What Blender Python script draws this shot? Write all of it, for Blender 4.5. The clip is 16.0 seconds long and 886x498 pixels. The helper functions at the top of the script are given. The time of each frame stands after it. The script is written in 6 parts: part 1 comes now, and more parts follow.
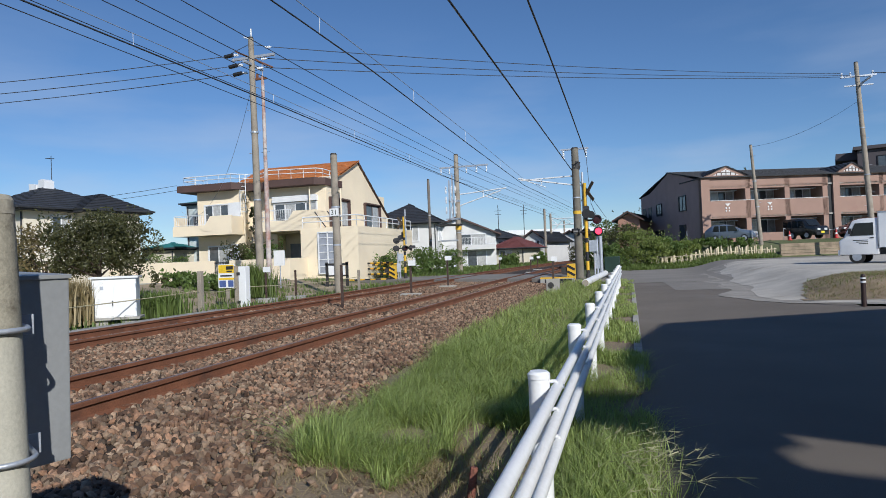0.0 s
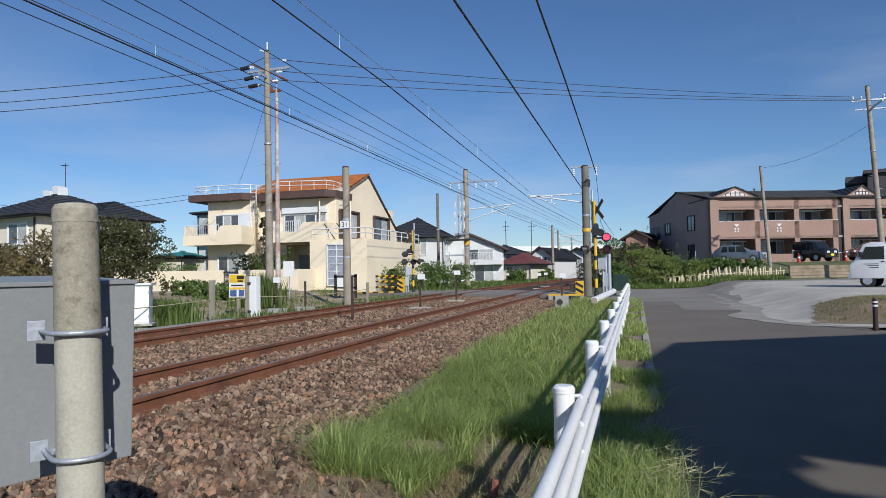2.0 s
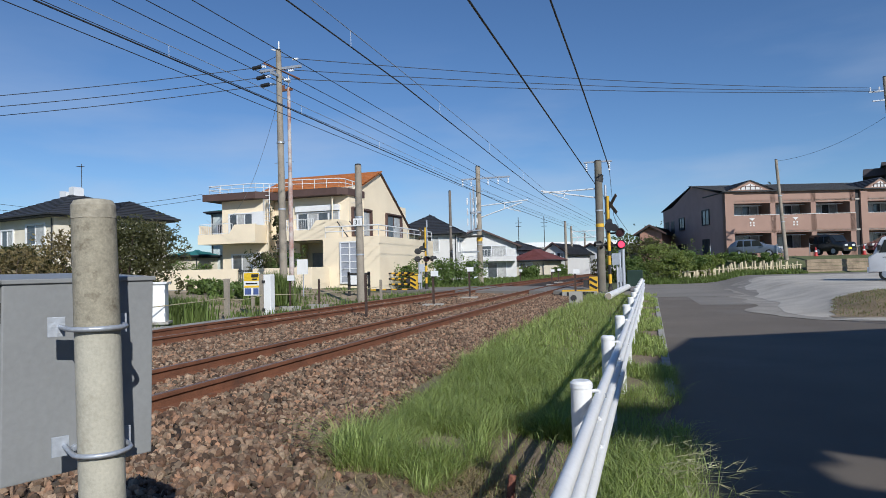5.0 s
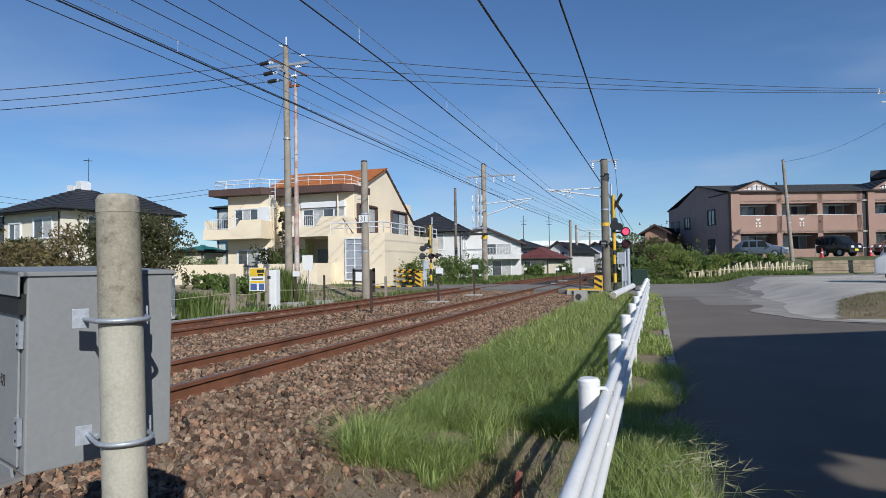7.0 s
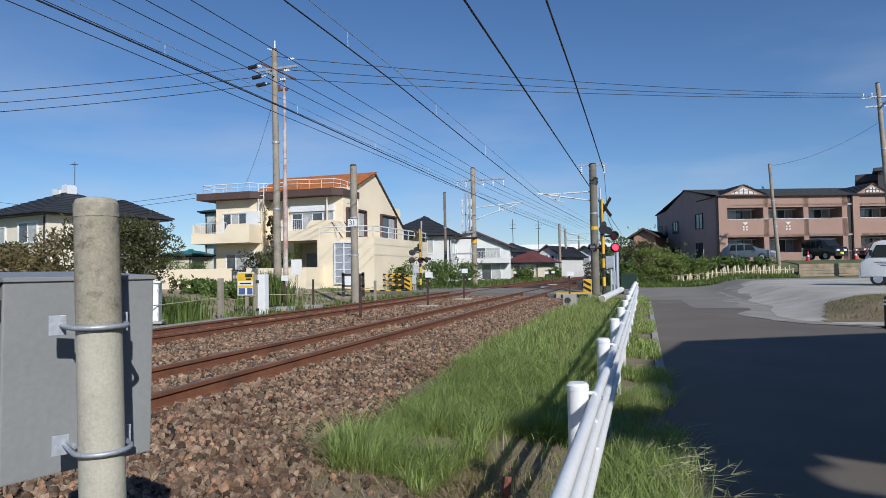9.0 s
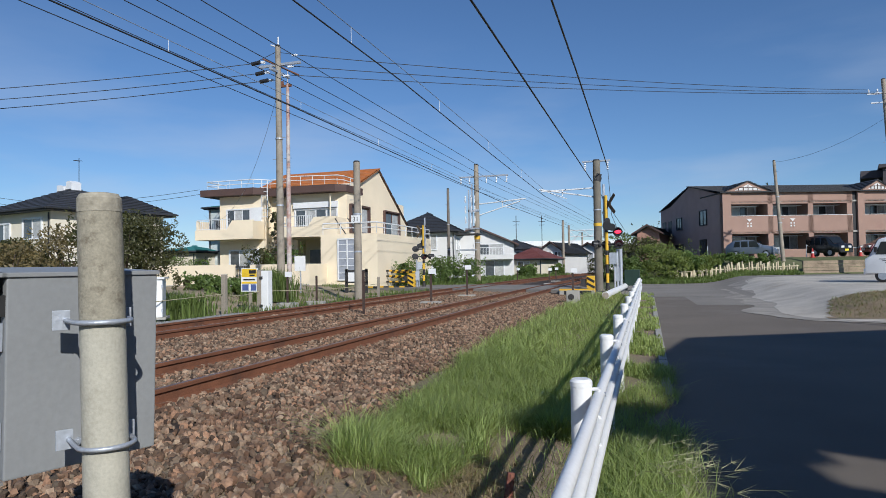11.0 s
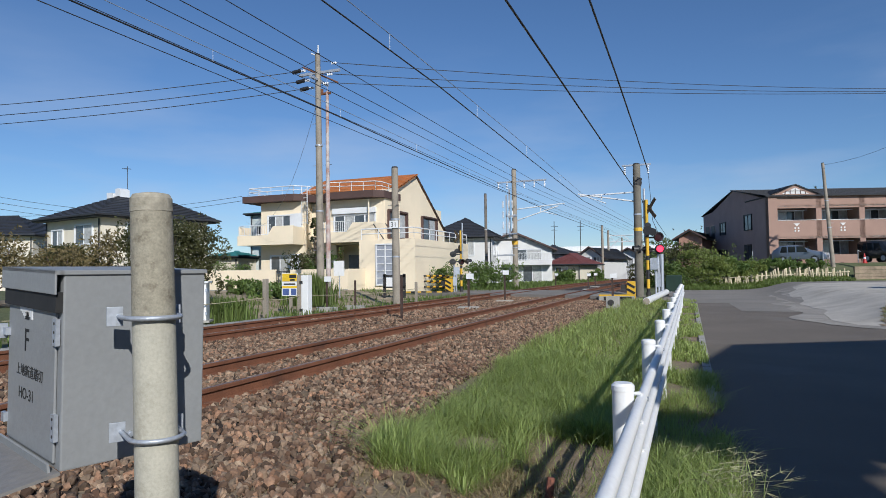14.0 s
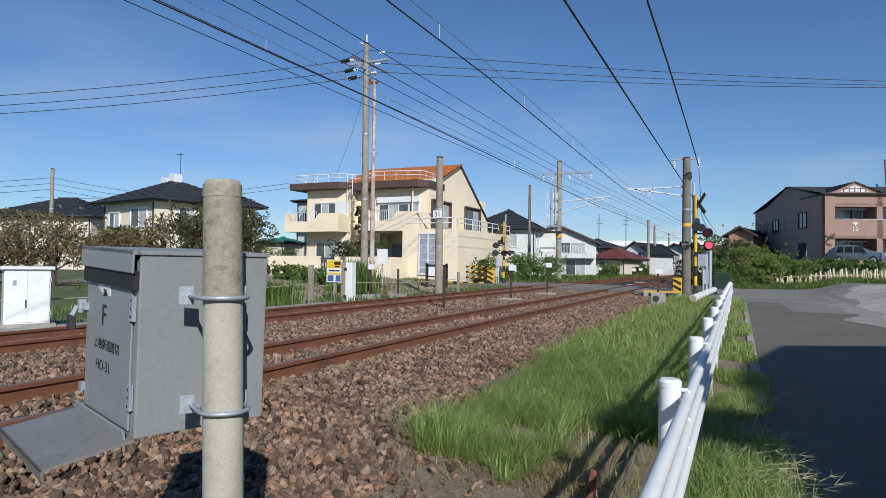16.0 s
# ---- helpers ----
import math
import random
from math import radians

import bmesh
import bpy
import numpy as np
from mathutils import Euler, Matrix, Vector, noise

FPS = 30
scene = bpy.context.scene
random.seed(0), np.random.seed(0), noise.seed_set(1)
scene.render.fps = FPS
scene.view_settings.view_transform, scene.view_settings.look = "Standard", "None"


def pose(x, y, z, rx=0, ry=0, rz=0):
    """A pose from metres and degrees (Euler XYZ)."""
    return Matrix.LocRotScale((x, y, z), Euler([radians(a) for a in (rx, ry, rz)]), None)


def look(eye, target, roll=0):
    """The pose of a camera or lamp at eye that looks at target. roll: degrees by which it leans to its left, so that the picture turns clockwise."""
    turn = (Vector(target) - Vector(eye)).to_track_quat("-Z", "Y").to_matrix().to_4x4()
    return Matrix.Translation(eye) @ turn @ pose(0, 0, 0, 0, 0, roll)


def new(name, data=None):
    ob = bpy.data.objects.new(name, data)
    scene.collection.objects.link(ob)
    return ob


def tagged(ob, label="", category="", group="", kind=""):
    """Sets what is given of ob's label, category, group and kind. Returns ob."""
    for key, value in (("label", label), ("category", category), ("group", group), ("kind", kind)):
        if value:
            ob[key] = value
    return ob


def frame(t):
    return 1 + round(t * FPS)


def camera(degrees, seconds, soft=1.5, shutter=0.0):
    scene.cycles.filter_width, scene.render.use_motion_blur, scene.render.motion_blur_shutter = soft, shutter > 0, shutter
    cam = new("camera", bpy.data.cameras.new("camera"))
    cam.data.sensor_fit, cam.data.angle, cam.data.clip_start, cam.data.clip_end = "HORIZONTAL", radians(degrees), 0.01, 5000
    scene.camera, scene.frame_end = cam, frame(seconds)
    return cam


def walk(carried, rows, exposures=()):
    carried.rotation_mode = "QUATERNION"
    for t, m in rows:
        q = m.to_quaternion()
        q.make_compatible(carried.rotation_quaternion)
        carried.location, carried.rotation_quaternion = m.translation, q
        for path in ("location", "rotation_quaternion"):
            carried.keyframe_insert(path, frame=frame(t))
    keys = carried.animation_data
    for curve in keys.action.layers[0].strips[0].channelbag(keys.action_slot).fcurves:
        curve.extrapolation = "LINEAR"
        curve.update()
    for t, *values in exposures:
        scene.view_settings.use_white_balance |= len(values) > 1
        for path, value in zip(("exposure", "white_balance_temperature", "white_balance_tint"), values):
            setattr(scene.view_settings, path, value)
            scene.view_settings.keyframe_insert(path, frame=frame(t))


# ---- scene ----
cam = camera(70.0, 16.0, soft=0.6)
PATH = [
    (0, (0.130, 0.124, 1.394), (-0.1529, 1.0825, 1.4067), -2.23),
    (0.5, (0.067, 0.037, 1.400), (-0.1842, 1.0045, 1.4166), -3.40),
    (1, (0.052, -0.007, 1.402), (-0.1967, 0.9617, 1.4226), -1.86),
    (1.5, (0.047, 0.004, 1.398), (-0.2207, 0.9670, 1.4204), -1.44),
    (2, (0.044, 0.012, 1.396), (-0.2478, 0.9676, 1.4317), -0.96),
    (2.5, (0.041, 0.015, 1.394), (-0.2553, 0.9698, 1.4312), -0.55),
    (3, (0.035, 0.027, 1.392), (-0.2622, 0.9810, 1.4248), -0.38),
    (3.5, (0.036, 0.029, 1.393), (-0.2667, 0.9811, 1.4277), -1.09),
    (4, (0.036, 0.021, 1.393), (-0.2705, 0.9720, 1.4348), -1.19),
    (4.5, (0.033, 0.026, 1.389), (-0.2768, 0.9761, 1.4223), -1.47),
    (7, (0.009, -0.012, 1.386), (-0.3087, 0.9359, 1.4135), -0.84),
    (7.5, (0.013, -0.008, 1.386), (-0.2993, 0.9413, 1.4107), -0.92),
    (8, (0.010, -0.000, 1.383), (-0.3037, 0.9492, 1.4040), -1.01),
    (8.5, (0.016, 0.001, 1.388), (-0.2854, 0.9539, 1.4149), -1.18),
    (9, (0.010, 0.011, 1.388), (-0.2918, 0.9632, 1.4214), -0.95),
    (11.5, (0.009, 0.016, 1.383), (-0.3023, 0.9661, 1.4058), -0.90),
    (12, (0.001, 0.024, 1.377), (-0.3259, 0.9687, 1.3891), -1.18),
    (12.5, (0.005, 0.016, 1.374), (-0.3374, 0.9556, 1.3973), -1.11),
    (13, (0.008, 0.008, 1.374), (-0.3339, 0.9462, 1.4218), -0.87),
    (13.5, (0.005, 0.008, 1.372), (-0.3474, 0.9425, 1.4162), -1.03),
    (14, (0.001, 0.008, 1.369), (-0.3613, 0.9390, 1.4065), -0.80),
    (14.5, (0.000, 0.000, 1.370), (-0.3695, 0.9284, 1.4084), -0.90),
    (15, (0.001, -0.007, 1.370), (-0.3598, 0.9246, 1.4118), -0.63),
    (15.5, (-0.010, -0.018, 1.370), (-0.3968, 0.9037, 1.4076), 0.20),
    (16, (-0.016, -0.042, 1.366), (-0.4396, 0.8633, 1.3884), 0.78),
]
walk(cam, [(t, look(eye, target, roll)) for t, eye, target, roll in PATH], exposures=[(0, 0.0, 5600, 11), (16, 0.0, 5600, 11)])

# ---- light ----
SUN_AZ, SUN_EL = (0.64, -0.77), 30.5
world = bpy.data.worlds.new("world")
scene.world = world
world.use_nodes = True
wn = world.node_tree
sky = wn.nodes.new("ShaderNodeTexSky")
sky.sky_type, sky.sun_disc = "NISHITA", False
sky.sun_elevation = radians(SUN_EL)
sky.sun_rotation = math.atan2(SUN_AZ[0], SUN_AZ[1])
sky.air_density, sky.dust_density, sky.ozone_density, sky.altitude = 1.0, 0.0, 5.0, 50
wn.nodes["Background"].inputs[1].default_value = 0.081


def cloud_sky():
    """Thin streaks of cloud low over the horizon, mixed into the sky's colour."""
    n, lk = wn.nodes, wn.links
    tc = n.new("ShaderNodeTexCoord")
    mp = n.new("ShaderNodeMapping")
    mp.inputs["Scale"].default_value = (1.6, 1.6, 7.0)
    ns = n.new("ShaderNodeTexNoise")
    ns.inputs["Scale"].default_value, ns.inputs["Detail"].default_value = 1.7, 7.0
    cr = n.new("ShaderNodeValToRGB")
    cr.color_ramp.elements[0].position, cr.color_ramp.elements[1].position = 0.45, 0.75
    sep = n.new("ShaderNodeSeparateXYZ")
    low = n.new("ShaderNodeMapRange")
    low.inputs["From Min"].default_value, low.inputs["From Max"].default_value = 0.36, 0.1
    mul = n.new("ShaderNodeMath")
    mul.operation = "MULTIPLY"
    mul2 = n.new("ShaderNodeMath")
    mul2.operation, mul2.inputs[1].default_value = "MULTIPLY", 0.55
    mix = n.new("ShaderNodeMixRGB")
    mix.inputs[2].default_value = (6.6, 7.0, 7.6, 1)
    lk.new(tc.outputs["Generated"], mp.inputs[0])
    lk.new(mp.outputs[0], ns.inputs["Vector"])
    lk.new(ns.outputs["Fac"], cr.inputs[0])
    lk.new(tc.outputs["Generated"], sep.inputs[0])
    lk.new(sep.outputs["Z"], low.inputs[0])
    lk.new(cr.outputs[0], mul.inputs[0])
    lk.new(low.outputs[0], mul.inputs[1])
    lk.new(mul.outputs[0], mul2.inputs[0])
    lk.new(mul2.outputs[0], mix.inputs[0])
    lk.new(sky.outputs[0], mix.inputs[1])
    lk.new(mix.outputs[0], n["Background"].inputs[0])


cloud_sky()
sun = new("sun", bpy.data.lights.new("sun", "SUN"))
sun.data.energy, sun.data.angle, sun.data.color = 4.65, radians(0.53), (1.0, 0.905, 0.745)
sun.matrix_world = look((0, 0, 0), (-SUN_AZ[0], -SUN_AZ[1], -math.tan(radians(SUN_EL))))

# ---- materials ----
MATS = {}


def mat(name, color, rough=0.8, metal=0.0, vary=0.25, scale=3.0, fine=40.0, bump=0.15, spec=0.5, dirt=None, per=0.0, emit=None, alt=None):
    """A surface with variation at two scales, fine relief and, if dirt is given, stains of that colour."""
    if name in MATS:
        return MATS[name]
    m = bpy.data.materials.new(name)
    m.use_nodes = True
    n, lk = m.node_tree.nodes, m.node_tree.links
    b = n["Principled BSDF"]
    b.inputs["Roughness"].default_value, b.inputs["Metallic"].default_value = rough, metal
    b.inputs["Specular IOR Level"].default_value = spec
    tc = n.new("ShaderNodeTexCoord")
    a = n.new("ShaderNodeTexNoise")
    a.inputs["Scale"].default_value, a.inputs["Detail"].default_value = scale, 6
    c = n.new("ShaderNodeTexNoise")
    c.inputs["Scale"].default_value, c.inputs["Detail"].default_value = fine, 5
    lk.new(tc.outputs["Object"], a.inputs["Vector"])
    lk.new(tc.outputs["Object"], c.inputs["Vector"])
    add = n.new("ShaderNodeMath")
    lk.new(a.outputs["Fac"], add.inputs[0])
    lk.new(c.outputs["Fac"], add.inputs[1])
    mr = n.new("ShaderNodeMapRange")
    mr.inputs["From Min"].default_value, mr.inputs["From Max"].default_value = 0.7, 1.3
    mr.inputs["To Min"].default_value, mr.inputs["To Max"].default_value = 1 - vary, 1 + vary
    lk.new(add.outputs[0], mr.inputs[0])
    val = mr.outputs[0]
    if per:
        oi, gi = n.new("ShaderNodeObjectInfo"), n.new("ShaderNodeNewGeometry")
        s = n.new("ShaderNodeMath")
        lk.new(oi.outputs["Random"], s.inputs[0])
        lk.new(gi.outputs["Random Per Island"], s.inputs[1])
        fr = n.new("ShaderNodeMath")
        fr.operation = "FRACT"
        lk.new(s.outputs[0], fr.inputs[0])
        pr = n.new("ShaderNodeMapRange")
        pr.inputs["To Min"].default_value, pr.inputs["To Max"].default_value = 1 - per, 1 + per
        lk.new(fr.outputs[0], pr.inputs[0])
        mu = n.new("ShaderNodeMath")
        mu.operation = "MULTIPLY"
        lk.new(val, mu.inputs[0])
        lk.new(pr.outputs[0], mu.inputs[1])
        val = mu.outputs[0]
    vm = n.new("ShaderNodeVectorMath")
    vm.operation = "SCALE"
    vm.inputs[0].default_value = color[:3]
    lk.new(val, vm.inputs["Scale"])
    col = vm.outputs[0]
    if alt:
        wv = n.new("ShaderNodeMath")
        wv.operation, wv.inputs[1].default_value = "MULTIPLY", 7.31
        lk.new(fr.outputs[0], wv.inputs[0])
        w2 = n.new("ShaderNodeMath")
        w2.operation = "FRACT"
        lk.new(wv.outputs[0], w2.inputs[0])
        cm = n.new("ShaderNodeMixRGB")
        cm.inputs[1].default_value, cm.inputs[2].default_value = (*color[:3], 1), (*alt, 1)
        lk.new(w2.outputs[0], cm.inputs[0])
        lk.new(cm.outputs[0], vm.inputs[0])
    if dirt:
        dn = n.new("ShaderNodeTexNoise")
        dn.inputs["Scale"].default_value, dn.inputs["Detail"].default_value = scale * 0.6, 8
        dn.inputs["Roughness"].default_value = 0.65
        lk.new(tc.outputs["Object"], dn.inputs["Vector"])
        cr = n.new("ShaderNodeValToRGB")
        cr.color_ramp.elements[0].position, cr.color_ramp.elements[1].position = dirt[3], dirt[3] + 0.18
        lk.new(dn.outputs["Fac"], cr.inputs[0])
        mx = n.new("ShaderNodeMixRGB")
        mx.inputs[2].default_value = (*dirt[:3], 1)
        lk.new(cr.outputs[0], mx.inputs[0])
        lk.new(col, mx.inputs[1])
        col = mx.outputs[0]
    lk.new(col, b.inputs["Base Color"])
    if bump:
        bp = n.new("ShaderNodeBump")
        bp.inputs["Strength"].default_value, bp.inputs["Distance"].default_value = bump, 0.02
        lk.new(c.outputs["Fac"], bp.inputs["Height"])
        lk.new(bp.outputs[0], b.inputs["Normal"])
    if emit:
        b.inputs["Emission Color"].default_value, b.inputs["Emission Strength"].default_value = (*emit[:3], 1), emit[3]
    MATS[name] = m
    return m


def leaf_mat(name, color, per=0.45, trans=0.35):
    m = mat(name, color, 0.55, vary=0.2, scale=0.7, fine=9, bump=0.0, per=per)
    n, lk = m.node_tree.nodes, m.node_tree.links
    b, out = n["Principled BSDF"], n["Material Output"]
    tr = n.new("ShaderNodeBsdfTranslucent")
    tr.inputs[0].default_value = (color[0] * 1.5, color[1] * 1.5, color[2] * 0.8, 1)
    mx = n.new("ShaderNodeMixShader")
    mx.inputs[0].default_value = trans
    lk.new(b.outputs[0], mx.inputs[1])
    lk.new(tr.outputs[0], mx.inputs[2])
    lk.new(mx.outputs[0], out.inputs[0])
    return m


def glass_mat(name, color=(0.075, 0.085, 0.095)):
    return mat(name, color, 0.06, vary=0.3, scale=0.8, fine=4, bump=0.01, spec=0.8)


ASPHALT = mat("asphalt", (0.152, 0.128, 0.103), 0.9, vary=0.2, scale=0.5, fine=160, bump=0.35, dirt=(0.185, 0.165, 0.142, 0.54))
ASPHALT_OLD = mat("old_asphalt", (0.22, 0.2, 0.175), 0.92, vary=0.2, scale=0.4, fine=120, bump=0.3, dirt=(0.25, 0.23, 0.2, 0.55))
ASPHALT_DUSTY = mat("dusty_asphalt", (0.3, 0.275, 0.24), 0.95, vary=0.3, scale=0.8, fine=80, bump=0.3, dirt=(0.2, 0.182, 0.158, 0.5))
GRAVEL = mat("gravel", (0.46, 0.425, 0.37), 0.95, vary=0.25, scale=0.8, fine=60, bump=0.5, dirt=(0.31, 0.275, 0.225, 0.56))
SOIL = mat("soil", (0.25, 0.192, 0.128), 0.95, vary=0.35, scale=1.5, fine=50, bump=0.7, dirt=(0.15, 0.118, 0.066, 0.53))
FIELD = mat("field", (0.10, 0.115, 0.045), 0.95, vary=0.4, scale=0.35, fine=14, bump=0.7, dirt=(0.17, 0.14, 0.085, 0.55))
# Near-black brown: the shade between loose stones is put into the bed's colour.
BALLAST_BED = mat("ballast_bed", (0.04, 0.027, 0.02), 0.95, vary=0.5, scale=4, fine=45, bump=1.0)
STONE = mat("ballast_stone", (0.2, 0.112, 0.066), 0.92, vary=0.3, scale=5, fine=60, bump=0.3, per=0.78, dirt=(0.095, 0.052, 0.032, 0.5), alt=(0.215, 0.162, 0.112))
RUST = mat("rail_rust", (0.165, 0.066, 0.032), 0.8, vary=0.3, scale=4, fine=70, bump=0.2, dirt=(0.085, 0.04, 0.025, 0.55))
RAIL_TOP = mat("rail_top", (0.22, 0.135, 0.095), 0.42, metal=0.35, vary=0.2, scale=6, fine=90, bump=0.05)
SLEEPER = mat("sleeper", (0.17, 0.12, 0.09), 0.95, vary=0.35, scale=3, fine=50, bump=0.5, per=0.25)
POLE_OLD = mat("dark_pole_concrete", (0.17, 0.155, 0.125), 0.92, vary=0.25, scale=2, fine=40, bump=0.25, dirt=(0.1, 0.09, 0.075, 0.52))
GARDEN = mat("garden_soil", (0.34, 0.27, 0.175), 0.95, vary=0.3, scale=0.8, fine=30, bump=0.6, dirt=(0.17, 0.15, 0.07, 0.5))
CONCRETE = mat("concrete", (0.36, 0.345, 0.31), 0.9, vary=0.2, scale=4, fine=70, bump=0.35, dirt=(0.2, 0.18, 0.15, 0.58))
POLE_CON = mat("pole_concrete", (0.30, 0.262, 0.21), 0.9, vary=0.2, scale=2, fine=40, bump=0.25, dirt=(0.16, 0.135, 0.105, 0.52))
WHITE = mat("white_paint", (0.80, 0.80, 0.79), 0.4, vary=0.06, scale=4, fine=40, bump=0.05, dirt=(0.5, 0.48, 0.43, 0.68))
WHITE_ST = mat("white_steel", (0.72, 0.73, 0.74), 0.45, vary=0.08, scale=2, fine=30, bump=0.04)
GREYBOX = mat("grey_box_paint", (0.26, 0.268, 0.272), 0.5, vary=0.07, scale=5, fine=60, bump=0.06, dirt=(0.28, 0.27, 0.25, 0.66))
GALV = mat("galvanised", (0.42, 0.45, 0.5), 0.45, metal=0.4, vary=0.15, scale=12, fine=80, bump=0.1)
DARK = mat("dark_iron", (0.035, 0.033, 0.032), 0.6, vary=0.3, scale=6, fine=60, bump=0.15)
BLACK = mat("black_paint", (0.018, 0.018, 0.02), 0.5, vary=0.2, scale=6, fine=40, bump=0.05)
YELLOW = mat("warning_yellow", (0.66, 0.40, 0.025), 0.5, vary=0.15, scale=4, fine=40, bump=0.05, dirt=(0.35, 0.2, 0.05, 0.64))
WIRE = mat("wire", (0.03, 0.032, 0.036), 0.6, vary=0.1, bump=0)
CREAM = mat("cream_stucco", (0.80, 0.69, 0.51), 0.92, vary=0.07, scale=0.8, fine=60, bump=0.3, dirt=(0.73, 0.62, 0.45, 0.6))
BROWN_F = mat("brown_fascia", (0.085, 0.05, 0.042), 0.7, vary=0.15, scale=2, fine=30, bump=0.1)
ORANGE = mat("orange_tile", (0.52, 0.19, 0.055), 0.7, vary=0.2, scale=2, fine=20, bump=0.2, per=0.2)
SLATE = mat("slate_tile", (0.032, 0.034, 0.04), 0.6, vary=0.25, scale=2, fine=20, bump=0.2, per=0.25)
MAROON = mat("maroon_tile", (0.16, 0.055, 0.05), 0.7, vary=0.2, scale=2, fine=20, bump=0.2, per=0.2)
TEAL = mat("teal_sheet", (0.05, 0.2, 0.215), 0.6, vary=0.15, scale=2, fine=20, bump=0.1)
IVORY = mat("ivory_wall", (0.70, 0.64, 0.52), 0.92, vary=0.08, scale=0.8, fine=50, bump=0.25)
WHITE_W = mat("white_wall", (0.64, 0.635, 0.62), 0.9, vary=0.06, scale=0.8, fine=50, bump=0.2)
PINK_W = mat("pink_tile_wall", (0.315, 0.205, 0.16), 0.85, vary=0.1, scale=1.0, fine=70, bump=0.3, dirt=(0.29, 0.175, 0.14, 0.57))
# Tile colour for the gable end, lightened to offset the shade it lies in.
PINK_LIFT = mat("lifted_tile_wall", (0.40, 0.29, 0.265), 0.85, vary=0.1, scale=1.0, fine=70, bump=0.3)
DARK_W = mat("dark_wall", (0.07, 0.062, 0.07), 0.85, vary=0.1, scale=1.0, fine=40, bump=0.2)
GLASS = glass_mat("window_glass")
CURTAIN = mat("curtain", (0.55, 0.53, 0.5), 0.9, vary=0.15, scale=6, fine=30, bump=0.1)
BLUE_GREY = mat("blue_grey_louvre", (0.30, 0.32, 0.37), 0.6, vary=0.12, scale=3, fine=30, bump=0.1)
WOOD = mat("grey_wood", (0.52, 0.45, 0.31), 0.9, vary=0.25, scale=3, fine=30, bump=0.3, per=0.25)
TIMBER = mat("old_timber", (0.27, 0.21, 0.145), 0.9, vary=0.3, scale=2, fine=30, bump=0.4, dirt=(0.15, 0.115, 0.08, 0.5))
BARK = mat("bark", (0.09, 0.065, 0.05), 0.95, vary=0.3, scale=5, fine=40, bump=0.6)
GRASS = leaf_mat("grass_blade", (0.305, 0.365, 0.125), per=0.75, trans=0.45)
WEED = leaf_mat("weed_blade", (0.14, 0.19, 0.05), per=0.6, trans=0.4)
SEED = leaf_mat("seed_spike", (0.34, 0.33, 0.19), per=0.3, trans=0.3)
DRY = leaf_mat("dry_grass", (0.30, 0.24, 0.13), per=0.4, trans=0.25)
LEAF = leaf_mat("leaf_green", (0.115, 0.17, 0.042))
LEAF_D = leaf_mat("leaf_dark", (0.088, 0.09, 0.034))
LEAF_B = leaf_mat("leaf_brown", (0.19, 0.15, 0.068))
LEAF_Y = leaf_mat("leaf_light", (0.18, 0.22, 0.055))
RED_GLOW = mat("red_signal_glow", (0.6, 0.01, 0.02), 0.4, vary=0.0, bump=0, emit=(1.0, 0.035, 0.07, 2.6))
LENS = mat("dark_red_lens", (0.035, 0.01, 0.01), 0.25, vary=0.1, bump=0)
RED = mat("red_paint", (0.45, 0.03, 0.025), 0.5, vary=0.1, bump=0.03)
INK = mat("black_ink", (0.02, 0.02, 0.02), 0.7, vary=0.2, scale=20, bump=0)
TYRE = mat("tyre", (0.02, 0.02, 0.02), 0.85, vary=0.2, bump=0.2)
CAR_GLASS = mat("car_glass", (0.015, 0.018, 0.02), 0.08, vary=0.2, bump=0, spec=0.5)
SILVER = mat("silver_car_paint", (0.22, 0.26, 0.33), 0.28, metal=0.5, vary=0.04, bump=0)
BLACK_CAR = mat("black_car_paint", (0.012, 0.012, 0.014), 0.2, vary=0.05, bump=0, spec=0.7)
RED_CAR = mat("dark_red_car_paint", (0.11, 0.02, 0.03), 0.25, vary=0.05, bump=0, spec=0.7)
WHITE_CAR = mat("white_car_paint", (0.74, 0.75, 0.77), 0.3, vary=0.03, bump=0)
LAMP_G = mat("lamp_glass", (0.6, 0.6, 0.6), 0.15, vary=0.05, bump=0)
PORCELAIN = mat("porcelain", (0.75, 0.76, 0.78), 0.25, vary=0.05, bump=0)
RUSTED_POLE = mat("rusted_white_pole", (0.5, 0.45, 0.42), 0.8, vary=0.15, scale=1.6, fine=20, bump=0.2, dirt=(0.30, 0.095, 0.05, 0.46))

# ---- building blocks ----


def obj(name, verts, faces, m, smooth=False):
    me = bpy.data.meshes.new(name)
    me.from_pydata(verts, [], faces)
    me.materials.append(m)
    if smooth:
        me.polygons.foreach_set("use_smooth", [True] * len(me.polygons))
    me.update()
    return me


def thing(name, m, label, category, group="", kind=""):
    ob = new(name)
    ob.matrix_world = m
    ob.empty_display_size = 0.2
    return tagged(ob, label, category, group, kind)


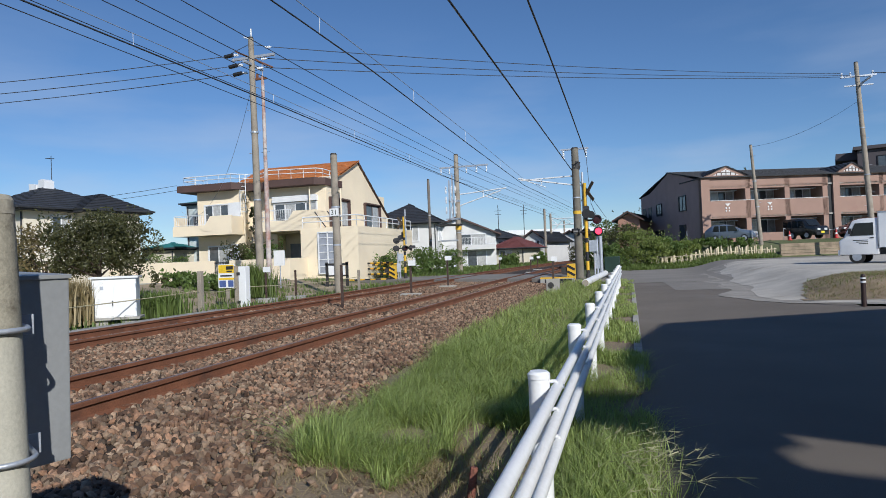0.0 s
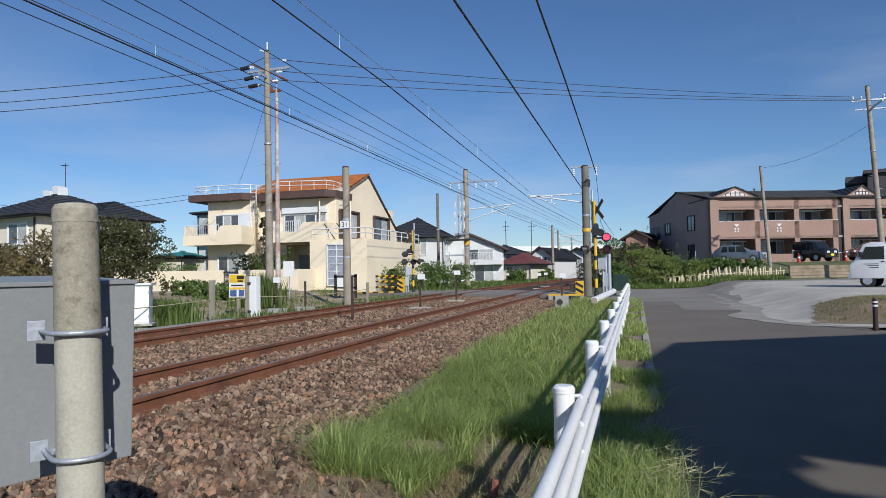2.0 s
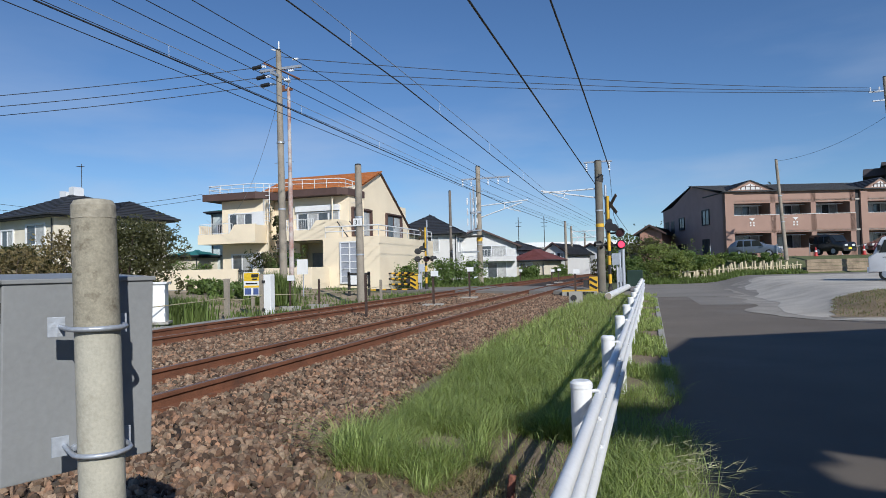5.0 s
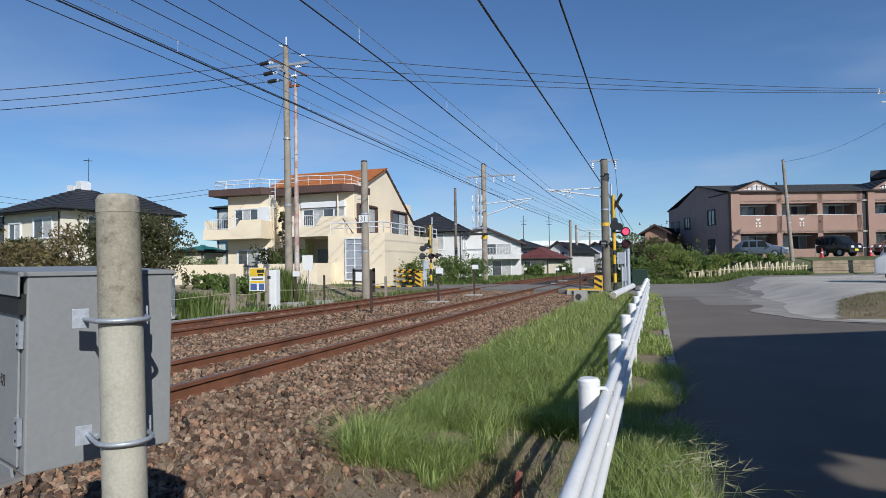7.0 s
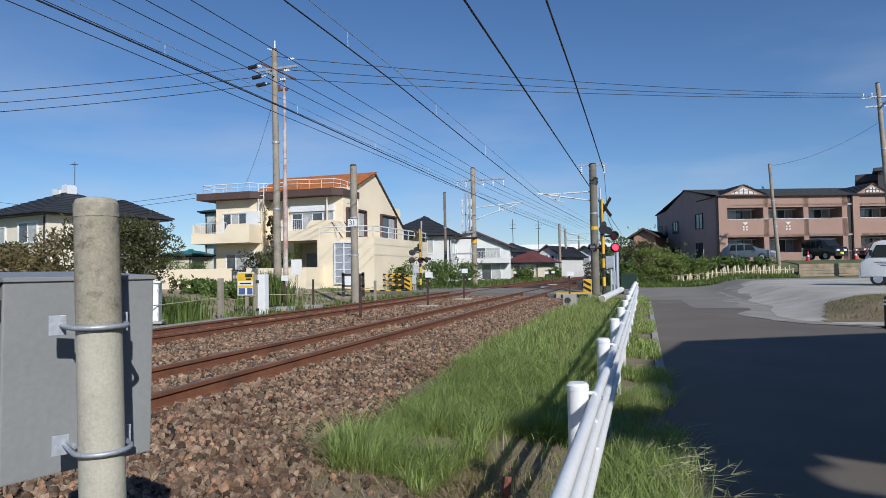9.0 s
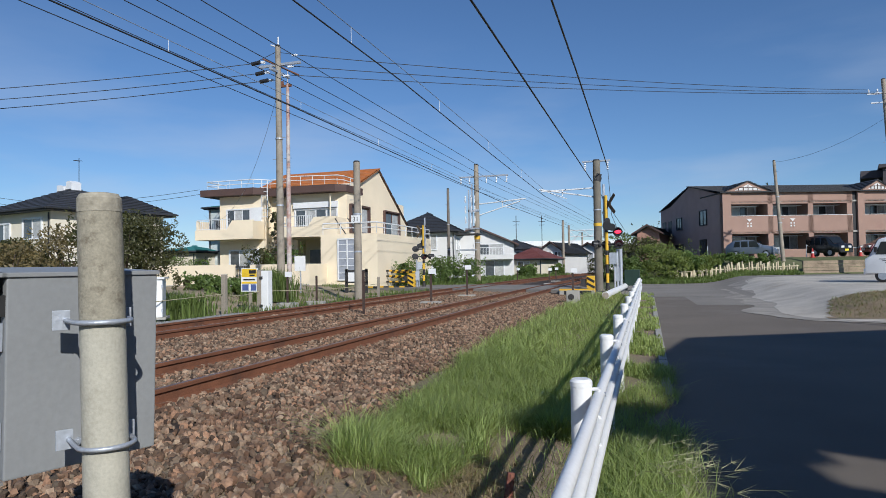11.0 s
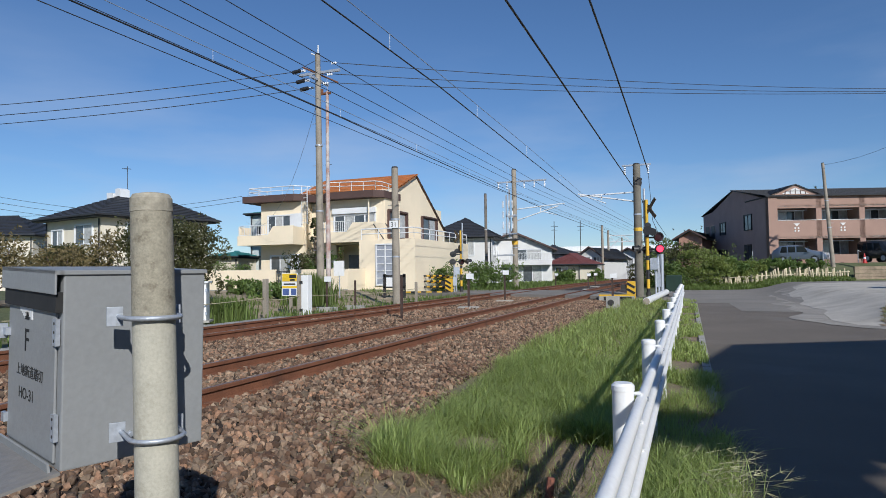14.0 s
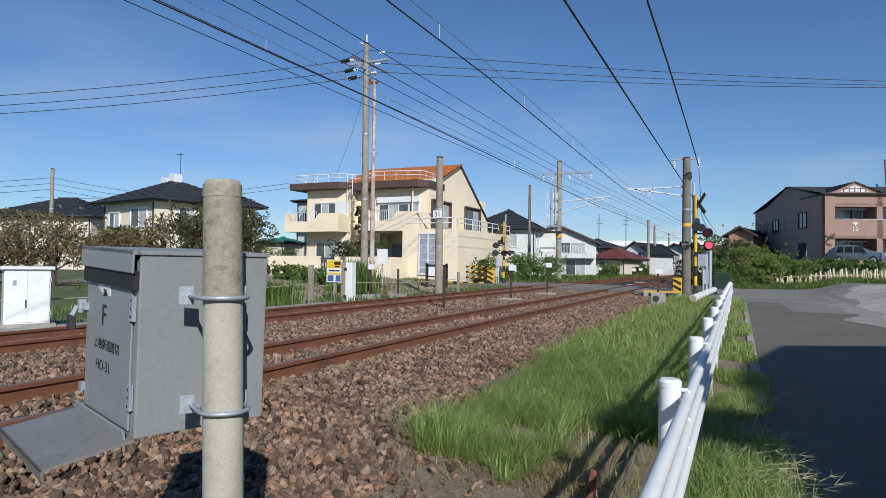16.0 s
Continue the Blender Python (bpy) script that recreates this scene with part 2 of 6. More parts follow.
def part(name, bm, m, parent=None, label="", smooth=False, bevel=0.0):
    """Links a bmesh (or a mesh) as one object under a thing or a part."""
    if isinstance(bm, bmesh.types.BMesh):
        if bevel:
            bmesh.ops.bevel(bm, geom=[e for e in bm.edges if e.is_manifold and e.calc_face_angle(0) > 0.6], offset=bevel, segments=2, affect="EDGES", profile=0.6)
        me = bpy.data.meshes.new(name)
        bm.to_mesh(me)
        bm.free()
        me.materials.append(m)
    else:
        me = bm
    if smooth:
        me.polygons.foreach_set("use_smooth", [True] * len(me.polygons))
        if hasattr(me, "set_sharp_from_angle"):
            me.set_sharp_from_angle(angle=radians(40))
    ob = new(name, me)
    ob.parent = parent
    return tagged(ob, label) if label else ob


def B(*boxes):
    """A bmesh of boxes (x0, x1, y0, y1, z0, z1)."""
    bm = bmesh.new()
    for x0, x1, y0, y1, z0, z1 in boxes:
        bmesh.ops.create_cube(bm, size=1, matrix=Matrix.LocRotScale(((x0 + x1) / 2, (y0 + y1) / 2, (z0 + z1) / 2), None, (abs(x1 - x0), abs(y1 - y0), abs(z1 - z0))))
    return bm


def rod(bm, p, q, r0, r1=None, seg=10, caps=True):
    p, q = Vector(p), Vector(q)
    d = q - p
    m = Matrix.Translation((p + q) / 2) @ d.to_track_quat("Z", "Y").to_matrix().to_4x4()
    bmesh.ops.create_cone(bm, cap_ends=caps, segments=seg, radius1=r0, radius2=r0 if r1 is None else r1, depth=d.length, matrix=m)
    return bm


def rods(*rs, seg=10):
    bm = bmesh.new()
    for r in rs:
        rod(bm, *r, seg=seg)
    return bm


def prism(outline, axis, a, b):
    """A bmesh: a polygon pushed from a to b along an axis; outline in the other two axes, in order."""
    bm = bmesh.new()
    k = "xyz".index(axis)

    def place(p, s):
        v = list(p)
        v.insert(k, s)
        return v
    lo = [bm.verts.new(place(p, a)) for p in outline]
    hi = [bm.verts.new(place(p, b)) for p in outline]
    n = len(outline)
    bm.faces.new(lo)
    bm.faces.new(hi)
    for i in range(n):
        bm.faces.new((lo[i], lo[(i + 1) % n], hi[(i + 1) % n], hi[i]))
    bmesh.ops.recalc_face_normals(bm, faces=bm.faces)
    return bm


def wire_curve(name, pts, r, m, sag=0.0, parent=None):
    """A cable through points, each span with its own sag, as a thin tube."""
    path = []
    for a, b in zip(pts, pts[1:]):
        a, b = Vector(a), Vector(b)
        for i in range(17):
            s = i / 16
            if path and i == 0:
                continue
            path.append(a.lerp(b, s) - Vector((0, 0, sag * 4 * s * (1 - s))))
    verts, faces = [], []
    for i, p in enumerate(path):
        d = (path[min(i + 1, len(path) - 1)] - path[max(i - 1, 0)]).normalized()
        u = d.cross(Vector((0, 0, 1)))
        u = u.normalized() if u.length > 1e-3 else Vector((1, 0, 0))
        v = d.cross(u)
        for k in range(5):
            a = k * math.tau / 5
            verts.append(p + (u * math.cos(a) + v * math.sin(a)) * r)
        if i:
            for k in range(5):
                faces.append((5 * i - 5 + k, 5 * i - 5 + (k + 1) % 5, 5 * i + (k + 1) % 5, 5 * i + k))
    me = obj(name, verts, faces, m, True)
    ob = new(name, me)
    ob.parent = parent
    return ob


def smooth(a):
    a = min(1.0, max(0.0, a))
    return a * a * (3 - 2 * a)


def far_kerb(x):
    """The far side of the road where it turns off to the right."""
    return 43.6 + 0.42 * x


def height(x, y):
    """The lie of the land."""
    h = 0.45 * smooth((x - 3.6) / 2.6) * smooth((y - 16.7) / 1.8) if x > 2 and y > 16 else 0.0
    if y > 30:
        h += (1.72 - h) * smooth((y - far_kerb(x) - 0.6) / 7) * smooth((x + 6) / 8)
    if x < -0.3:
        h = max(h, 0.13 * smooth((-0.3 - x) / 1.2))
    if x < -9.5:
        h = max(h, 0.16 + 0.34 * smooth((-11.5 - x) / 5) * smooth((40 - y) / 8))
    if x > -2 and y > 34:
        h = max(h, 0)
    return h


def sheet(name, m, inside, x0, x1, y0, y1, step, lift, kind="structure", label="", category=""):
    """A sheet over the land, where inside(x, y) holds, lifted above it."""
    nx, ny = int((x1 - x0) / step) + 1, int((y1 - y0) / step) + 1
    verts, faces, ids = [], [], {}

    def vid(i, j):
        if (i, j) not in ids:
            x, y = x0 + i * step, y0 + j * step
            ids[i, j] = len(verts)
            verts.append((x, y, height(x, y) + lift))
        return ids[i, j]
    for i in range(nx - 1):
        for j in range(ny - 1):
            if inside(x0 + (i + 0.5) * step, y0 + (j + 0.5) * step):
                faces.append((vid(i, j), vid(i + 1, j), vid(i + 1, j + 1), vid(i, j + 1)))
    ob = new(name, obj(name, verts, faces, m, True))
    return tagged(ob, label, category, kind=kind)


# ---- ground, road, track bed ----


def land():
    xs = [-2500, -900, -300, -120, -80] + [-60 + 2 * i for i in range(20)] + [-20 + 0.8 * i for i in range(63)] + [31 + 3 * i for i in range(10)] + [80, 150, 400, 1000, 2500]
    ys = [-400, -100, -40] + [-20 + 2 * i for i in range(10)] + [0.8 * i for i in range(100)] + [80 + 4 * i for i in range(8)] + [140, 250, 500, 1200, 3000]
    verts = [(x, y, height(x, y) - (0.09 if 1 < x < 40 and 13 < y < far_kerb(x) + 3 else 0.02)) for x in xs for y in ys]
    n = len(ys)
    faces = [(i * n + j, (i + 1) * n + j, (i + 1) * n + j + 1, i * n + j + 1) for i in range(len(xs) - 1) for j in range(n - 1)]
    tagged(new("ground", obj("ground", verts, faces, FIELD, True)), "dry grassy soil around the railway and houses", "ground", kind="structure")


def in_bank(x, y):
    return x > 4.0 + 0.25 * (y - 16.9) and 16.9 < y < 20.2 + 0.35 * min(x - 4, 6)


def apron_left(y):
    """The worn left edge of the dusty apron in the bend."""
    x = float(np.interp(y, [14.9, 15.6, 16.3, 17.2, 20, 23.5, 29, 34.5, 39, 42.9, 45.2], [12, 6.5, 4.3, 3.5, 3.55, 3.75, 4.1, 4.5, 5.2, 8.2, 14.5]))
    return x + 0.16 * math.sin(y * 0.9) + 0.05 * math.sin(y * 2.3)


def strip_sheet(name, m, left, right, y0, y1, step, cols, lift, label, category):
    """A sheet over the land between two smooth edges."""
    verts, faces = [], []
    rows = int((y1 - y0) / step) + 1
    for j in range(rows):
        y = y0 + j * step
        a, b = left(y), right(y)
        for i in range(cols + 1):
            x = a + (b - a) * i / cols
            verts.append((x, y, height(x, y) + lift))
    for j in range(rows - 1):
        for i in range(cols):
            k = j * (cols + 1) + i
            faces.append((k, k + 1, k + cols + 2, k + cols + 1))
    return tagged(new(name, obj(name, verts, faces, m, True)), label, category, kind="structure")


def lane_left(y):
    if y < 27.3:
        return 0.2 + 0.05 * math.sin(y * 1.7) + 0.03 * math.sin(y * 5.1)
    return max(-1.2, 0.2 - (y - 27.3) * 4) if y < 43.1 else (y - 43.6) / 0.42


def lane_right(y):
    wob = 0.12 * math.sin(y * 1.3) + 0.06 * math.sin(y * 3.7)
    return 4.6 + 25.4 * smooth((15.4 - y) / 1.6) + wob


land()
strip_sheet("road", ASPHALT, lane_left, lane_right, -12, 27.4, 0.2, 30, 0.02, "patched dark asphalt lane beside the railway", "road")
strip_sheet("side_road", ASPHALT_OLD, lane_left, lambda y: 40, 27.4, 60.2, 0.2, 60, 0.02, "grey worn asphalt road climbing to the flats", "road")
strip_sheet("gravel_lot", GRAVEL, apron_left, lambda y: 42, 14.9, 45.2, 0.1, 60, 0.034, "pale dusty gravel apron in the bend of the lane", "gravel")
strip_sheet("dusty_edge", ASPHALT_DUSTY, lambda y: apron_left(y) - 0.75 - 0.2 * math.sin(y * 1.7), lambda y: apron_left(y) + 0.15, 15.6, 44.5, 0.1, 6, 0.03, "dust-covered asphalt edge beside the gravel", "road")
sheet("bank", SOIL, in_bank, 4.0, 14, 16.8, 23, 0.2, 0.045, label="brown earth bank below the side road", category="ground")
strip_sheet("road_patch", ASPHALT_OLD, lambda y: 1.5 - 0.02 * (y - 22), lambda y: apron_left(y) - 0.45, 22, 27.38, 0.2, 12, 0.026, "lighter repaired patch in the asphalt", "road")
sheet("garden_soil", GARDEN, lambda x, y: 13.5 < y < 29.8 and -26 < x < -11.3 + 0.3 * math.sin(y), -26, -10.8, 13, 30, 0.4, 0.006, label="dry sandy garden soil behind the track", category="ground")
sheet("verge", SOIL, lambda x, y: (-3.4 < x < 0.35) and y < 27, -3.6, 0.6, -6, 28, 0.2, 0.002, label="sandy verge with dry soil and weeds", category="ground")

RAILS = (-4.12, -5.25, -7.95, -9.08)
BED_X0, BED_X1 = -10.0, -2.95


def bed_height(x):
    """The ballast's top across the tracks."""
    edge = min(smooth((x - BED_X0 + 0.3) / 0.9), smooth((BED_X1 + 0.25 - x) / 1.1))
    return 0.02 + 0.16 * edge


def track_bed():
    xs = [BED_X0 - 0.4 + 0.15 * i for i in range(53)]
    ys = [-30 + 0.5 * i for i in range(116)] + [30 + 4 * i for i in range(60)]
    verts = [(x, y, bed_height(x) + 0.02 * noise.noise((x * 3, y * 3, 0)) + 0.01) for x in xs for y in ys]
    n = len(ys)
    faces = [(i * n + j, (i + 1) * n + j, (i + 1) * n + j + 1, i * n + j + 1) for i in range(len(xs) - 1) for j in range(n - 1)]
    return tagged(new("track_bed", obj("track_bed", verts, faces, BALLAST_BED, True)), "brown track bed darkened for the shade between crushed stones", "ballast", kind="structure")


def bend(y):
    """How far the tracks have swung to the right beyond the crossing."""
    return 0.0 if y < 34 else (y - 34) ** 2 / 900.0


def rail_mesh(x, head):
    """Rail profile swept along the track; head alone for the worn running surface."""
    if head:
        prof = [(-0.024, 0.3505), (0.024, 0.3505), (0.024, 0.353), (-0.024, 0.353)]
    else:
        prof = [(-0.066, 0.20), (0.066, 0.20), (0.066, 0.212), (0.012, 0.232), (0.010, 0.305), (0.034, 0.315), (0.034, 0.345), (0.026, 0.351), (-0.026, 0.351), (-0.034, 0.345), (-0.034, 0.315), (-0.010, 0.305), (-0.012, 0.232), (-0.066, 0.212)]
    ys = [-30 + 4 * i for i in range(16)] + [34 + 6 * i for i in range(38)]
    verts = [(x + u + bend(y), y, w) for y in ys for u, w in prof]
    k = len(prof)
    faces = [(j * k + i, j * k + (i + 1) % k, (j + 1) * k + (i + 1) % k, (j + 1) * k + i) for j in range(len(ys) - 1) for i in range(k)]
    return obj("rail", verts, faces, RAIL_TOP if head else RUST)


def railway():
    sl = B((-1.0, 1.0, -0.11, 0.11, 0.06, 0.195))
    bmesh.ops.bevel(sl, geom=list(sl.edges), offset=0.012, segments=1, affect="EDGES")
    sme = bpy.data.meshes.new("sleeper")
    sl.to_mesh(sme)
    sl.free()
    sme.materials.append(SLEEPER)
    clip = B((-0.105, 0.105, -0.045, 0.045, 0.19, 0.236))
    cme = bpy.data.meshes.new("rail_clip")
    clip.to_mesh(cme)
    clip.free()
    cme.materials.append(RUST)
    for pair, word in (((RAILS[0], RAILS[1]), "nearer"), ((RAILS[2], RAILS[3]), "second")):
        tr = thing("railway_track", pose(0, 0, 0), "rusty narrow gauge rails on buried sleepers in stone ballast", "railway track", "railway tracks")
        for x in pair:
            r = part("rail", rail_mesh(x, False), RUST, tr, "rust-brown steel rail")
            part("running_surface", rail_mesh(x, True), RAIL_TOP, r, "worn dull steel rail head")
        c = sum(pair) / 2
        y = -6.0
        while y < 60:
            if not 26 < y < 36:
                o = new("sleeper", sme)
                o.parent, o.location = tr, (c + bend(y), y, random.uniform(-0.012, 0.004))
                o.rotation_euler = (0, 0, radians(random.uniform(-1, 1)))
                if y < 24:
                    for x in pair:
                        k = new("rail_clip", cme)
                        k.parent, k.location = tr, (x, y, 0)
            y += 0.62


def rock(seed):
    rnd = random.Random(seed)
    bm = bmesh.new()
    bmesh.ops.create_icosphere(bm, subdivisions=1, radius=1)
    s = (rnd.uniform(0.75, 1.25), rnd.uniform(0.6, 1.0), rnd.uniform(0.45, 0.8))
    for v in bm.verts:
        k = rnd.uniform(0.68, 1.18)
        v.co = Vector((v.co.x * s[0] * k, v.co.y * s[1] * k, v.co.z * s[2] * k))
    return bm


def stones(bed):
    """Loose ballast: the nearest as pieces of their own, the rest joined."""
    protos = []
    for i in range(9):
        bm = rock(i)
        me = bpy.data.meshes.new("stone")
        bm.to_mesh(me)
        bm.free()
        me.materials.append(STONE)
        protos.append((me, np.array([v.co for v in me.vertices]), np.array([p.vertices for p in me.polygons])))
    rnd = random.Random(5)
    for i in range(300):
        x, y = rnd.uniform(-3.2, -1.3), rnd.uniform(1.2, 3.6)
        o = new("stone", protos[i % 9][0])
        s = rnd.uniform(0.018, 0.044)
        o.parent = bed
        o.location, o.scale = (x, y, ground_at(x) + s * 0.45), (s, s, s)
        o.rotation_euler = (rnd.uniform(0, 6), rnd.uniform(0, 6), rnd.uniform(0, 6))
    rs = np.random.RandomState(3)
    V, Fc, n0 = [], [], 0

    def scatter(x0, x1, y0, y1, count, s0, s1, ok):
        nonlocal n0
        for _ in range(count):
            x, y = rs.uniform(x0, x1), rs.uniform(y0, y1)
            if not ok(x, y):
                continue
            _, pv, pf = protos[rs.randint(9)]
            s = rs.uniform(s0, s1)
            e = np.array(Euler(rs.uniform(0, 6.28, 3)).to_matrix())
            V.append(pv @ e.T * s + np.array([x, y, ground_at(x) + s * rs.uniform(0.15, 0.75)]))
            Fc.append(pf + n0)
            n0 += len(pv)

    def free(x, y):
        return all(abs(x - r) > 0.06 for r in RAILS) and not (26.2 + (-x - 4) * 0.55 < y < 34)
    scatter(-4.1, -1.5, 0.6, 6, 9500, 0.018, 0.044, lambda x, y: free(x, y) and x < -1.75 + 0.25 * noise.noise((x * 2, y * 2, 3)) - 0.12 * max(0, y - 2.5) or y < 2.3)
    scatter(-2.3, -0.7, 1.8, 4.2, 420, 0.006, 0.02, lambda x, y: True)
    scatter(-4.1, -2.0, 6, 13, 9500, 0.02, 0.042, lambda x, y: free(x, y) and x < -2.35 + 0.3 * noise.noise((x, y, 3)))
    scatter(-4.1, -2.4, 13, 26, 8500, 0.026, 0.045, free)
    scatter(-8, -4.1, 1.5, 12, 20000, 0.02, 0.042, free)
    scatter(-10.1, -4.1, 12, 29, 17000, 0.03, 0.052, free)
    scatter(-10.2, -8, 1.5, 12, 3500, 0.026, 0.045, free)
    scatter(-4.1, -1.2, -2.5, 0.6, 3500, 0.022, 0.042, lambda x, y: True)
    scatter(-9.5, -4.1, -1.5, 1.5, 4500, 0.026, 0.045, free)
    me = obj("loose_ballast", np.concatenate(V).tolist(), np.concatenate(Fc).tolist(), STONE)
    tagged(new("loose_ballast", me), "rust-stained crushed stone ballast between the rails", "ballast", kind="stuff")


def ground_at(x):
    return max(bed_height(x) + 0.01, height(x, 10)) if x < -2.6 else 0.13 * smooth((-0.3 - x) / 1.2) + 0.01 * (x < -1.5)


def blades(name, count, place, hmin, hmax, m, seed, wid=0.006, lean=0.5, label="", category="grass"):
    """Tufts of bent blades; place(rs) gives (x, y, z, size) or None."""
    rs = np.random.RandomState(seed)
    V, Fc = [], []
    while count > 0:
        count -= 1
        p = place(rs)
        if p is None:
            continue
        x, y, z0, k = p
        h = rs.uniform(hmin, hmax) * k
        a = rs.uniform(0, 6.283)
        l = rs.uniform(0.15, 1) * lean * h
        w = wid * rs.uniform(0.7, 1.3)
        dx, dy = math.cos(a), math.sin(a)
        px, py = -dy * w, dx * w
        i = len(V)
        V += [(x - px, y - py, z0), (x + px, y + py, z0), (x + dx * l * 0.35 - px * 0.8, y + dy * l * 0.35 - py * 0.8, z0 + h * 0.6), (x + dx * l * 0.35 + px * 0.8, y + dy * l * 0.35 + py * 0.8, z0 + h * 0.6), (x + dx * l, y + dy * l, z0 + h * rs.uniform(0.82, 1.0))]
        Fc += [(i, i + 1, i + 3, i + 2), (i + 2, i + 3, i + 4)]
    return tagged(new(name, obj(name, V, Fc, m)), label, category, kind="stuff")


def seed_heads(cx, cy, count):
    """Thin arching stalks with forked seed spikes at the lane edge."""
    rs = np.random.RandomState(21)
    V, Fc = [], []

    def sliver(p, q, w):
        d = (q - p).normalized()
        u = d.cross(Vector((0.3, -0.9, 0.3))).normalized() * w
        i = len(V)
        V.extend((tuple(p - u), tuple(p + u), tuple(q)))
        Fc.append((i, i + 1, i + 2))
    for _ in range(count):
        base = Vector((cx + 0.16 * rs.randn(), cy + 0.45 * rs.randn(), 0.05))
        a = rs.uniform(-1.2, 1.6)
        out = Vector((math.cos(a), math.sin(a), 0))
        ln = rs.uniform(0.16, 0.32)
        mid = base + out * ln * 0.35 + Vector((0, 0, ln * 0.65))
        tip = mid + out * ln * 0.5 + Vector((0, 0, ln * 0.1))
        sliver(base, mid + (mid - base) * 0.05, 0.0022)
        sliver(mid, tip, 0.0018)
        for k in range(rs.randint(3, 6)):
            f = out + Vector(rs.randn(3)) * 0.45
            sliver(tip - (tip - mid) * 0.2, tip + f.normalized() * rs.uniform(0.05, 0.1), 0.0018)
    tagged(new("seed_heads", obj("seed_heads", V, Fc, SEED)), "forked pale seed heads of crab grass at the lane edge", "grass", kind="stuff")


def verge_grass():
    def strip(x0, x1, y0, y1, left=None, thr=-0.12):
        def f(rs):
            x, y = rs.uniform(x0, x1), y0 + (y1 - y0) * rs.uniform(0, 1) ** 1.5
            if left and x < left(y):
                return None
            if noise.noise((x * 1.1, y * 0.8, 7)) < thr - 0.25 * (abs(x + 1.5) < 0.6):
                return None
            bare = 0.16 * noise.noise((x * 3, y * 3, 4))
            if y < 4.9 + 2 * bare and -1.12 + bare < x < -0.42 and rs.uniform() < 0.94:
                return None
            if y < 3.55 + 1.6 * bare - 0.2 * (x + 1.5) and x < -0.9 and left:
                return None
            if (x + 0.74) ** 2 + (y - 3.3) ** 2 < 0.07:
                return None
            return x, y, ground_at(x) - 0.01, max(0.3, 0.9 + 0.5 * noise.noise((x * 1.4, y * 1.4, 2)) + 0.75 * noise.noise((x * 5, y * 5, 6)))
        return f

    def edge(y):
        return -1.95 - 0.07 * max(0, y - 3) + 0.25 * noise.noise((y * 1.3, 0, 5)) if y < 10 else -2.45 + 0.2 * noise.noise((y, 0, 5))
    blades("verge_grass", 56000, strip(-2.5, -0.55, 3.3, 8.5, edge, -0.2), 0.05, 0.25, GRASS, 1, wid=0.0022, lean=2.1, label="tall green grass between ballast and fence")
    blades("verge_grass_far", 24000, strip(-2.6, -0.3, 8, 27, edge, -0.25), 0.06, 0.24, GRASS, 2, wid=0.005, lean=1.5, label="green grass strip along the fence")
    blades("roadside_grass", 13000, strip(-0.5, 0.28, 2.4, 9, None, -0.1), 0.05, 0.2, GRASS, 3, wid=0.0028, lean=1.9, label="weedy grass between fence and lane")
    blades("roadside_grass_far", 12000, strip(-0.45, 0.22, 8, 30, None, -0.05), 0.06, 0.16, GRASS, 4, wid=0.008, label="thin grass strip along the lane edge")
    blades("dry_grass", 16000, strip(-2.4, 0.2, 1.6, 8.0, None, -0.1), 0.015, 0.05, DRY, 5, wid=0.002, lean=3.2, label="straw-coloured dry grass in the verge")
    blades("dry_roadside_grass", 5500, strip(-2.3, 0.25, 3.4, 24, None, -0.1), 0.03, 0.1, DRY, 6, wid=0.0025, lean=2.6, label="dry straw blades scattered through the verge grass")
    blades("fence_grass", 15000, strip(-1.0, -0.33, 5.0, 14, None, -0.35), 0.08, 0.3, GRASS, 12, wid=0.003, lean=1.5, label="tall grass growing along the fence")
    blades("straw_heap", 1600, lambda r: (-1.05 + 0.2 * r.randn(), 3.75 + 0.25 * r.randn(), 0.09, 1), 0.03, 0.09, DRY, 9, wid=0.0025, lean=3.0, label="heap of dead straw under the fence", category="dry grass")
    blades("crab_grass", 3200, lambda r: (-0.04 + 0.16 * r.randn(), 3.8 + 0.5 * r.randn(), 0.02, 1), 0.08, 0.24, GRASS, 11, wid=0.003, lean=1.5, label="coarse grass tuft leaning over the lane edge")
    seed_heads(0.04, 3.9, 45)


BED = track_bed()
railway()


def guard_fence():
    fx, zt = -0.31, 0.835
    fence = thing("guard_fence", pose(fx, 0, 0), "white painted pipe guard fence beside the lane", "fence")
    ys = [1.14 + 2.0 * i for i in range(13)]
    for y in ys:
        bm = rods(((0, y, -0.3), (0, y, zt - 0.03), 0.051), seg=20)
        post = part("post", bm, WHITE, fence, smooth=True)
        cap = rods(((0, y, zt - 0.035), (0, y, zt - 0.012), 0.054, 0.054), ((0, y, zt - 0.012), (0, y, zt), 0.054, 0.042), seg=20)
        part("cap", cap, WHITE, post, smooth=True)
        for zb in (0.755, 0.625, 0.495):
            part("bracket", rods(((0.045, y, zb + 0.03), (0.082, y, zb + 0.034), 0.009), ((0.082, y, zb + 0.036), (0.088, y, zb - 0.03), 0.009), seg=8), WHITE_ST, post)
        part("bolt", rods(((0.075, y + 0.05, 0.755), (0.113, y + 0.05, 0.755), 0.011), seg=6), GALV, post)
    for z0 in (0.755, 0.625, 0.495):
        part("rail", rods(((0.082, -3.0, z0), (0.082, ys[-1] + 0.4, z0), 0.0255), seg=16), WHITE, fence, smooth=True)


guard_fence()


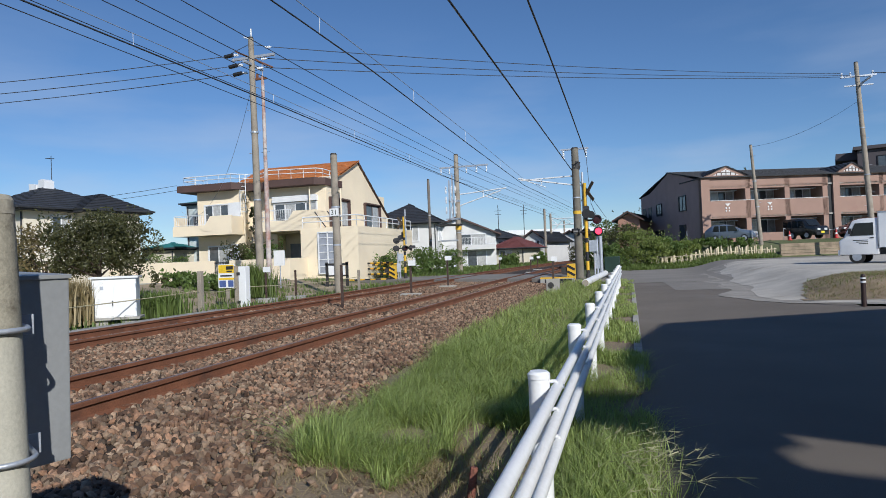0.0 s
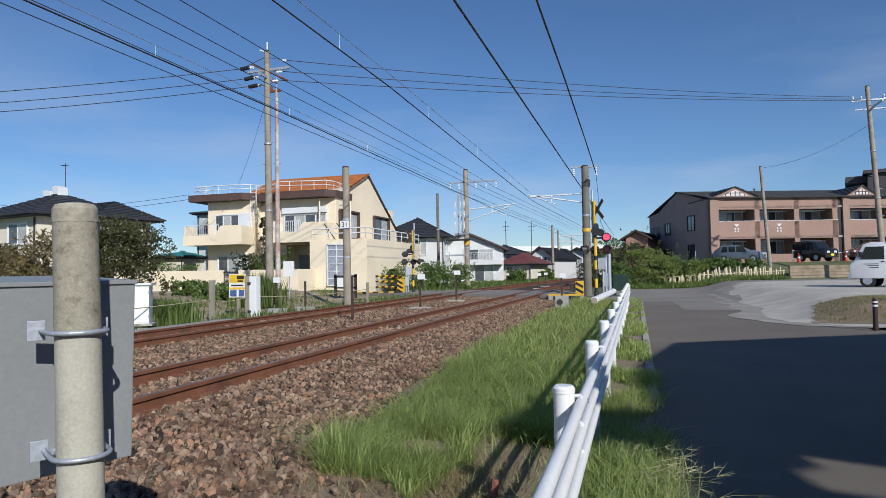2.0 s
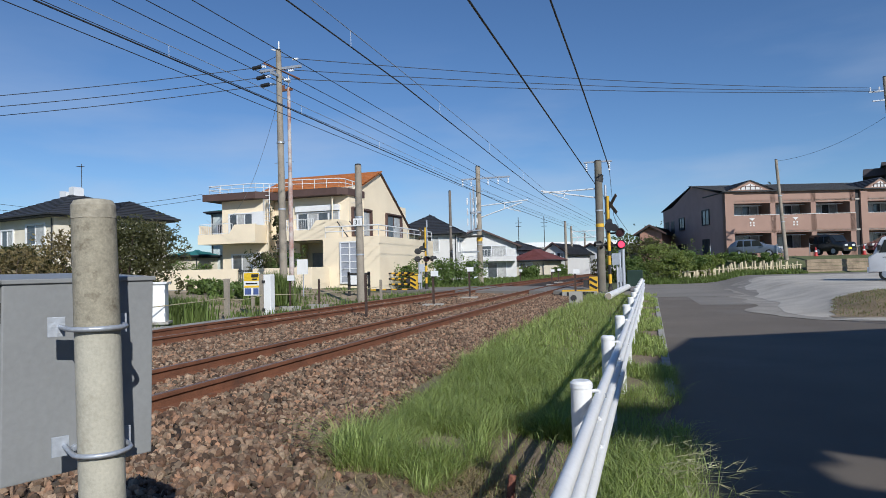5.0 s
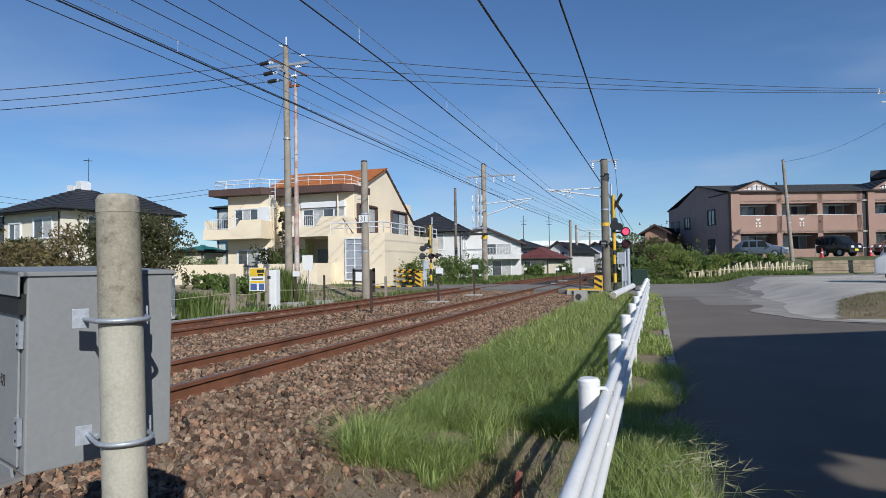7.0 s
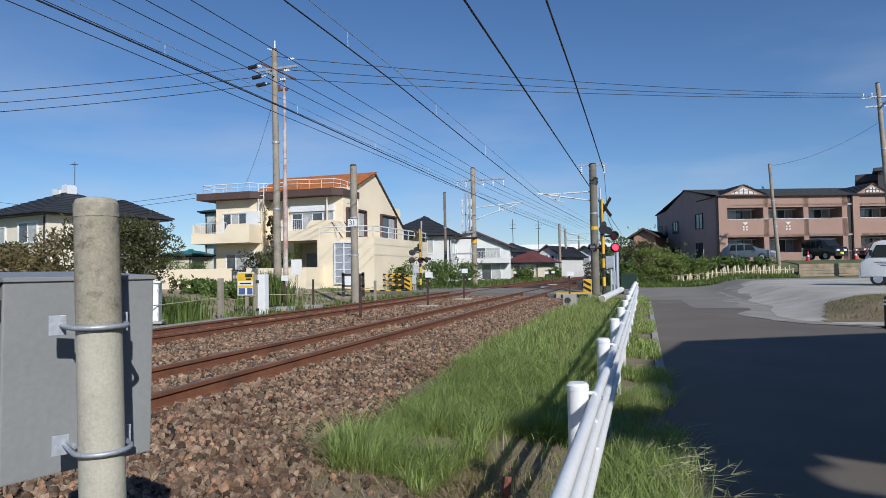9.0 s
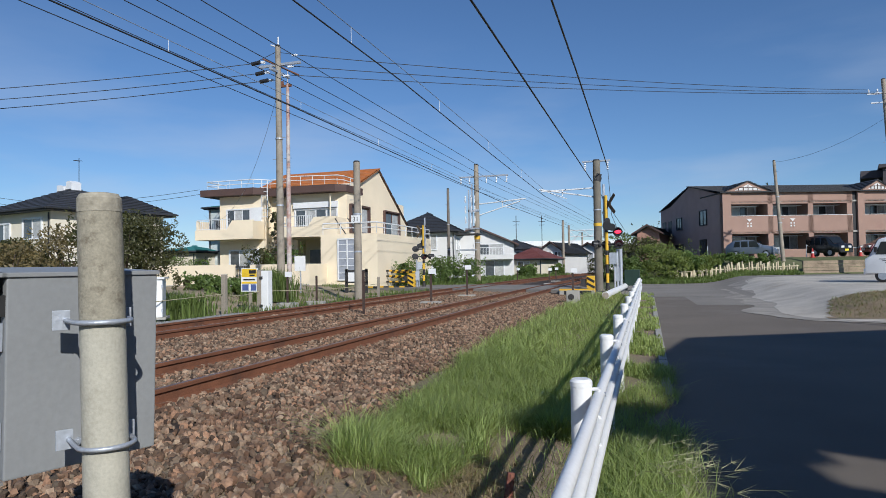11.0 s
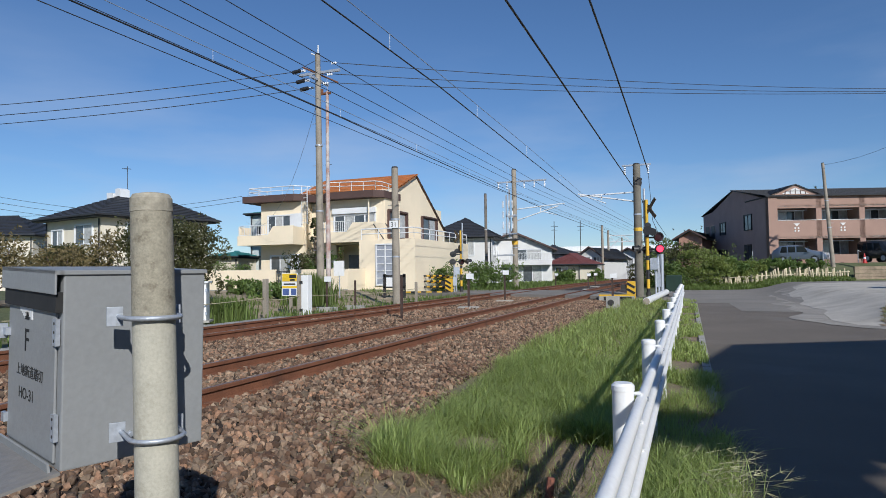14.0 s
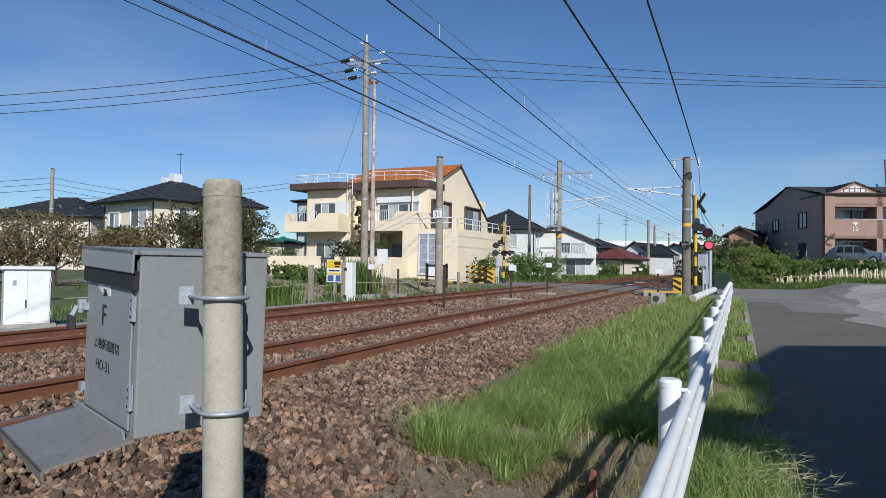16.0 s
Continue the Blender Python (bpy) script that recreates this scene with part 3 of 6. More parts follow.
def instrument_box():
    ax, ay = Vector((-0.943, 0.333, 0)), Vector((0.333, 0.943, 0))
    org = Matrix(((ax.x, ay.x, 0, -1.415), (ax.y, ay.y, 0, 1.10), (0, 0, 1, 0.905), (0, 0, 0, 1)))
    org = org @ Matrix.Rotation(radians(2.0), 4, "Y")
    # local: x along the lettered face, y along the face behind the post, mirrored frame made right-handed below
    w, d, h = 0.40, 0.36, 0.475
    bx = thing("instrument_box", Matrix(((-ax.x, ay.x, 0, -1.415), (-ax.y, ay.y, 0, 1.10), (0, 0, 1, 0.905), (0, 0, 0, 1))) @ Matrix.Rotation(radians(2.2), 4, "Y"), "grey steel railway instrument box clamped to a concrete post", "equipment box")
    part("body", B((-w, 0, 0, d, 0, h)), GREYBOX, bx, bevel=0.004)
    part("lid", B((-w - 0.006, 0.006, -0.012, d + 0.004, h - 0.003, h + 0.008), (-w - 0.006, 0.006, -0.022, -0.0165, h - 0.05, h + 0.008), (-w - 0.006, 0.006, -0.022, 0.0, h - 0.003, h + 0.008)), GREYBOX, bx, "grey lid with a chalky worn front lip", bevel=0.002)
    # The body is solid; this black strip paints the shade inside the opening.
    part("slot", B((-w + 0.004, -0.004, -0.016, 0.0, h - 0.094, h - 0.045)), INK, bx, "black strip standing for the shaded opening under the lid")
    dr = part("door", B((-w + 0.012, -0.03, -0.007, -0.001, 0.015, h - 0.091)), GREYBOX, bx, "grey hinged door with black lettering", bevel=0.002)
    for z0 in (0.07, 0.30):
        hg = part("hinge", B((-0.035, -0.012, -0.012, -0.002, z0, z0 + 0.065)), GALV, dr)
        part("screw", rods(*[((-0.023, -0.013, z0 + k), (-0.023, -0.009, z0 + k), 0.004) for k in (0.012, 0.033, 0.054)], seg=6), DARK, hg)
    part("latch", B((-w - 0.008, -w + 0.03, -0.02, -0.007, 0.295, 0.315), (-w - 0.008, -w + 0.004, -0.028, -0.007, 0.285, 0.325)), GALV, bx)
    lock = part("padlock", B((-w - 0.022, -w + 0.012, -0.052, -0.034, 0.235, 0.278)), DARK, bx, "dark padlock", bevel=0.004)
    part("shackle", rods(((-w - 0.014, -0.043, 0.275), (-w - 0.010, -0.030, 0.305), 0.004), ((-w + 0.006, -0.043, 0.275), (-w + 0.002, -0.030, 0.305), 0.004), seg=8), GALV, lock)
    part("lower_latch", B((-w - 0.004, -w + 0.02, -0.018, -0.007, 0.055, 0.08)), GALV, bx)
    part("worn_paint", B(*[(-w + 0.11 + 0.012 * i, -w + 0.125 + 0.012 * i, -0.0085, -0.0072, h - 0.095 - 0.006 * ((i * 5) % 4) - 0.012, h - 0.088) for i in range(8)]), WHITE, dr, "white worn paint patch")
    part("bolt_head", rods(((0.001, 0.16, 0.06), (0.010, 0.16, 0.06), 0.009), ((0.010, 0.16, 0.06), (0.013, 0.16, 0.06), 0.006), seg=6), GALV, bx)
    # lettering
    part("lettering", B((-w + 0.15, -w + 0.182, -0.0085, -0.0072, 0.348, 0.356), (-w + 0.152, -w + 0.18, -0.0085, -0.0072, 0.362, 0.368), (-w + 0.155, -w + 0.177, -0.0085, -0.0072, 0.353, 0.365)), INK, dr, "small black square mark")
    for txt, x, z, s in (("F", 0.145, 0.265, 0.085), ("上地新道踏切", 0.088, 0.200, 0.034), ("HO-31", 0.108, 0.138, 0.042)):
        cu = bpy.data.curves.new("lettering", "FONT")
        cu.body, cu.size, cu.extrude = txt, s, 0.0004
        to = new("lettering", cu)
        to.matrix_local = Matrix.Translation((-w + x, -0.0078, z)) @ Matrix.Rotation(radians(90), 4, "X")
        bpy.context.view_layer.update()
        me = bpy.data.meshes.new_from_object(to.evaluated_get(bpy.context.evaluated_depsgraph_get()))
        mw = to.matrix_world.copy()
        bpy.data.objects.remove(to)
        me.transform(mw)
        me.materials.clear()
        me.materials.append(INK)
        part("lettering", me, INK, dr, "black stencilled lettering")
    tray = part("cable_tray", B((-w - 0.03, 0.0, -0.21, 0.0, -0.008, 0.0), (-w - 0.03, 0.0, -0.21, -0.205, -0.03, 0.0), (-w - 0.03, -w - 0.022, -0.21, 0, -0.03, 0.0)), mat("shelf_steel", (0.2, 0.19, 0.18), 0.5, vary=0.15, scale=6), bx, "grey steel shelf folded out in front")
    tray.matrix_local = Matrix.Rotation(radians(9), 4, "X")
    part("tray_back", B((-w - 0.02, -0.02, -0.02, -0.014, 0.0, 0.022)), GREYBOX, tray)


def box_post():
    top, bot = Vector((-1.174, 1.14, 1.565)), Vector((-1.139, 1.16, 0.0))
    post = thing("concrete_post", Matrix.Translation(bot), "weathered round concrete post holding the instrument box", "post")
    d = top - bot
    part("upper_shaft", rods((d * 0.81, d * 0.972, 0.0475, 0.046), seg=32), mat("stained_concrete", (0.30, 0.275, 0.21), 0.95, vary=0.22, scale=60.0, fine=190, bump=0.12, dirt=(0.15, 0.128, 0.092, 0.53)), post, "dark weather-stained upper end", smooth=True)
    bm = rods(((0, 0, -0.3), d * 0.81, 0.0495, 0.0472), seg=32)
    part("shaft", bm, mat("mossy_concrete", (0.44, 0.42, 0.345), 0.92, vary=0.14, scale=9.0, fine=140, bump=0.10, dirt=(0.25, 0.225, 0.165, 0.55)), post, smooth=True)
    part("cap", rods((d * 0.972, d * 0.991, 0.047, 0.0462), (d * 0.991, d * 0.998, 0.0462, 0.040), (d * 0.998, d, 0.040, 0.025), seg=32), mat("pale_concrete", (0.36, 0.33, 0.26), 0.95, vary=0.25, scale=20, fine=90, bump=0.15, dirt=(0.2, 0.18, 0.13, 0.55)), post, "pale worn ring at the domed top", smooth=True)
    n = Vector((-0.943 * 0 - 0.85, 0.53, 0)).normalized()
    t = Vector((0.53, 0.85, 0)).normalized()
    for z0 in (1.275, 1.0):
        c = d * (z0 / 1.565)
        pts = []
        for i in range(15):
            a = math.pi * i / 14
            pts.append(c + t * (-0.058 * math.cos(a)) - n * (0.056 * math.sin(a)) + Vector((0, 0, 0)))
        pts = [pts[0] + n * 0.12] + pts + [pts[-1] + n * 0.12]
        u = wire_curve("u_bolt", pts, 0.0062, GALV, parent=post)
        for s in (-1, 1):
            q = c + t * (0.066 * s) + n * 0.10
            bm = bmesh.new()
            bmesh.ops.create_cube(bm, size=1, matrix=Matrix(((t.x, n.x, 0, q.x), (t.y, n.y, 0, q.y), (0, 0, 1, q.z), (0, 0, 0, 1))) @ Matrix.Diagonal((0.036, 0.006, 0.046, 1)))
            part("clamp_plate", bm, GALV, u, bevel=0.001)


instrument_box()
box_post()

# ---- houses ----


def window(parent, x0, x1, y, z0, z1, panes=2, frame_m=None, out=-1, curtain=True, axis="x", shutter=False):
    """A sliding window proud of a wall. axis x: along x at y, facing out*y; axis y: along y at x=y, facing out*x."""
    fm = frame_m or WHITE_ST

    def bx(a0, a1, b0, b1, c0, c1):
        b0, b1 = sorted((b0, b1))
        return (a0, a1, b0, b1, c0, c1) if axis == "x" else (b0, b1, a0, a1, c0, c1)
    o = out
    fw = 0.07
    w = part("window", B(bx(x0 - fw, x1 + fw, y, y + o * 0.09, z0 - fw, z0), bx(x0 - fw, x1 + fw, y, y + o * 0.09, z1, z1 + fw), bx(x0 - fw, x0, y, y + o * 0.09, z0, z1), bx(x1, x1 + fw, y, y + o * 0.09, z0, z1)), fm, parent, "framed sliding window")
    n = panes
    for i in range(n):
        a, b = x0 + (x1 - x0) * i / n, x0 + (x1 - x0) * (i + 1) / n
        part("pane", B(bx(a + 0.03, b - 0.03, y + o * 0.012, y + o * 0.03, z0 + 0.03, z1 - 0.03)), GLASS if (i % 2 == 0 or not curtain) else CURTAIN_GLASS, w)
        part("sash", B(bx(a, a + 0.03, y + o * 0.012, y + o * 0.06, z0, z1), bx(b - 0.03, b, y + o * 0.012, y + o * 0.06, z0, z1), bx(a, b, y + o * 0.012, y + o * 0.06, z0, z0 + 0.03), bx(a, b, y + o * 0.012, y + o * 0.06, z1 - 0.03, z1)), fm, w)
    return w


CURTAIN_GLASS = mat("curtained_glass", (0.42, 0.42, 0.41), 0.12, vary=0.25, scale=2.5, fine=9, bump=0.01, spec=0.8)


def railing(parent, pts, h, m, bars=0.12, mid=False, r=0.02, name="railing"):
    """A metal railing: each run a mesh of its own."""
    for a, b in zip(pts, pts[1:]):
        a, b = Vector(a), Vector(b)
        bm = bmesh.new()
        L = (b - a).length
        up = Vector((0, 0, h))
        rod(bm, a + up, b + up, r * 1.3, seg=6)
        if mid:
            rod(bm, a + up * 0.55, b + up * 0.55, r, seg=6)
        else:
            rod(bm, a + up * 0.08, b + up * 0.08, r, seg=6)
        n = max(1, int(L / bars))
        for i in range(n + 1):
            p = a.lerp(b, i / n)
            rod(bm, p, p + up, r * 0.7, seg=5, caps=False)
        part(name, bm, m, parent)


def tile_rows(parent, a, b, c, d, m, rows, name="roof_slope", thick=0.05):
    """A sloping roof face a-b (eave) to d-c (ridge) of overlapping courses."""
    a, b, c, d = map(Vector, (a, b, c, d))
    verts, faces = [], []
    nrm = (b - a).cross(d - a).normalized()
    if nrm.z < 0:
        nrm = -nrm
    for i in range(rows):
        for s0, off in ((i / rows, thick), ((i + 1) / rows, thick * 0.2)):
            verts += [a.lerp(d, s0) + nrm * off, b.lerp(c, s0) + nrm * off]
    n = len(verts)
    for k in range(0, n - 2, 2):
        faces.append((k, k + 1, k + 3, k + 2))
    verts += [a - nrm * 0.06, b - nrm * 0.06, c - nrm * 0.06, d - nrm * 0.06]
    faces += [(n + 3, n + 2, n + 1, n), (n, n + 1, 1, 0), (n + 1, n + 2, n - 1), (n + 2, n + 3, n - 2, n - 1), (n + 3, n, n - 2)]
    return part(name, obj(name, verts, faces, m), m, parent)


def cream_house():
    h = thing("house", pose(0, 0, 0), "two-storey cream stucco house with balconies and roof terrace", "house", "houses along the line")
    g = 0.3
    wl = part("wall", B((-26.2, -22.8, 34.4, 44, g, 6.07), (-22.8, -21.0, 35.2, 43.9, g, 5.97), (-21.0, -17.2, 34.4, 43.9, 3.3, 5.97), (-21.0, -19.0, 36.2, 43.8, g, 3.22)), CREAM, h, "cream stucco outer wall")
    part("gable", prism([(34.46, 3.35), (34.46, 6.2), (36.0, 6.75), (39.1, 7.95), (44.5, 4.4), (44.5, 3.35)], "x", -20.9, -17.18), CREAM, h)
    part("gable", prism([(36.2, 6.15), (36.2, 6.8), (39.1, 7.95), (42.0, 6.15)], "x", -24.0, -20.9), CREAM, h)
    part("soffit", B((-21.0, -17.2, 34.0, 36.2, 3.22, 3.3)), CREAM, h)
    # flat roofs with brown fascia
    part("flat_roof", prism([(-27.15, 33.7), (-23.2, 33.7), (-22.6, 34.6), (-22.6, 43.7), (-27.15, 43.7)], "z", 6.08, 6.5), BROWN_F, h, "flat roof edged with a dark brown fascia")
    part("flat_roof", prism([(-22.6, 34.4), (-21.4, 34.4), (-20.8, 33.6), (-17.5, 33.6), (-17.05, 34.2), (-17.05, 36.5), (-22.6, 36.5)], "z", 5.98, 6.4), BROWN_F, h, "flat roof edged with a dark brown fascia")
    railing(h, [(-26.85, 36, 6.5), (-26.85, 34, 6.5), (-23.4, 34, 6.5), (-22.7, 34.8, 6.5), (-21.4, 34.7, 6.5), (-20.8, 33.9, 6.5), (-17.5, 33.9, 6.4), (-17.3, 34.4, 6.4), (-17.25, 37.0, 6.35)], 0.55, WHITE_ST, bars=0.75, mid=True, r=0.025, name="roof_railing")
    tile_rows(h, (-24.2, 35.9, 6.75), (-16.9, 35.9, 6.75), (-16.95, 39.1, 8.06), (-24.2, 39.1, 8.06), ORANGE, 9)
    tile_rows(h, (-17.05, 44.7, 4.36), (-24.2, 44.7, 4.36), (-24.2, 39.1, 8.04), (-17.05, 39.1, 8.04), BROWN_F, 10, thick=0.03)
    # balconies
    for x0, x1, cut in ((-27.15, -22.9, False), (-21.1, -17.2, True)):
        b = part("balcony", B((x0, x1, 33.2, 34.4, 3.28, 3.45), (x0, x1, 33.2, 33.32, 3.45, 3.9), (x0, x0 + 0.12, 33.32, 34.4, 3.45, 4.5), (x1 - 0.12, x1, 33.32, 34.4, 3.45, 4.4)), CREAM, h, "cream balcony with white railings")
        part("balcony_panel", prism([(x1 - 1.9, 3.9), (x1, 3.9), (x1, 4.45), (x1 - 1.5, 4.45)], "y", 33.2, 33.32), CREAM, b)
        railing(b, [(x0 + 0.1, 33.27, 3.9), (x1 - 1.7, 33.27, 3.9)], 0.65, WHITE_ST, bars=0.13, r=0.016, name="balcony_railing")
    window(h, -25.6, -23.9, 34.4, 3.6, 5.2, 3)
    window(h, -20.6, -17.8, 34.4, 3.6, 5.0, 4)
    part("shutter_box", B((-20.7, -17.7, 34.2, 34.4, 5.1, 5.45)), WHITE_ST, h)
    part("shutter_box", B((-23.8, -23.0, 34.25, 34.4, 4.0, 5.3)), WHITE_ST, h, "white sliding shutter case")
    window(h, -25.4, -24.0, 34.4, 1.5, 2.6, 2)
    part("shutter_box", B((-23.9, -23.1, 34.25, 34.4, 1.3, 2.7)), WHITE_ST, h, "white sliding shutter case")
    part("front_door", B((-20.6, -19.6, 36.05, 36.2, g, 2.6)), mat("door_grey", (0.22, 0.23, 0.24), 0.6), h, "grey entrance door in a shaded porch")
    for y0, y1 in ((35.0, 37.4), (40.2, 42.6)):
        w = window(h, y0, y1, -17.18, 3.6, 5.15, 2, BROWN_F, out=1, axis="y")
        part("hood", B((-17.18, -17.0, y0 - 0.15, y1 + 0.15, 5.22, 5.32), (-17.18, -17.02, y0 - 0.2, y0 - 0.07, 3.5, 5.25), (-17.18, -17.02, y1 + 0.07, y1 + 0.2, 3.5, 5.25)), BROWN_F, w, "dark brown window surround")
    for x, y in ((-22.75, 34.3), (-18.0, 33.95), (-16.95, 36.0)):
        part("downpipe", rods(((x, y, 3.3), (x, y, 5.9), 0.045), seg=8), CREAM, h)
    lad = bmesh.new()
    for s in (0, 0.4):
        rod(lad, (-22.95 + s, 34.25, 4.6), (-22.95 + s, 34.25, 7.0), 0.03, seg=6)
    for i in range(9):
        rod(lad, (-22.95, 34.25, 4.7 + 0.26 * i), (-22.55, 34.25, 4.7 + 0.26 * i), 0.018, seg=5)
    part("ladder", lad, WHITE_ST, h, "white steel wall ladder")
    part("aerial", rods(((-21.8, 35.5, 6.4), (-21.8, 35.5, 8.6), 0.02), ((-22.1, 35.5, 8.5), (-21.5, 35.5, 8.5), 0.012), seg=5), DARK, h)
    # garage block with terrace on top
    t = thing("garage_block", pose(0, 0, 0), "cream garage block with railed terrace on its roof", "garage")
    bm = prism([(-17.6, 32.0), (-14.1, 32.0), (-14.1, 41.0), (-17.15, 41.0), (-17.15, 34.5), (-17.6, 34.5)], "z", 0.1, 3.3)
    part("wall", bm, CREAM, t, "plain cream stucco wall")
    part("plinth", prism([(-17.63, 31.97), (-14.07, 31.97), (-14.07, 41.0), (-17.1, 41.0)], "z", 0.0, 0.32), CONCRETE, t)
    railing(t, [(-17.5, 32.1, 3.3), (-14.2, 32.1, 3.3), (-14.2, 41, 3.3)], 0.62, WHITE_ST, bars=1.1, mid=True, r=0.028)
    dr = part("storage_door", B((-16.45, -15.35, 31.93, 32.0, 0.75, 3.0)), BLUE_GREY, t, "blue-grey louvred metal door")
    part("door_frame", B((-16.5, -16.43, 31.88, 32.0, 0.7, 3.05), (-15.37, -15.3, 31.88, 32.0, 0.7, 3.05), (-16.43, -15.37, 31.88, 32.0, 0.7, 0.77), (-16.43, -15.37, 31.88, 32.0, 2.98, 3.05), (-15.93, -15.87, 31.88, 31.93, 0.77, 2.98)), WHITE_ST, dr)
    for i in range(5):
        part("slat", B((-16.43, -15.93, 31.90, 31.93, 1.1 + 0.4 * i, 1.14 + 0.4 * i), (-15.87, -15.37, 31.90, 31.93, 1.1 + 0.4 * i, 1.14 + 0.4 * i)), WHITE_ST, dr)
    st = bmesh.new()
    for k in (0, 0.8):
        rod(st, (-17.3 + k, 33.2, 4.3), (-16.6 + k, 33.2, 3.35), 0.03, seg=6)
    part("stair_rail", st, DARK, t)
    w = thing("garden_wall", pose(0, 0, 0), "low cream stucco garden wall in front of the house", "wall")
    part("wall", B((-34, -21.9, 30.0, 30.16, 0.3, 1.68), (-20.9, -17.2, 30.0, 30.16, 0.3, 1.66), (-17.36, -17.2, 30.16, 32.0, 0.3, 1.66)), CREAM, w, bevel=0.01)
    part("plinth", B((-34, -21.9, 29.96, 30.0, 0.2, 0.55), (-20.9, -17.2, 29.96, 30.0, 0.2, 0.55)), CONCRETE, w)
    gt = bmesh.new()
    for i in range(9):
        rod(gt, (-21.85 + 0.11 * i, 30.08, 0.45), (-21.85 + 0.11 * i, 30.08, 1.6), 0.02, seg=5)
    rod(gt, (-21.9, 30.08, 0.5), (-20.9, 30.08, 0.5), 0.025, seg=6)
    rod(gt, (-21.9, 30.08, 1.55), (-20.9, 30.08, 1.55), 0.025, seg=6)
    part("gate", gt, DARK, w, "dark barred garden gate")


def hip_house(name, m, wx, wy, hw, rise, wall_m, roof_m, label, wins=(), over=0.6, extra=None):
    """A house with a hipped roof; local origin at its near corner, x and y along its walls."""
    h = thing("house", m, label, "house", "houses along the line")
    part("wall", B((0, wx, 0, wy, -0.6, hw)), wall_m, h)
    o = over
    a, b, c, d = (-o, -o, hw), (wx + o, -o, hw), (wx + o, wy + o, hw), (-o, wy + o, hw)
    s = min(wx, wy) / 2
    if wx >= wy:
        p, q = (s, wy / 2, hw + rise), (wx - s, wy / 2, hw + rise)
        faces = ((a, b, q, p), (c, d, p, q), (d, a, p, p), (b, c, q, q))
    else:
        p, q = (wx / 2, s, hw + rise), (wx / 2, wy - s, hw + rise)
        faces = ((a, b, p, p), (b, c, q, p), (c, d, q, q), (d, a, p, q))
    rf = part("roof", B((-o + 0.05, wx + o - 0.05, -o + 0.05, wy + o - 0.05, hw - 0.14, hw - 0.02)), SLATE, h, "roof of dark overlapping tiles")
    for f in faces:
        tile_rows(rf, *f, roof_m, 12)
    part("ridge_tile", rods((p, q, 0.12) if (Vector(p) - Vector(q)).length > 0.1 else (p, (p[0] + 0.2, p[1], p[2]), 0.12), seg=6), roof_m, rf)
    part("gutter", B((-o - 0.06, wx + o + 0.06, -o - 0.1, -o, hw - 0.06, hw + 0.03), (-o - 0.1, -o, -o, wy + o, hw - 0.06, hw + 0.03), (wx + o, wx + o + 0.1, -o, wy + o, hw - 0.06, hw + 0.03)), SLATE, h)
    for x, y in ((0.15, -0.06), (wx - 0.1, -0.06)):
        part("downpipe", rods(((x, y, 0), (x, y, hw - 0.2), 0.045), seg=6), SLATE, h)
    for side, a0, a1, z0, z1 in wins:
        if side == "f":
            window(h, a0, a1, 0, z0, z1, 2)
        elif side == "l":
            window(h, a0, a1, 0, z0, z1, 2, axis="y")
        else:
            window(h, a0, a1, wx, z0, z1, 2, out=1, axis="y")
    return h


def hip_wing(h, x0, x1, y0, y1, hw, rise, wall_m, roof_m, o=0.6):
    """A lower wing on a hipped house, its ridge running back into the main roof."""
    part("wall", B((x0, x1, y0, y1, -0.6, hw)), wall_m, h, "ivory wing wall")
    s = (y1 - y0) / 2
    a, b, c, d = (x0, y0 - o, hw), (x1 + o, y0 - o, hw), (x1 + o, y1 + o, hw), (x0, y1 + o, hw)
    p, q = (x0, (y0 + y1) / 2, hw + rise), (x1 - s * 0.6, (y0 + y1) / 2, hw + rise)
    rf = part("wing_roof", B((x0, x1 + o - 0.05, y0 - o + 0.05, y1 + o - 0.05, hw - 0.14, hw - 0.02)), SLATE, h, "wing roof of dark overlapping tiles")
    for f in ((a, b, q, p), (b, c, q, q), (c, d, p, q)):
        tile_rows(rf, *f, roof_m, 10)
    part("gutter", B((x1 + o, x1 + o + 0.1, y0 - o, y1 + o, hw - 0.06, hw + 0.03)), SLATE, h)
    window(h, y0 + 1.0, y0 + 2.2, x1, 2.9, 3.9, 2, out=1, axis="y")


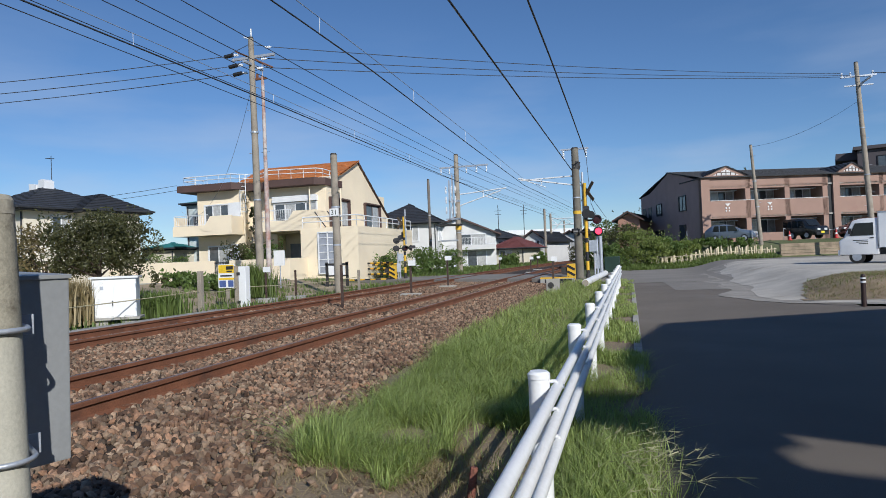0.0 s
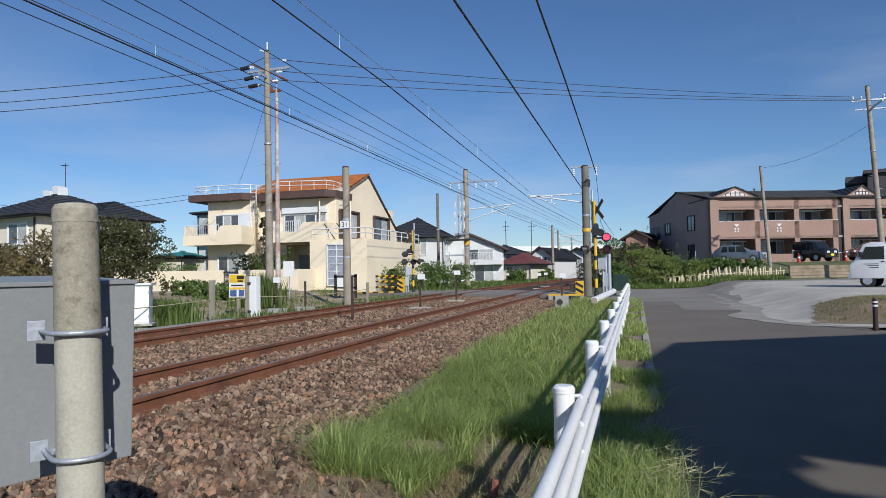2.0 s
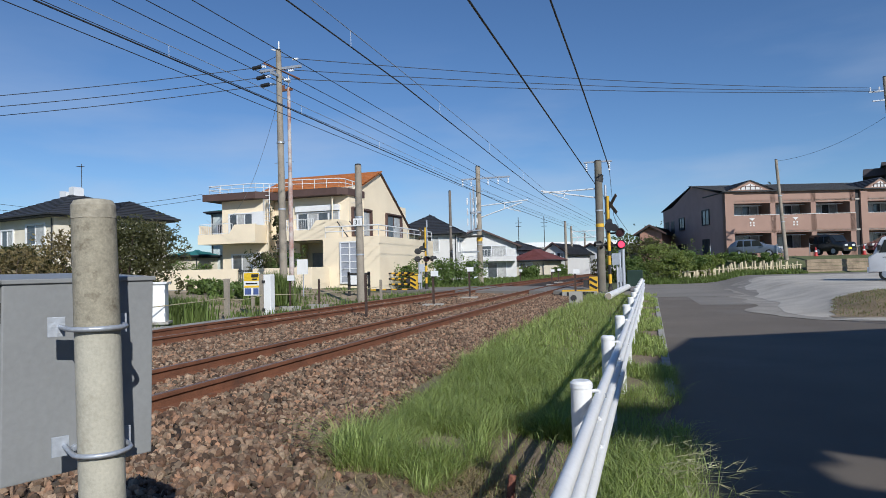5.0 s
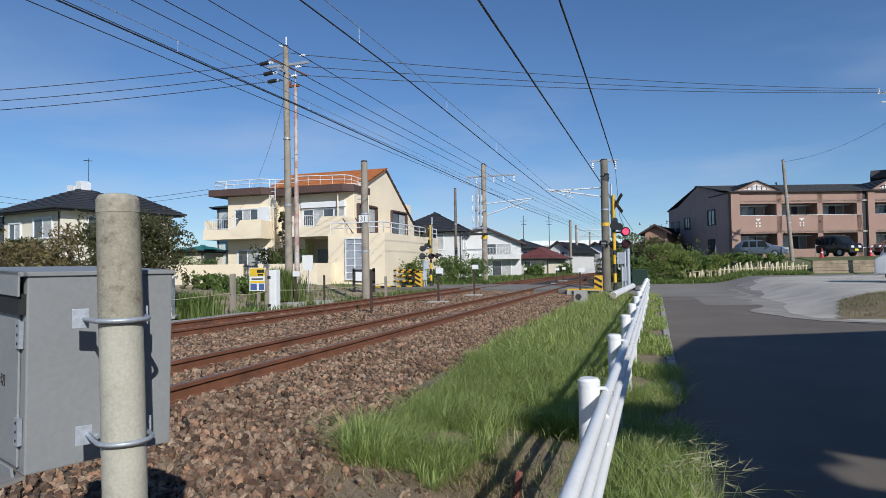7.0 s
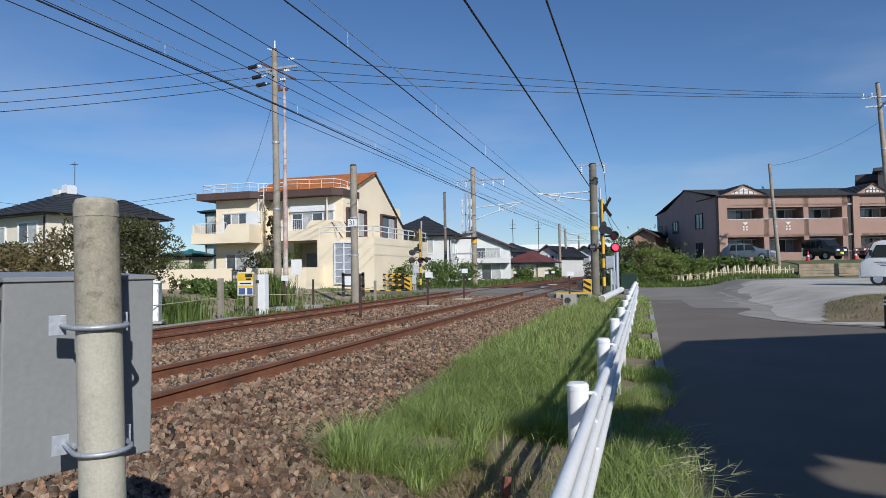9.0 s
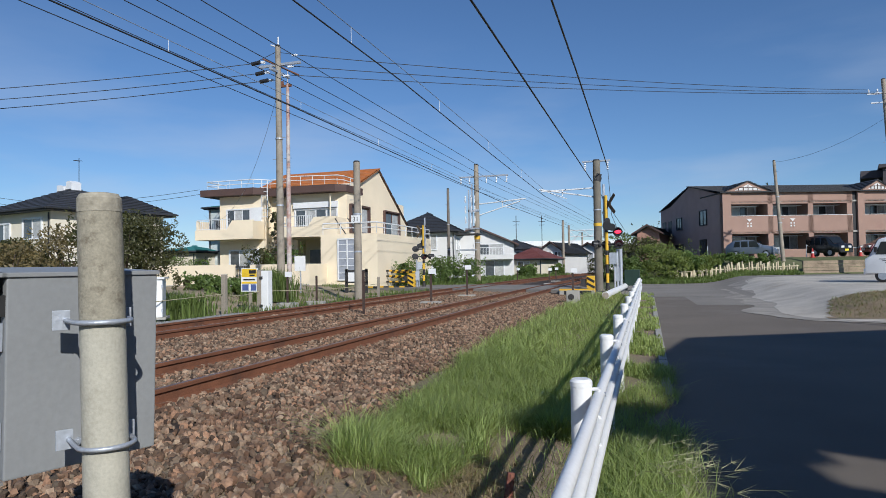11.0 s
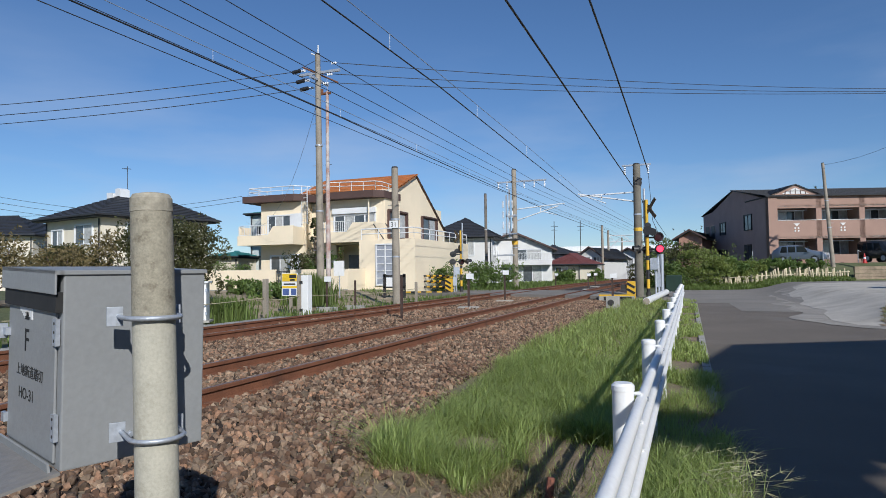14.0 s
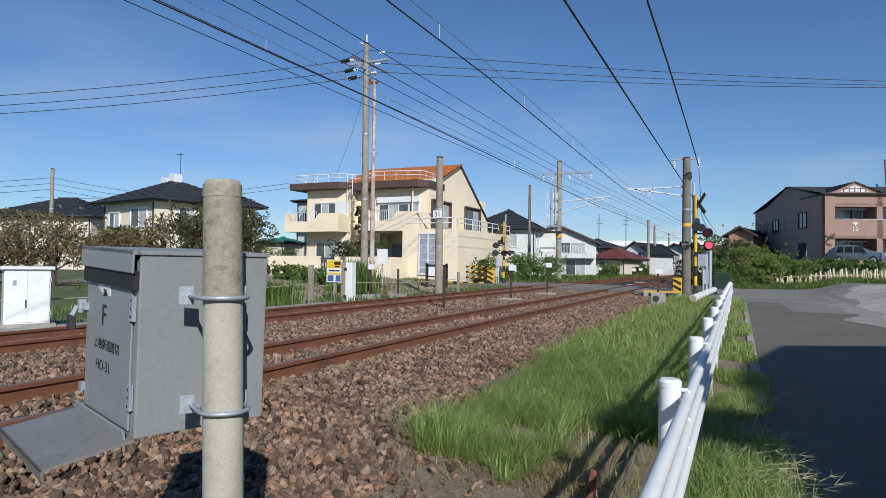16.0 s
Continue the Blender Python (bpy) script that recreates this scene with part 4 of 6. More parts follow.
def gable_house(m, wx, wy, hw, rise, wall_m, roof_m, label, wins=(), over=0.5, balcony=None):
    """A house whose gable end looks along -y; local origin at its near left corner, the ridge along y."""
    h = thing("house", m, label, "house", "houses along the line")
    part("wall", prism([(0, -0.6), (wx, -0.6), (wx, hw), (wx / 2, hw + rise - 0.1), (0, hw)], "y", 0, wy), wall_m, h)
    rf = part("barge_board", prism([(-over, hw - over * rise * 2 / wx - 0.02), (wx / 2, hw + rise), (wx + over, hw - over * rise * 2 / wx - 0.02), (wx + over, hw - over * rise * 2 / wx + 0.14), (wx / 2, hw + rise + 0.16), (-over, hw - over * rise * 2 / wx + 0.14)], "y", -over - 0.03, -over + 0.05), BROWN_F, h)
    k = over * rise * 2 / wx
    tile_rows(h, (-over, -over, hw - k), (-over, wy + over, hw - k), (wx / 2, wy + over, hw + rise), (wx / 2, -over, hw + rise), roof_m, 12, thick=0.1)
    tile_rows(h, (wx + over, wy + over, hw - k), (wx + over, -over, hw - k), (wx / 2, -over, hw + rise), (wx / 2, wy + over, hw + rise), roof_m, 12, thick=0.1)
    for side, a0, a1, z0, z1 in wins:
        if side == "f":
            window(h, a0, a1, 0, z0, z1, 2)
        else:
            window(h, a0, a1, wx, z0, z1, 2, out=1, axis="y")
    if balcony:
        x0, x1, z0 = balcony
        b = part("balcony", B((x0, x1, -1.0, 0, z0 - 0.15, z0), (x0, x1, -1.0, -0.92, z0, z0 + 0.3)), wall_m, h)
        railing(b, [(x0, -0.96, z0 + 0.3), (x1, -0.96, z0 + 0.3)], 0.7, WHITE_ST, bars=0.14, r=0.016)
    return h


cream_house()


def turned(x, y, z, deg):
    return pose(x, y, z, 0, 0, deg)


# house with a hipped slate roof behind the fruit trees
hh = hip_house("house", turned(-36.6, 27.2, 0.4, -11), 6.0, 6.1, 4.5, 1.6, IVORY, SLATE, "ivory two-storey house with dark hipped roof", (("f", 0.8, 2.0, 2.7, 3.8), ("f", 3.4, 5.2, 2.9, 4.0), ("r", 1.5, 2.5, 2.6, 4.1)))
hip_wing(hh, 3.0, 6.9, 2.9, 6.3, 4.46, 1.1, IVORY, SLATE)
part("chimney_hood", prism([(2.0, 5.7), (2.7, 5.7), (2.7, 6.2), (2.4, 6.28), (2.0, 6.3)], "y", 2.6, 3.1), WHITE_ST, hh, "white curved rooftop hood")
part("chimney_hood", prism([(2.75, 5.8), (3.35, 5.7), (3.35, 6.4), (3.1, 6.52), (2.8, 6.48)], "y", 2.7, 3.3), WHITE_ST, hh, "white curved rooftop hood")
part("aerial", rods(((2.95, 3.4, 6.0), (2.95, 3.4, 8.0), 0.02), ((2.5, 3.4, 7.9), (3.25, 3.4, 7.8), 0.014), ((2.7, 3.2, 7.85), (2.7, 3.6, 7.85), 0.012), ((3.0, 3.2, 7.83), (3.0, 3.6, 7.83), 0.012), seg=5), DARK, hh)
hip_house("house", turned(-29.5, 37.5, 0.4, 0), 4.5, 5, 5.4, 0.5, mat("pale_blue_wall", (0.5, 0.55, 0.55), 0.9), TEAL, "narrow pale house with green metal roof", (("f", 0.6, 2.0, 3.4, 4.5),), over=0.3)
hip_house("house", turned(-31.6, 35.5, 0.4, 0), 2.6, 3, 2.3, 0.35, IVORY, TEAL, "small shed with teal sheet roof", over=0.3)
hip_house("house", turned(-60, 33, 0.4, 20), 10, 8, 4.6, 1.9, IVORY, SLATE, "distant house with dark tiled roof", (("f", 2, 4, 2.5, 3.6), ("f", 6, 8, 2.5, 3.6)))
hip_house("house", turned(-46, 36, 0.4, 10), 7, 7, 4.0, 1.6, IVORY, MAROON, "distant house with brown tiled roof")
# houses beyond the crossing
hip_house("house", turned(-23.3, 55.5, 0.2, 8), 6.3, 9, 4.5, 2.0, WHITE_W, SLATE, "white two-storey house with dark hipped roof", (("f", 0.6, 1.6, 3.0, 4.0), ("f", 3.5, 4.6, 2.8, 4.2), ("f", 2.0, 3.0, 0.8, 2.4), ("r", 1, 2.4, 2.8, 4.0), ("r", 4, 6, 2.8, 4.0)))
gable_house(turned(-19.5, 58.8, 0.2, 14), 7.4, 8, 3.35, 1.6, WHITE_W, SLATE, "white gabled house with dark roof and balcony", (("f", 3.6, 6.4, 2.2, 3.3), ("f", 0.8, 2.2, 2.3, 3.2), ("f", 2.6, 3.6, 0.3, 1.6), ("f", 4.6, 6.4, 0.2, 1.7), ("r", 1.0, 2.2, 2.3, 3.2), ("r", 5, 6.2, 2.3, 3.2)), balcony=(3.2, 7.3, 1.95))
hip_house("house", turned(-14.6, 70.0, 0.2, -10), 3.6, 6, 1.9, 1.2, IVORY, MAROON, "low house with maroon tiled roof", (("f", 0.8, 2.2, 0.6, 1.6),))
gable_house(turned(-12.8, 79.0, 0.2, -15), 3.2, 8, 2.9, 1.1, WHITE_W, SLATE, "white house with slate roof near the line", (("f", 0.6, 1.6, 1.8, 2.8), ("f", 2.0, 2.8, 1.8, 2.8)))
hip_house("house", turned(-18.0, 74, 0.2, 0), 5, 7, 3.2, 1.1, WHITE_W, SLATE, "white house with dark blue tiled roof", (("f", 0.8, 2.0, 1.9, 2.8), ("f", 3.2, 4.4, 1.9, 2.8)))
hip_house("house", turned(-26.5, 49.5, 0.3, 0), 6, 5, 4.3, 0.9, IVORY, mat("brown_tile", (0.12, 0.085, 0.07), 0.8, per=0.2), "house with weathered brown tiled roof")
gable_house(turned(-9.6, 92.0, 0.2, -15), 3.6, 9, 3.2, 1.0, WHITE_W, SLATE, "pale house far along the line", (("f", 1, 2.4, 1.8, 2.8),))
# pink house beside the flats
gable_house(turned(-0.9, 66.0, 1.5, -12), 2.1, 6, 3.0, 0.6, mat("salmon_wall", (0.42, 0.24, 0.18), 0.9), mat("green_slate", (0.03, 0.045, 0.045), 0.7, per=0.2), "small salmon-walled house with dark green roof", (("f", 1.2, 1.8, 1.2, 2.0),))


def viaduct():
    v = thing("viaduct", turned(-10, 168, 0.8, 18), "pale concrete viaduct crossing far along the line", "viaduct")
    part("deck", B((-60, 40, -5, 5, 4.3, 5.4)), CONCRETE, v)
    part("noise_barrier", B((-60, 40, -5.1, -4.9, 5.4, 6.6)), WHITE_ST, v, "white noise barrier panels")
    for i in range(8):
        part("pier", B((-56 + 13 * i, -54 + 13 * i, -3, 3, -1, 4.3)), CONCRETE, v)
    st = thing("footbridge_stairs", turned(-5.5, 120, 0.2, -20), "dark steel footbridge with sloping stair", "footbridge")
    part("deck", B((-8, 0, 0, 2.4, 3.5, 4.5)), DARK, st)
    part("stair", prism([(0, 3.4), (7, 0.2), (7, 1.3), (0, 4.5)], "y", 0, 2.4), DARK, st)
    for x in (-7.5, -3, -0.2):
        part("column", B((x, x + 0.4, 0.8, 1.4, 0, 3.5)), DARK, st)


viaduct()


def flats():
    # local x along the front, y to the back; the near corner at the origin
    a = thing("apartment_block", turned(6.25, 59.4, 1.55, 19.5), "two-storey brown tiled apartment block with open balconies", "apartments")
    L, dp, ev = 22.0, 14.2, 5.85
    part("rear_wall", B((0.5, L, 2.0, dp, 0, ev)), PINK_W, a, "brown tiled outer wall")
    side = part("side_wall", prism([(0, 0), (dp, 0), (dp, ev - 0.42), (dp * 0.82, ev - 0.22), (6.6, ev + 1.35), (0.9, ev), (0, ev)], "x", 0.0, 0.5), PINK_LIFT, a, "tiled gable end, its colour lightened against the shade")
    for y0, y1, z0, z1 in ((3.0, 4.4, 3.3, 4.6), (3.2, 4.4, 0.6, 1.9), (8.6, 9.8, 3.2, 4.3), (8.4, 10.2, 0.6, 1.6)):
        window(side, y0, y1, 0.0, z0, z1, 2, BLACK, out=-1, axis="y", curtain=False)
    # Black panels on the unbroken wall paint the shade of the stairwell openings.
    part("stair_opening", B((-0.03, 0.0, 11.2, 12.1, 2.9, 4.2), (-0.03, 0.0, 12.7, 13.6, 2.9, 4.2)), BLACK, side, "black panel standing for a shaded stairwell opening")
    # front
    for z0, z1 in ((0, 0.9), (2.26, 3.8), (4.83, ev)):
        part("front_band", B((0.6, 11.5, 0, 0.25, z0, z1), (12.0, L, 0, 0.25, z0, z1)), PINK_W, a, "brown tiled balcony parapet")
    for z0 in (2.3, 4.95):
        part("balcony_floor", B((0.5, L, 0.0, 2.0, z0, z0 + 0.14)), CONCRETE, a)
    part("parapet_cap", B((0.6, 11.5, -0.03, 0.28, 3.8, 3.84), (12.0, L, -0.03, 0.28, 3.8, 3.84), (0.6, 11.5, -0.03, 0.28, ev - 0.02, ev + 0.03), (12.0, L, -0.03, 0.28, ev - 0.02, ev + 0.03)), WHITE_W, a)
    for x0, x1, dd in ((0.0, 0.75, -0.12), (4.0, 4.45, 0.0), (7.55, 8.0, 0.0), (11.0, 11.45, 0), (11.9, 12.5, -0.12), (16.2, 16.6, 0), (21.4, 22, -0.1)):
        part("pillar", B((x0, x1, dd, 0.4, 0, ev)), PINK_W, a)
        part("partition", B((x0 + 0.15, x0 + 0.3, 0.4, 2.0, 0, ev)), PINK_W, a)
    # A black filling gives the gap its shade by colour.
    part("drain_gap", B((11.5, 11.9, 0.1, 0.3, 0, ev)), BLACK, a)
    for i, x in enumerate((1.1, 4.9, 8.3, 13.0, 17.2)):
        for z0 in (0.1, 2.75):
            window(a, x, x + 2.8, 2.0, z0 + 0.1, z0 + 2.0, 4)
            bars = bmesh.new()
            rod(bars, (x - 0.4, 0.5, z0 + 1.95), (x + 2.4, 0.5, z0 + 1.95), 0.025, seg=6)
            rod(bars, (x - 0.4, 0.8, z0 + 1.95), (x + 2.4, 0.8, z0 + 1.95), 0.025, seg=6)
            part("drying_rail", bars, WHITE_ST, a)
        if i < 2:
            part("emblem", prism([(x + 1.0, 3.55), (x + 1.5, 3.55), (x + 1.25, 3.3)], "y", -0.04, 0), WHITE_W, a, "white triangular tile ornament")
            part("emblem", B(*[(x + 1.05 + 0.28 * k, x + 1.17 + 0.28 * k, -0.03, 0, z, z + 0.14) for k in (0, 1) for z in (2.85, 3.08)]), WHITE_W, a, "white square tile ornament")
    # roof
    tile_rows(a, (-0.3, -0.35, ev + 0.02), (L, -0.35, ev + 0.02), (L, 6.6, ev + 1.38), (-0.3, 6.6, ev + 1.38), SLATE, 14, thick=0.04)
    tile_rows(a, (L, dp + 0.3, ev - 0.42), (-0.1, dp + 0.3, ev - 0.42), (-0.1, 6.6, ev + 1.4), (L, 6.6, ev + 1.4), SLATE, 14, thick=0.03)
    for x in (2.2, 13.6):
        w = 2.1 if x < 5 else 1.5
        g = part("dormer", prism([(x - w, ev + 0.02), (x + w, ev + 0.02), (x, ev + 0.9)], "y", -0.2, 3.2), PINK_W, a, "gabled dormer with white lattice")
        tile_rows(g, (x - w - 0.15, -0.3, ev - 0.02), (x - w - 0.15, 4.2, ev - 0.02), (x, 4.2, ev + 0.98), (x, -0.3, ev + 0.98), SLATE, 6)
        tile_rows(g, (x + w + 0.15, 4.2, ev - 0.02), (x + w + 0.15, -0.3, ev - 0.02), (x, -0.3, ev + 0.98), (x, 4.2, ev + 0.98), SLATE, 6)
        part("lattice_panel", prism([(x - w * 0.55, ev + 0.15), (x + w * 0.55, ev + 0.15), (x, ev + 0.68)], "y", -0.24, -0.2), WHITE_W, g, "white half-timber panel")
        part("lattice", B(*[(x - w * 0.4 + w * 0.2 * k - 0.03, x - w * 0.4 + w * 0.2 * k + 0.03, -0.27, -0.24, ev + 0.15, ev + 0.6 - 0.1 * abs(k - 2) * w / 1.6) for k in range(5)], (x - w * 0.38, x + w * 0.38, -0.265, -0.24, ev + 0.38, ev + 0.43)), BROWN_F, g)


flats()


def dark_block():
    b = thing("apartment_tower", turned(26.6, 86.5, 1.0, -15), "tall dark grey apartment building with balconies", "apartments")
    part("wall", B((0, 22, 0, 14, 0, 11.2)), DARK_W, b)
    part("roof_slab", B((-0.4, 22.4, -0.4, 14.4, 11.2, 11.6)), DARK_W, b)
    for z0 in (2.6, 5.4, 8.2, 10.2):
        part("balcony", B((-2.2, 0, 1.0, 8, z0, z0 + 0.9)), DARK_W, b)
    for i in range(4):
        for z0 in (3.4, 6.2, 9.0):
            window(b, 2 + 5 * i, 3.6 + 5 * i, 0, z0, z0 + 1.3, 2, BLACK)
    part("aerial", rods(((4, 5, 11.6), (4, 5, 13.6), 0.05), ((3.4, 5, 13.2), (4.6, 5, 13.2), 0.03), seg=5), DARK, b)


dark_block()


def shade_house():
    """Unseen house added beside the camera, its roof cut to shape the lane's shade."""
    h = thing("unseen_shade_caster", pose(0, 0, 0), "unseen stand-in house shaped to shade the lane", "house")
    dx, dy = 6.52, -7.84
    # Roof edge follows the wanted ground shade, shifted back towards the sun.
    lane_side = [(-0.42, -0.8), (0.2, 2.5), (0.42, 4.0), (0.35, 4.72), (-0.1, 4.86), (-0.4, 5.0), (-0.85, 4.92), (-1.2, 5.1), (-0.95, 5.7), (-0.5, 6.2), (0.25, 6.4), (0.15, 6.9), (-0.04, 8.2), (0.12, 9.5), (0.73, 12.29)]
    # Notch in the roof that lets a lit spot onto the asphalt.
    gap = [(11.6, 5.0), (2.6, 5.0), (1.75, 4.98), (1.15, 5.2), (1.2, 4.95), (1.02, 4.8), (1.1, 4.38), (1.47, 4.27), (2.5, 4.15), (6.0, 4.3), (6.1, 4.97), (11.6, 4.98)]
    outline = lane_side + [(9.98, 17.29), (11.5, 8.0)] + gap + [(11.9, -0.8)]
    part("roof", prism([(x + dx, y + dy) for x, y in outline], "z", 6.0, 6.1), BROWN_F, h)
    for x, y in ((7.6, 3.4), (16.2, 8.0), (17.8, -8.3), (6.6, -8.3)):
        part("post", B((x - 0.1, x + 0.1, y - 0.1, y + 0.1, -0.2, 6.0)), CONCRETE, h)
    # Both walls are added to hold skylight off the shaded lane.
    part("wall", B((7.8, 8.0, -8.0, 2.6, -0.2, 5.4), (8.0, 16.4, 2.4, 2.6, -0.2, 5.4), (16.4, 16.6, -8, 2.6, -0.2, 5.4)), BROWN_F, h, "unseen brown wall added to hold off skylight")
    part("yard_wall", B((4.3, 4.5, -8.0, 0.1, -0.2, 3.2), (4.3, 4.5, 2.6, 7.8, -0.2, 3.2)), BROWN_F, h, "unseen brown wall added to darken the lane's shade")


shade_house()

# ---- vehicles ----


def wheel(v, x, y, r, w, side):
    k = part("wheel", rods(((x, y - w / 2, r), (x, y + w / 2, r), r), seg=24), TYRE, v, "black tyre")
    part("rim", rods(((x, y + side * (w / 2 - 0.02), r), (x, y + side * (w / 2 + 0.012), r), r * 0.62), seg=18), GALV, k, "silver wheel rim")


def car(m, name, L, H, W, paint, label, van=False):
    """Local x forwards, origin on the ground at the middle."""
    v = thing(name, m, label, "car", "parked vehicles")
    if van:
        side = [(-L / 2, 0.3), (L / 2, 0.3), (L / 2, 0.8), (L / 2 - 0.15, 1.0), (L / 2 - 0.7, H * 0.62), (L / 2 - 1.15, H * 0.97), (L / 2 - 1.5, H), (-L / 2 + 0.2, H), (-L / 2, H * 0.9)]
    else:
        side = [(-L / 2, 0.35), (L / 2 - 0.1, 0.3), (L / 2, 0.6), (L / 2 - 0.25, 0.85), (L / 2 - 1.0, 1.02), (L / 2 - 1.9, H * 0.96), (L / 2 - 2.4, H), (-L / 2 + 0.7, H * 0.98), (-L / 2 + 0.12, H * 0.72), (-L / 2, 0.9)]
    bm = prism(side, "y", -W / 2, W / 2)
    part("body", bm, paint, v, smooth=True, bevel=0.06)
    zb, zt = (H * 0.56, H * 0.9) if van else (H * 0.60, H * 0.92)
    for s in (-1, 1):
        y = s * (W / 2 + 0.002)
        n = 3
        x0, x1 = (-L / 2 + 0.35, L / 2 - 1.15) if van else (-L / 2 + 0.6, L / 2 - 1.55)
        for i in range(n):
            a, b = x0 + (x1 - x0) * i / n + 0.05, x0 + (x1 - x0) * (i + 1) / n - 0.05
            part("side_window", prism([(a, zb), (b + (0.3 if i == n - 1 else 0), zb), (b, zt), (a + (0.15 if i == 0 else 0), zt)], "y", y - 0.01, y + 0.01), CAR_GLASS, v)
        for x in (-L / 2 + 0.85, L / 2 - 0.85):
            wheel(v, x, s * (W / 2 - 0.1), 0.31, 0.2, s)
        part("mirror", B((L / 2 - 1.35, L / 2 - 1.2, s * W / 2, s * (W / 2 + 0.16), zb, zb + 0.14)), paint, v, bevel=0.02)
        part("headlight", B((L / 2 - 0.22, L / 2 + 0.01, s * (W / 2 - 0.35) - 0.15, s * (W / 2 - 0.35) + 0.15, 0.66, 0.82)), LAMP_G, v)
    if van:
        ws = [(L / 2 - 0.69, H * 0.64), (L / 2 - 1.13, H * 0.95)]
    else:
        ws = [(L / 2 - 1.05, 1.05), (L / 2 - 1.86, H * 0.94)]
    (ax, az), (bx_, bz) = ws
    part("windscreen", prism([(ax + 0.03, az), (bx_ + 0.03, bz), (bx_ - 0.02, bz), (ax - 0.02, az)], "y", -W / 2 + 0.12, W / 2 - 0.12), CAR_GLASS, v)
    part("bumper", B((L / 2 - 0.12, L / 2 + 0.03, -W / 2 + 0.08, W / 2 - 0.08, 0.28, 0.5)), BLACK if van else paint, v, bevel=0.03)
    part("number_plate", B((L / 2 + 0.03, L / 2 + 0.045, -0.17, 0.17, 0.42, 0.58)), mat("yellow_plate", (0.75, 0.6, 0.03), 0.5) if van else WHITE, v, "small number plate")


car(turned(8.5, 58.7, 1.72, -22), "car", 4.0, 1.5, 1.65, SILVER, "silver blue family car parked before the flats")
car(turned(13.9, 57.9, 1.72, -55), "kei_van", 3.1, 1.65, 1.42, BLACK_CAR, "black boxy small van parked before the flats", van=True)
car(turned(18.6, 60.2, 1.75, 200), "car", 3.9, 1.55, 1.65, RED_CAR, "dark red car parked before the flats")


def box_truck():
    # local x forwards (towards the lane); stands on the upper road
    v = thing("box_truck", turned(10.2, 29.4, height(10.2, 29.4) + 0.035, 151), "small white box truck parked on the side road", "truck", "parked vehicles")
    W = 1.48
    part("cab", prism([(0.35, 0.35), (1.7, 0.35), (1.7, 0.95), (1.55, 1.05), (1.22, 1.72), (0.95, 1.8), (0.35, 1.8)], "y", -W / 2, W / 2), WHITE_CAR, v, "white truck cab", bevel=0.05, smooth=True)
    part("cargo_box", B((-1.75, 0.32, -W / 2 - 0.02, W / 2 + 0.02, 0.62, 2.02)), WHITE_CAR, v, "white insulated cargo box", bevel=0.02)
    part("trim", B((-1.76, 0.33, -W / 2 - 0.035, W / 2 + 0.035, 1.99, 2.05), (0.3, 0.34, -W / 2 - 0.035, W / 2 + 0.035, 0.6, 2.0), (-1.77, -1.73, -W / 2 - 0.035, W / 2 + 0.035, 0.6, 2.0)), GALV, v)
    part("chassis", B((-1.7, 1.5, -0.5, 0.5, 0.35, 0.6)), BLACK, v)
    for s in (-1, 1):
        part("side_window", prism([(0.5, 1.12), (1.32, 1.12), (1.12, 1.62), (0.5, 1.62)], "y", s * (W / 2 + 0.004) - 0.01, s * (W / 2 + 0.004) + 0.01), CAR_GLASS, v)
        part("door_handle", B((0.5, 0.62, s * W / 2 - 0.015, s * W / 2 + 0.015, 1.0, 1.04)), BLACK, v)
        part("mirror", B((1.25, 1.33, s * W / 2, s * (W / 2 + 0.2), 1.2, 1.42)), BLACK, v)
        part("mudguard", B((-1.2, -0.3, s * W / 2 - 0.05, s * W / 2 + 0.02, 0.5, 0.62)), BLACK, v)
        part("headlight", B((1.66, 1.72, s * 0.52 - 0.14, s * 0.52 + 0.14, 0.72, 0.9)), LAMP_G, v)
        for k in range(3):
            part("lettering", B((0.7, 1.2 - 0.1 * k, s * (W / 2 + 0.003) - 0.004, s * (W / 2 + 0.003) + 0.004, 0.92 - 0.07 * k, 0.945 - 0.07 * k)), INK, v)
        for x in (1.1, -0.85):
            wheel(v, x, s * (W / 2 - 0.1), 0.27, 0.16, s)
        part("box_door", B((-0.5, -0.42, s * (W / 2 + 0.02) - 0.01, s * (W / 2 + 0.02) + 0.012, 1.1, 1.2)), DARK, v)
    part("windscreen", prism([(1.58, 1.06), (1.28, 1.68), (1.24, 1.68), (1.54, 1.06)], "y", -W / 2 + 0.1, W / 2 - 0.1), CAR_GLASS, v)
    part("bumper", B((1.68, 1.76, -W / 2 + 0.03, W / 2 - 0.03, 0.32, 0.55)), WHITE_CAR, v, bevel=0.02)
    part("rear_door", B((-1.79, -1.76, -0.65, 0.65, 0.75, 1.9)), WHITE_CAR, v)


box_truck()

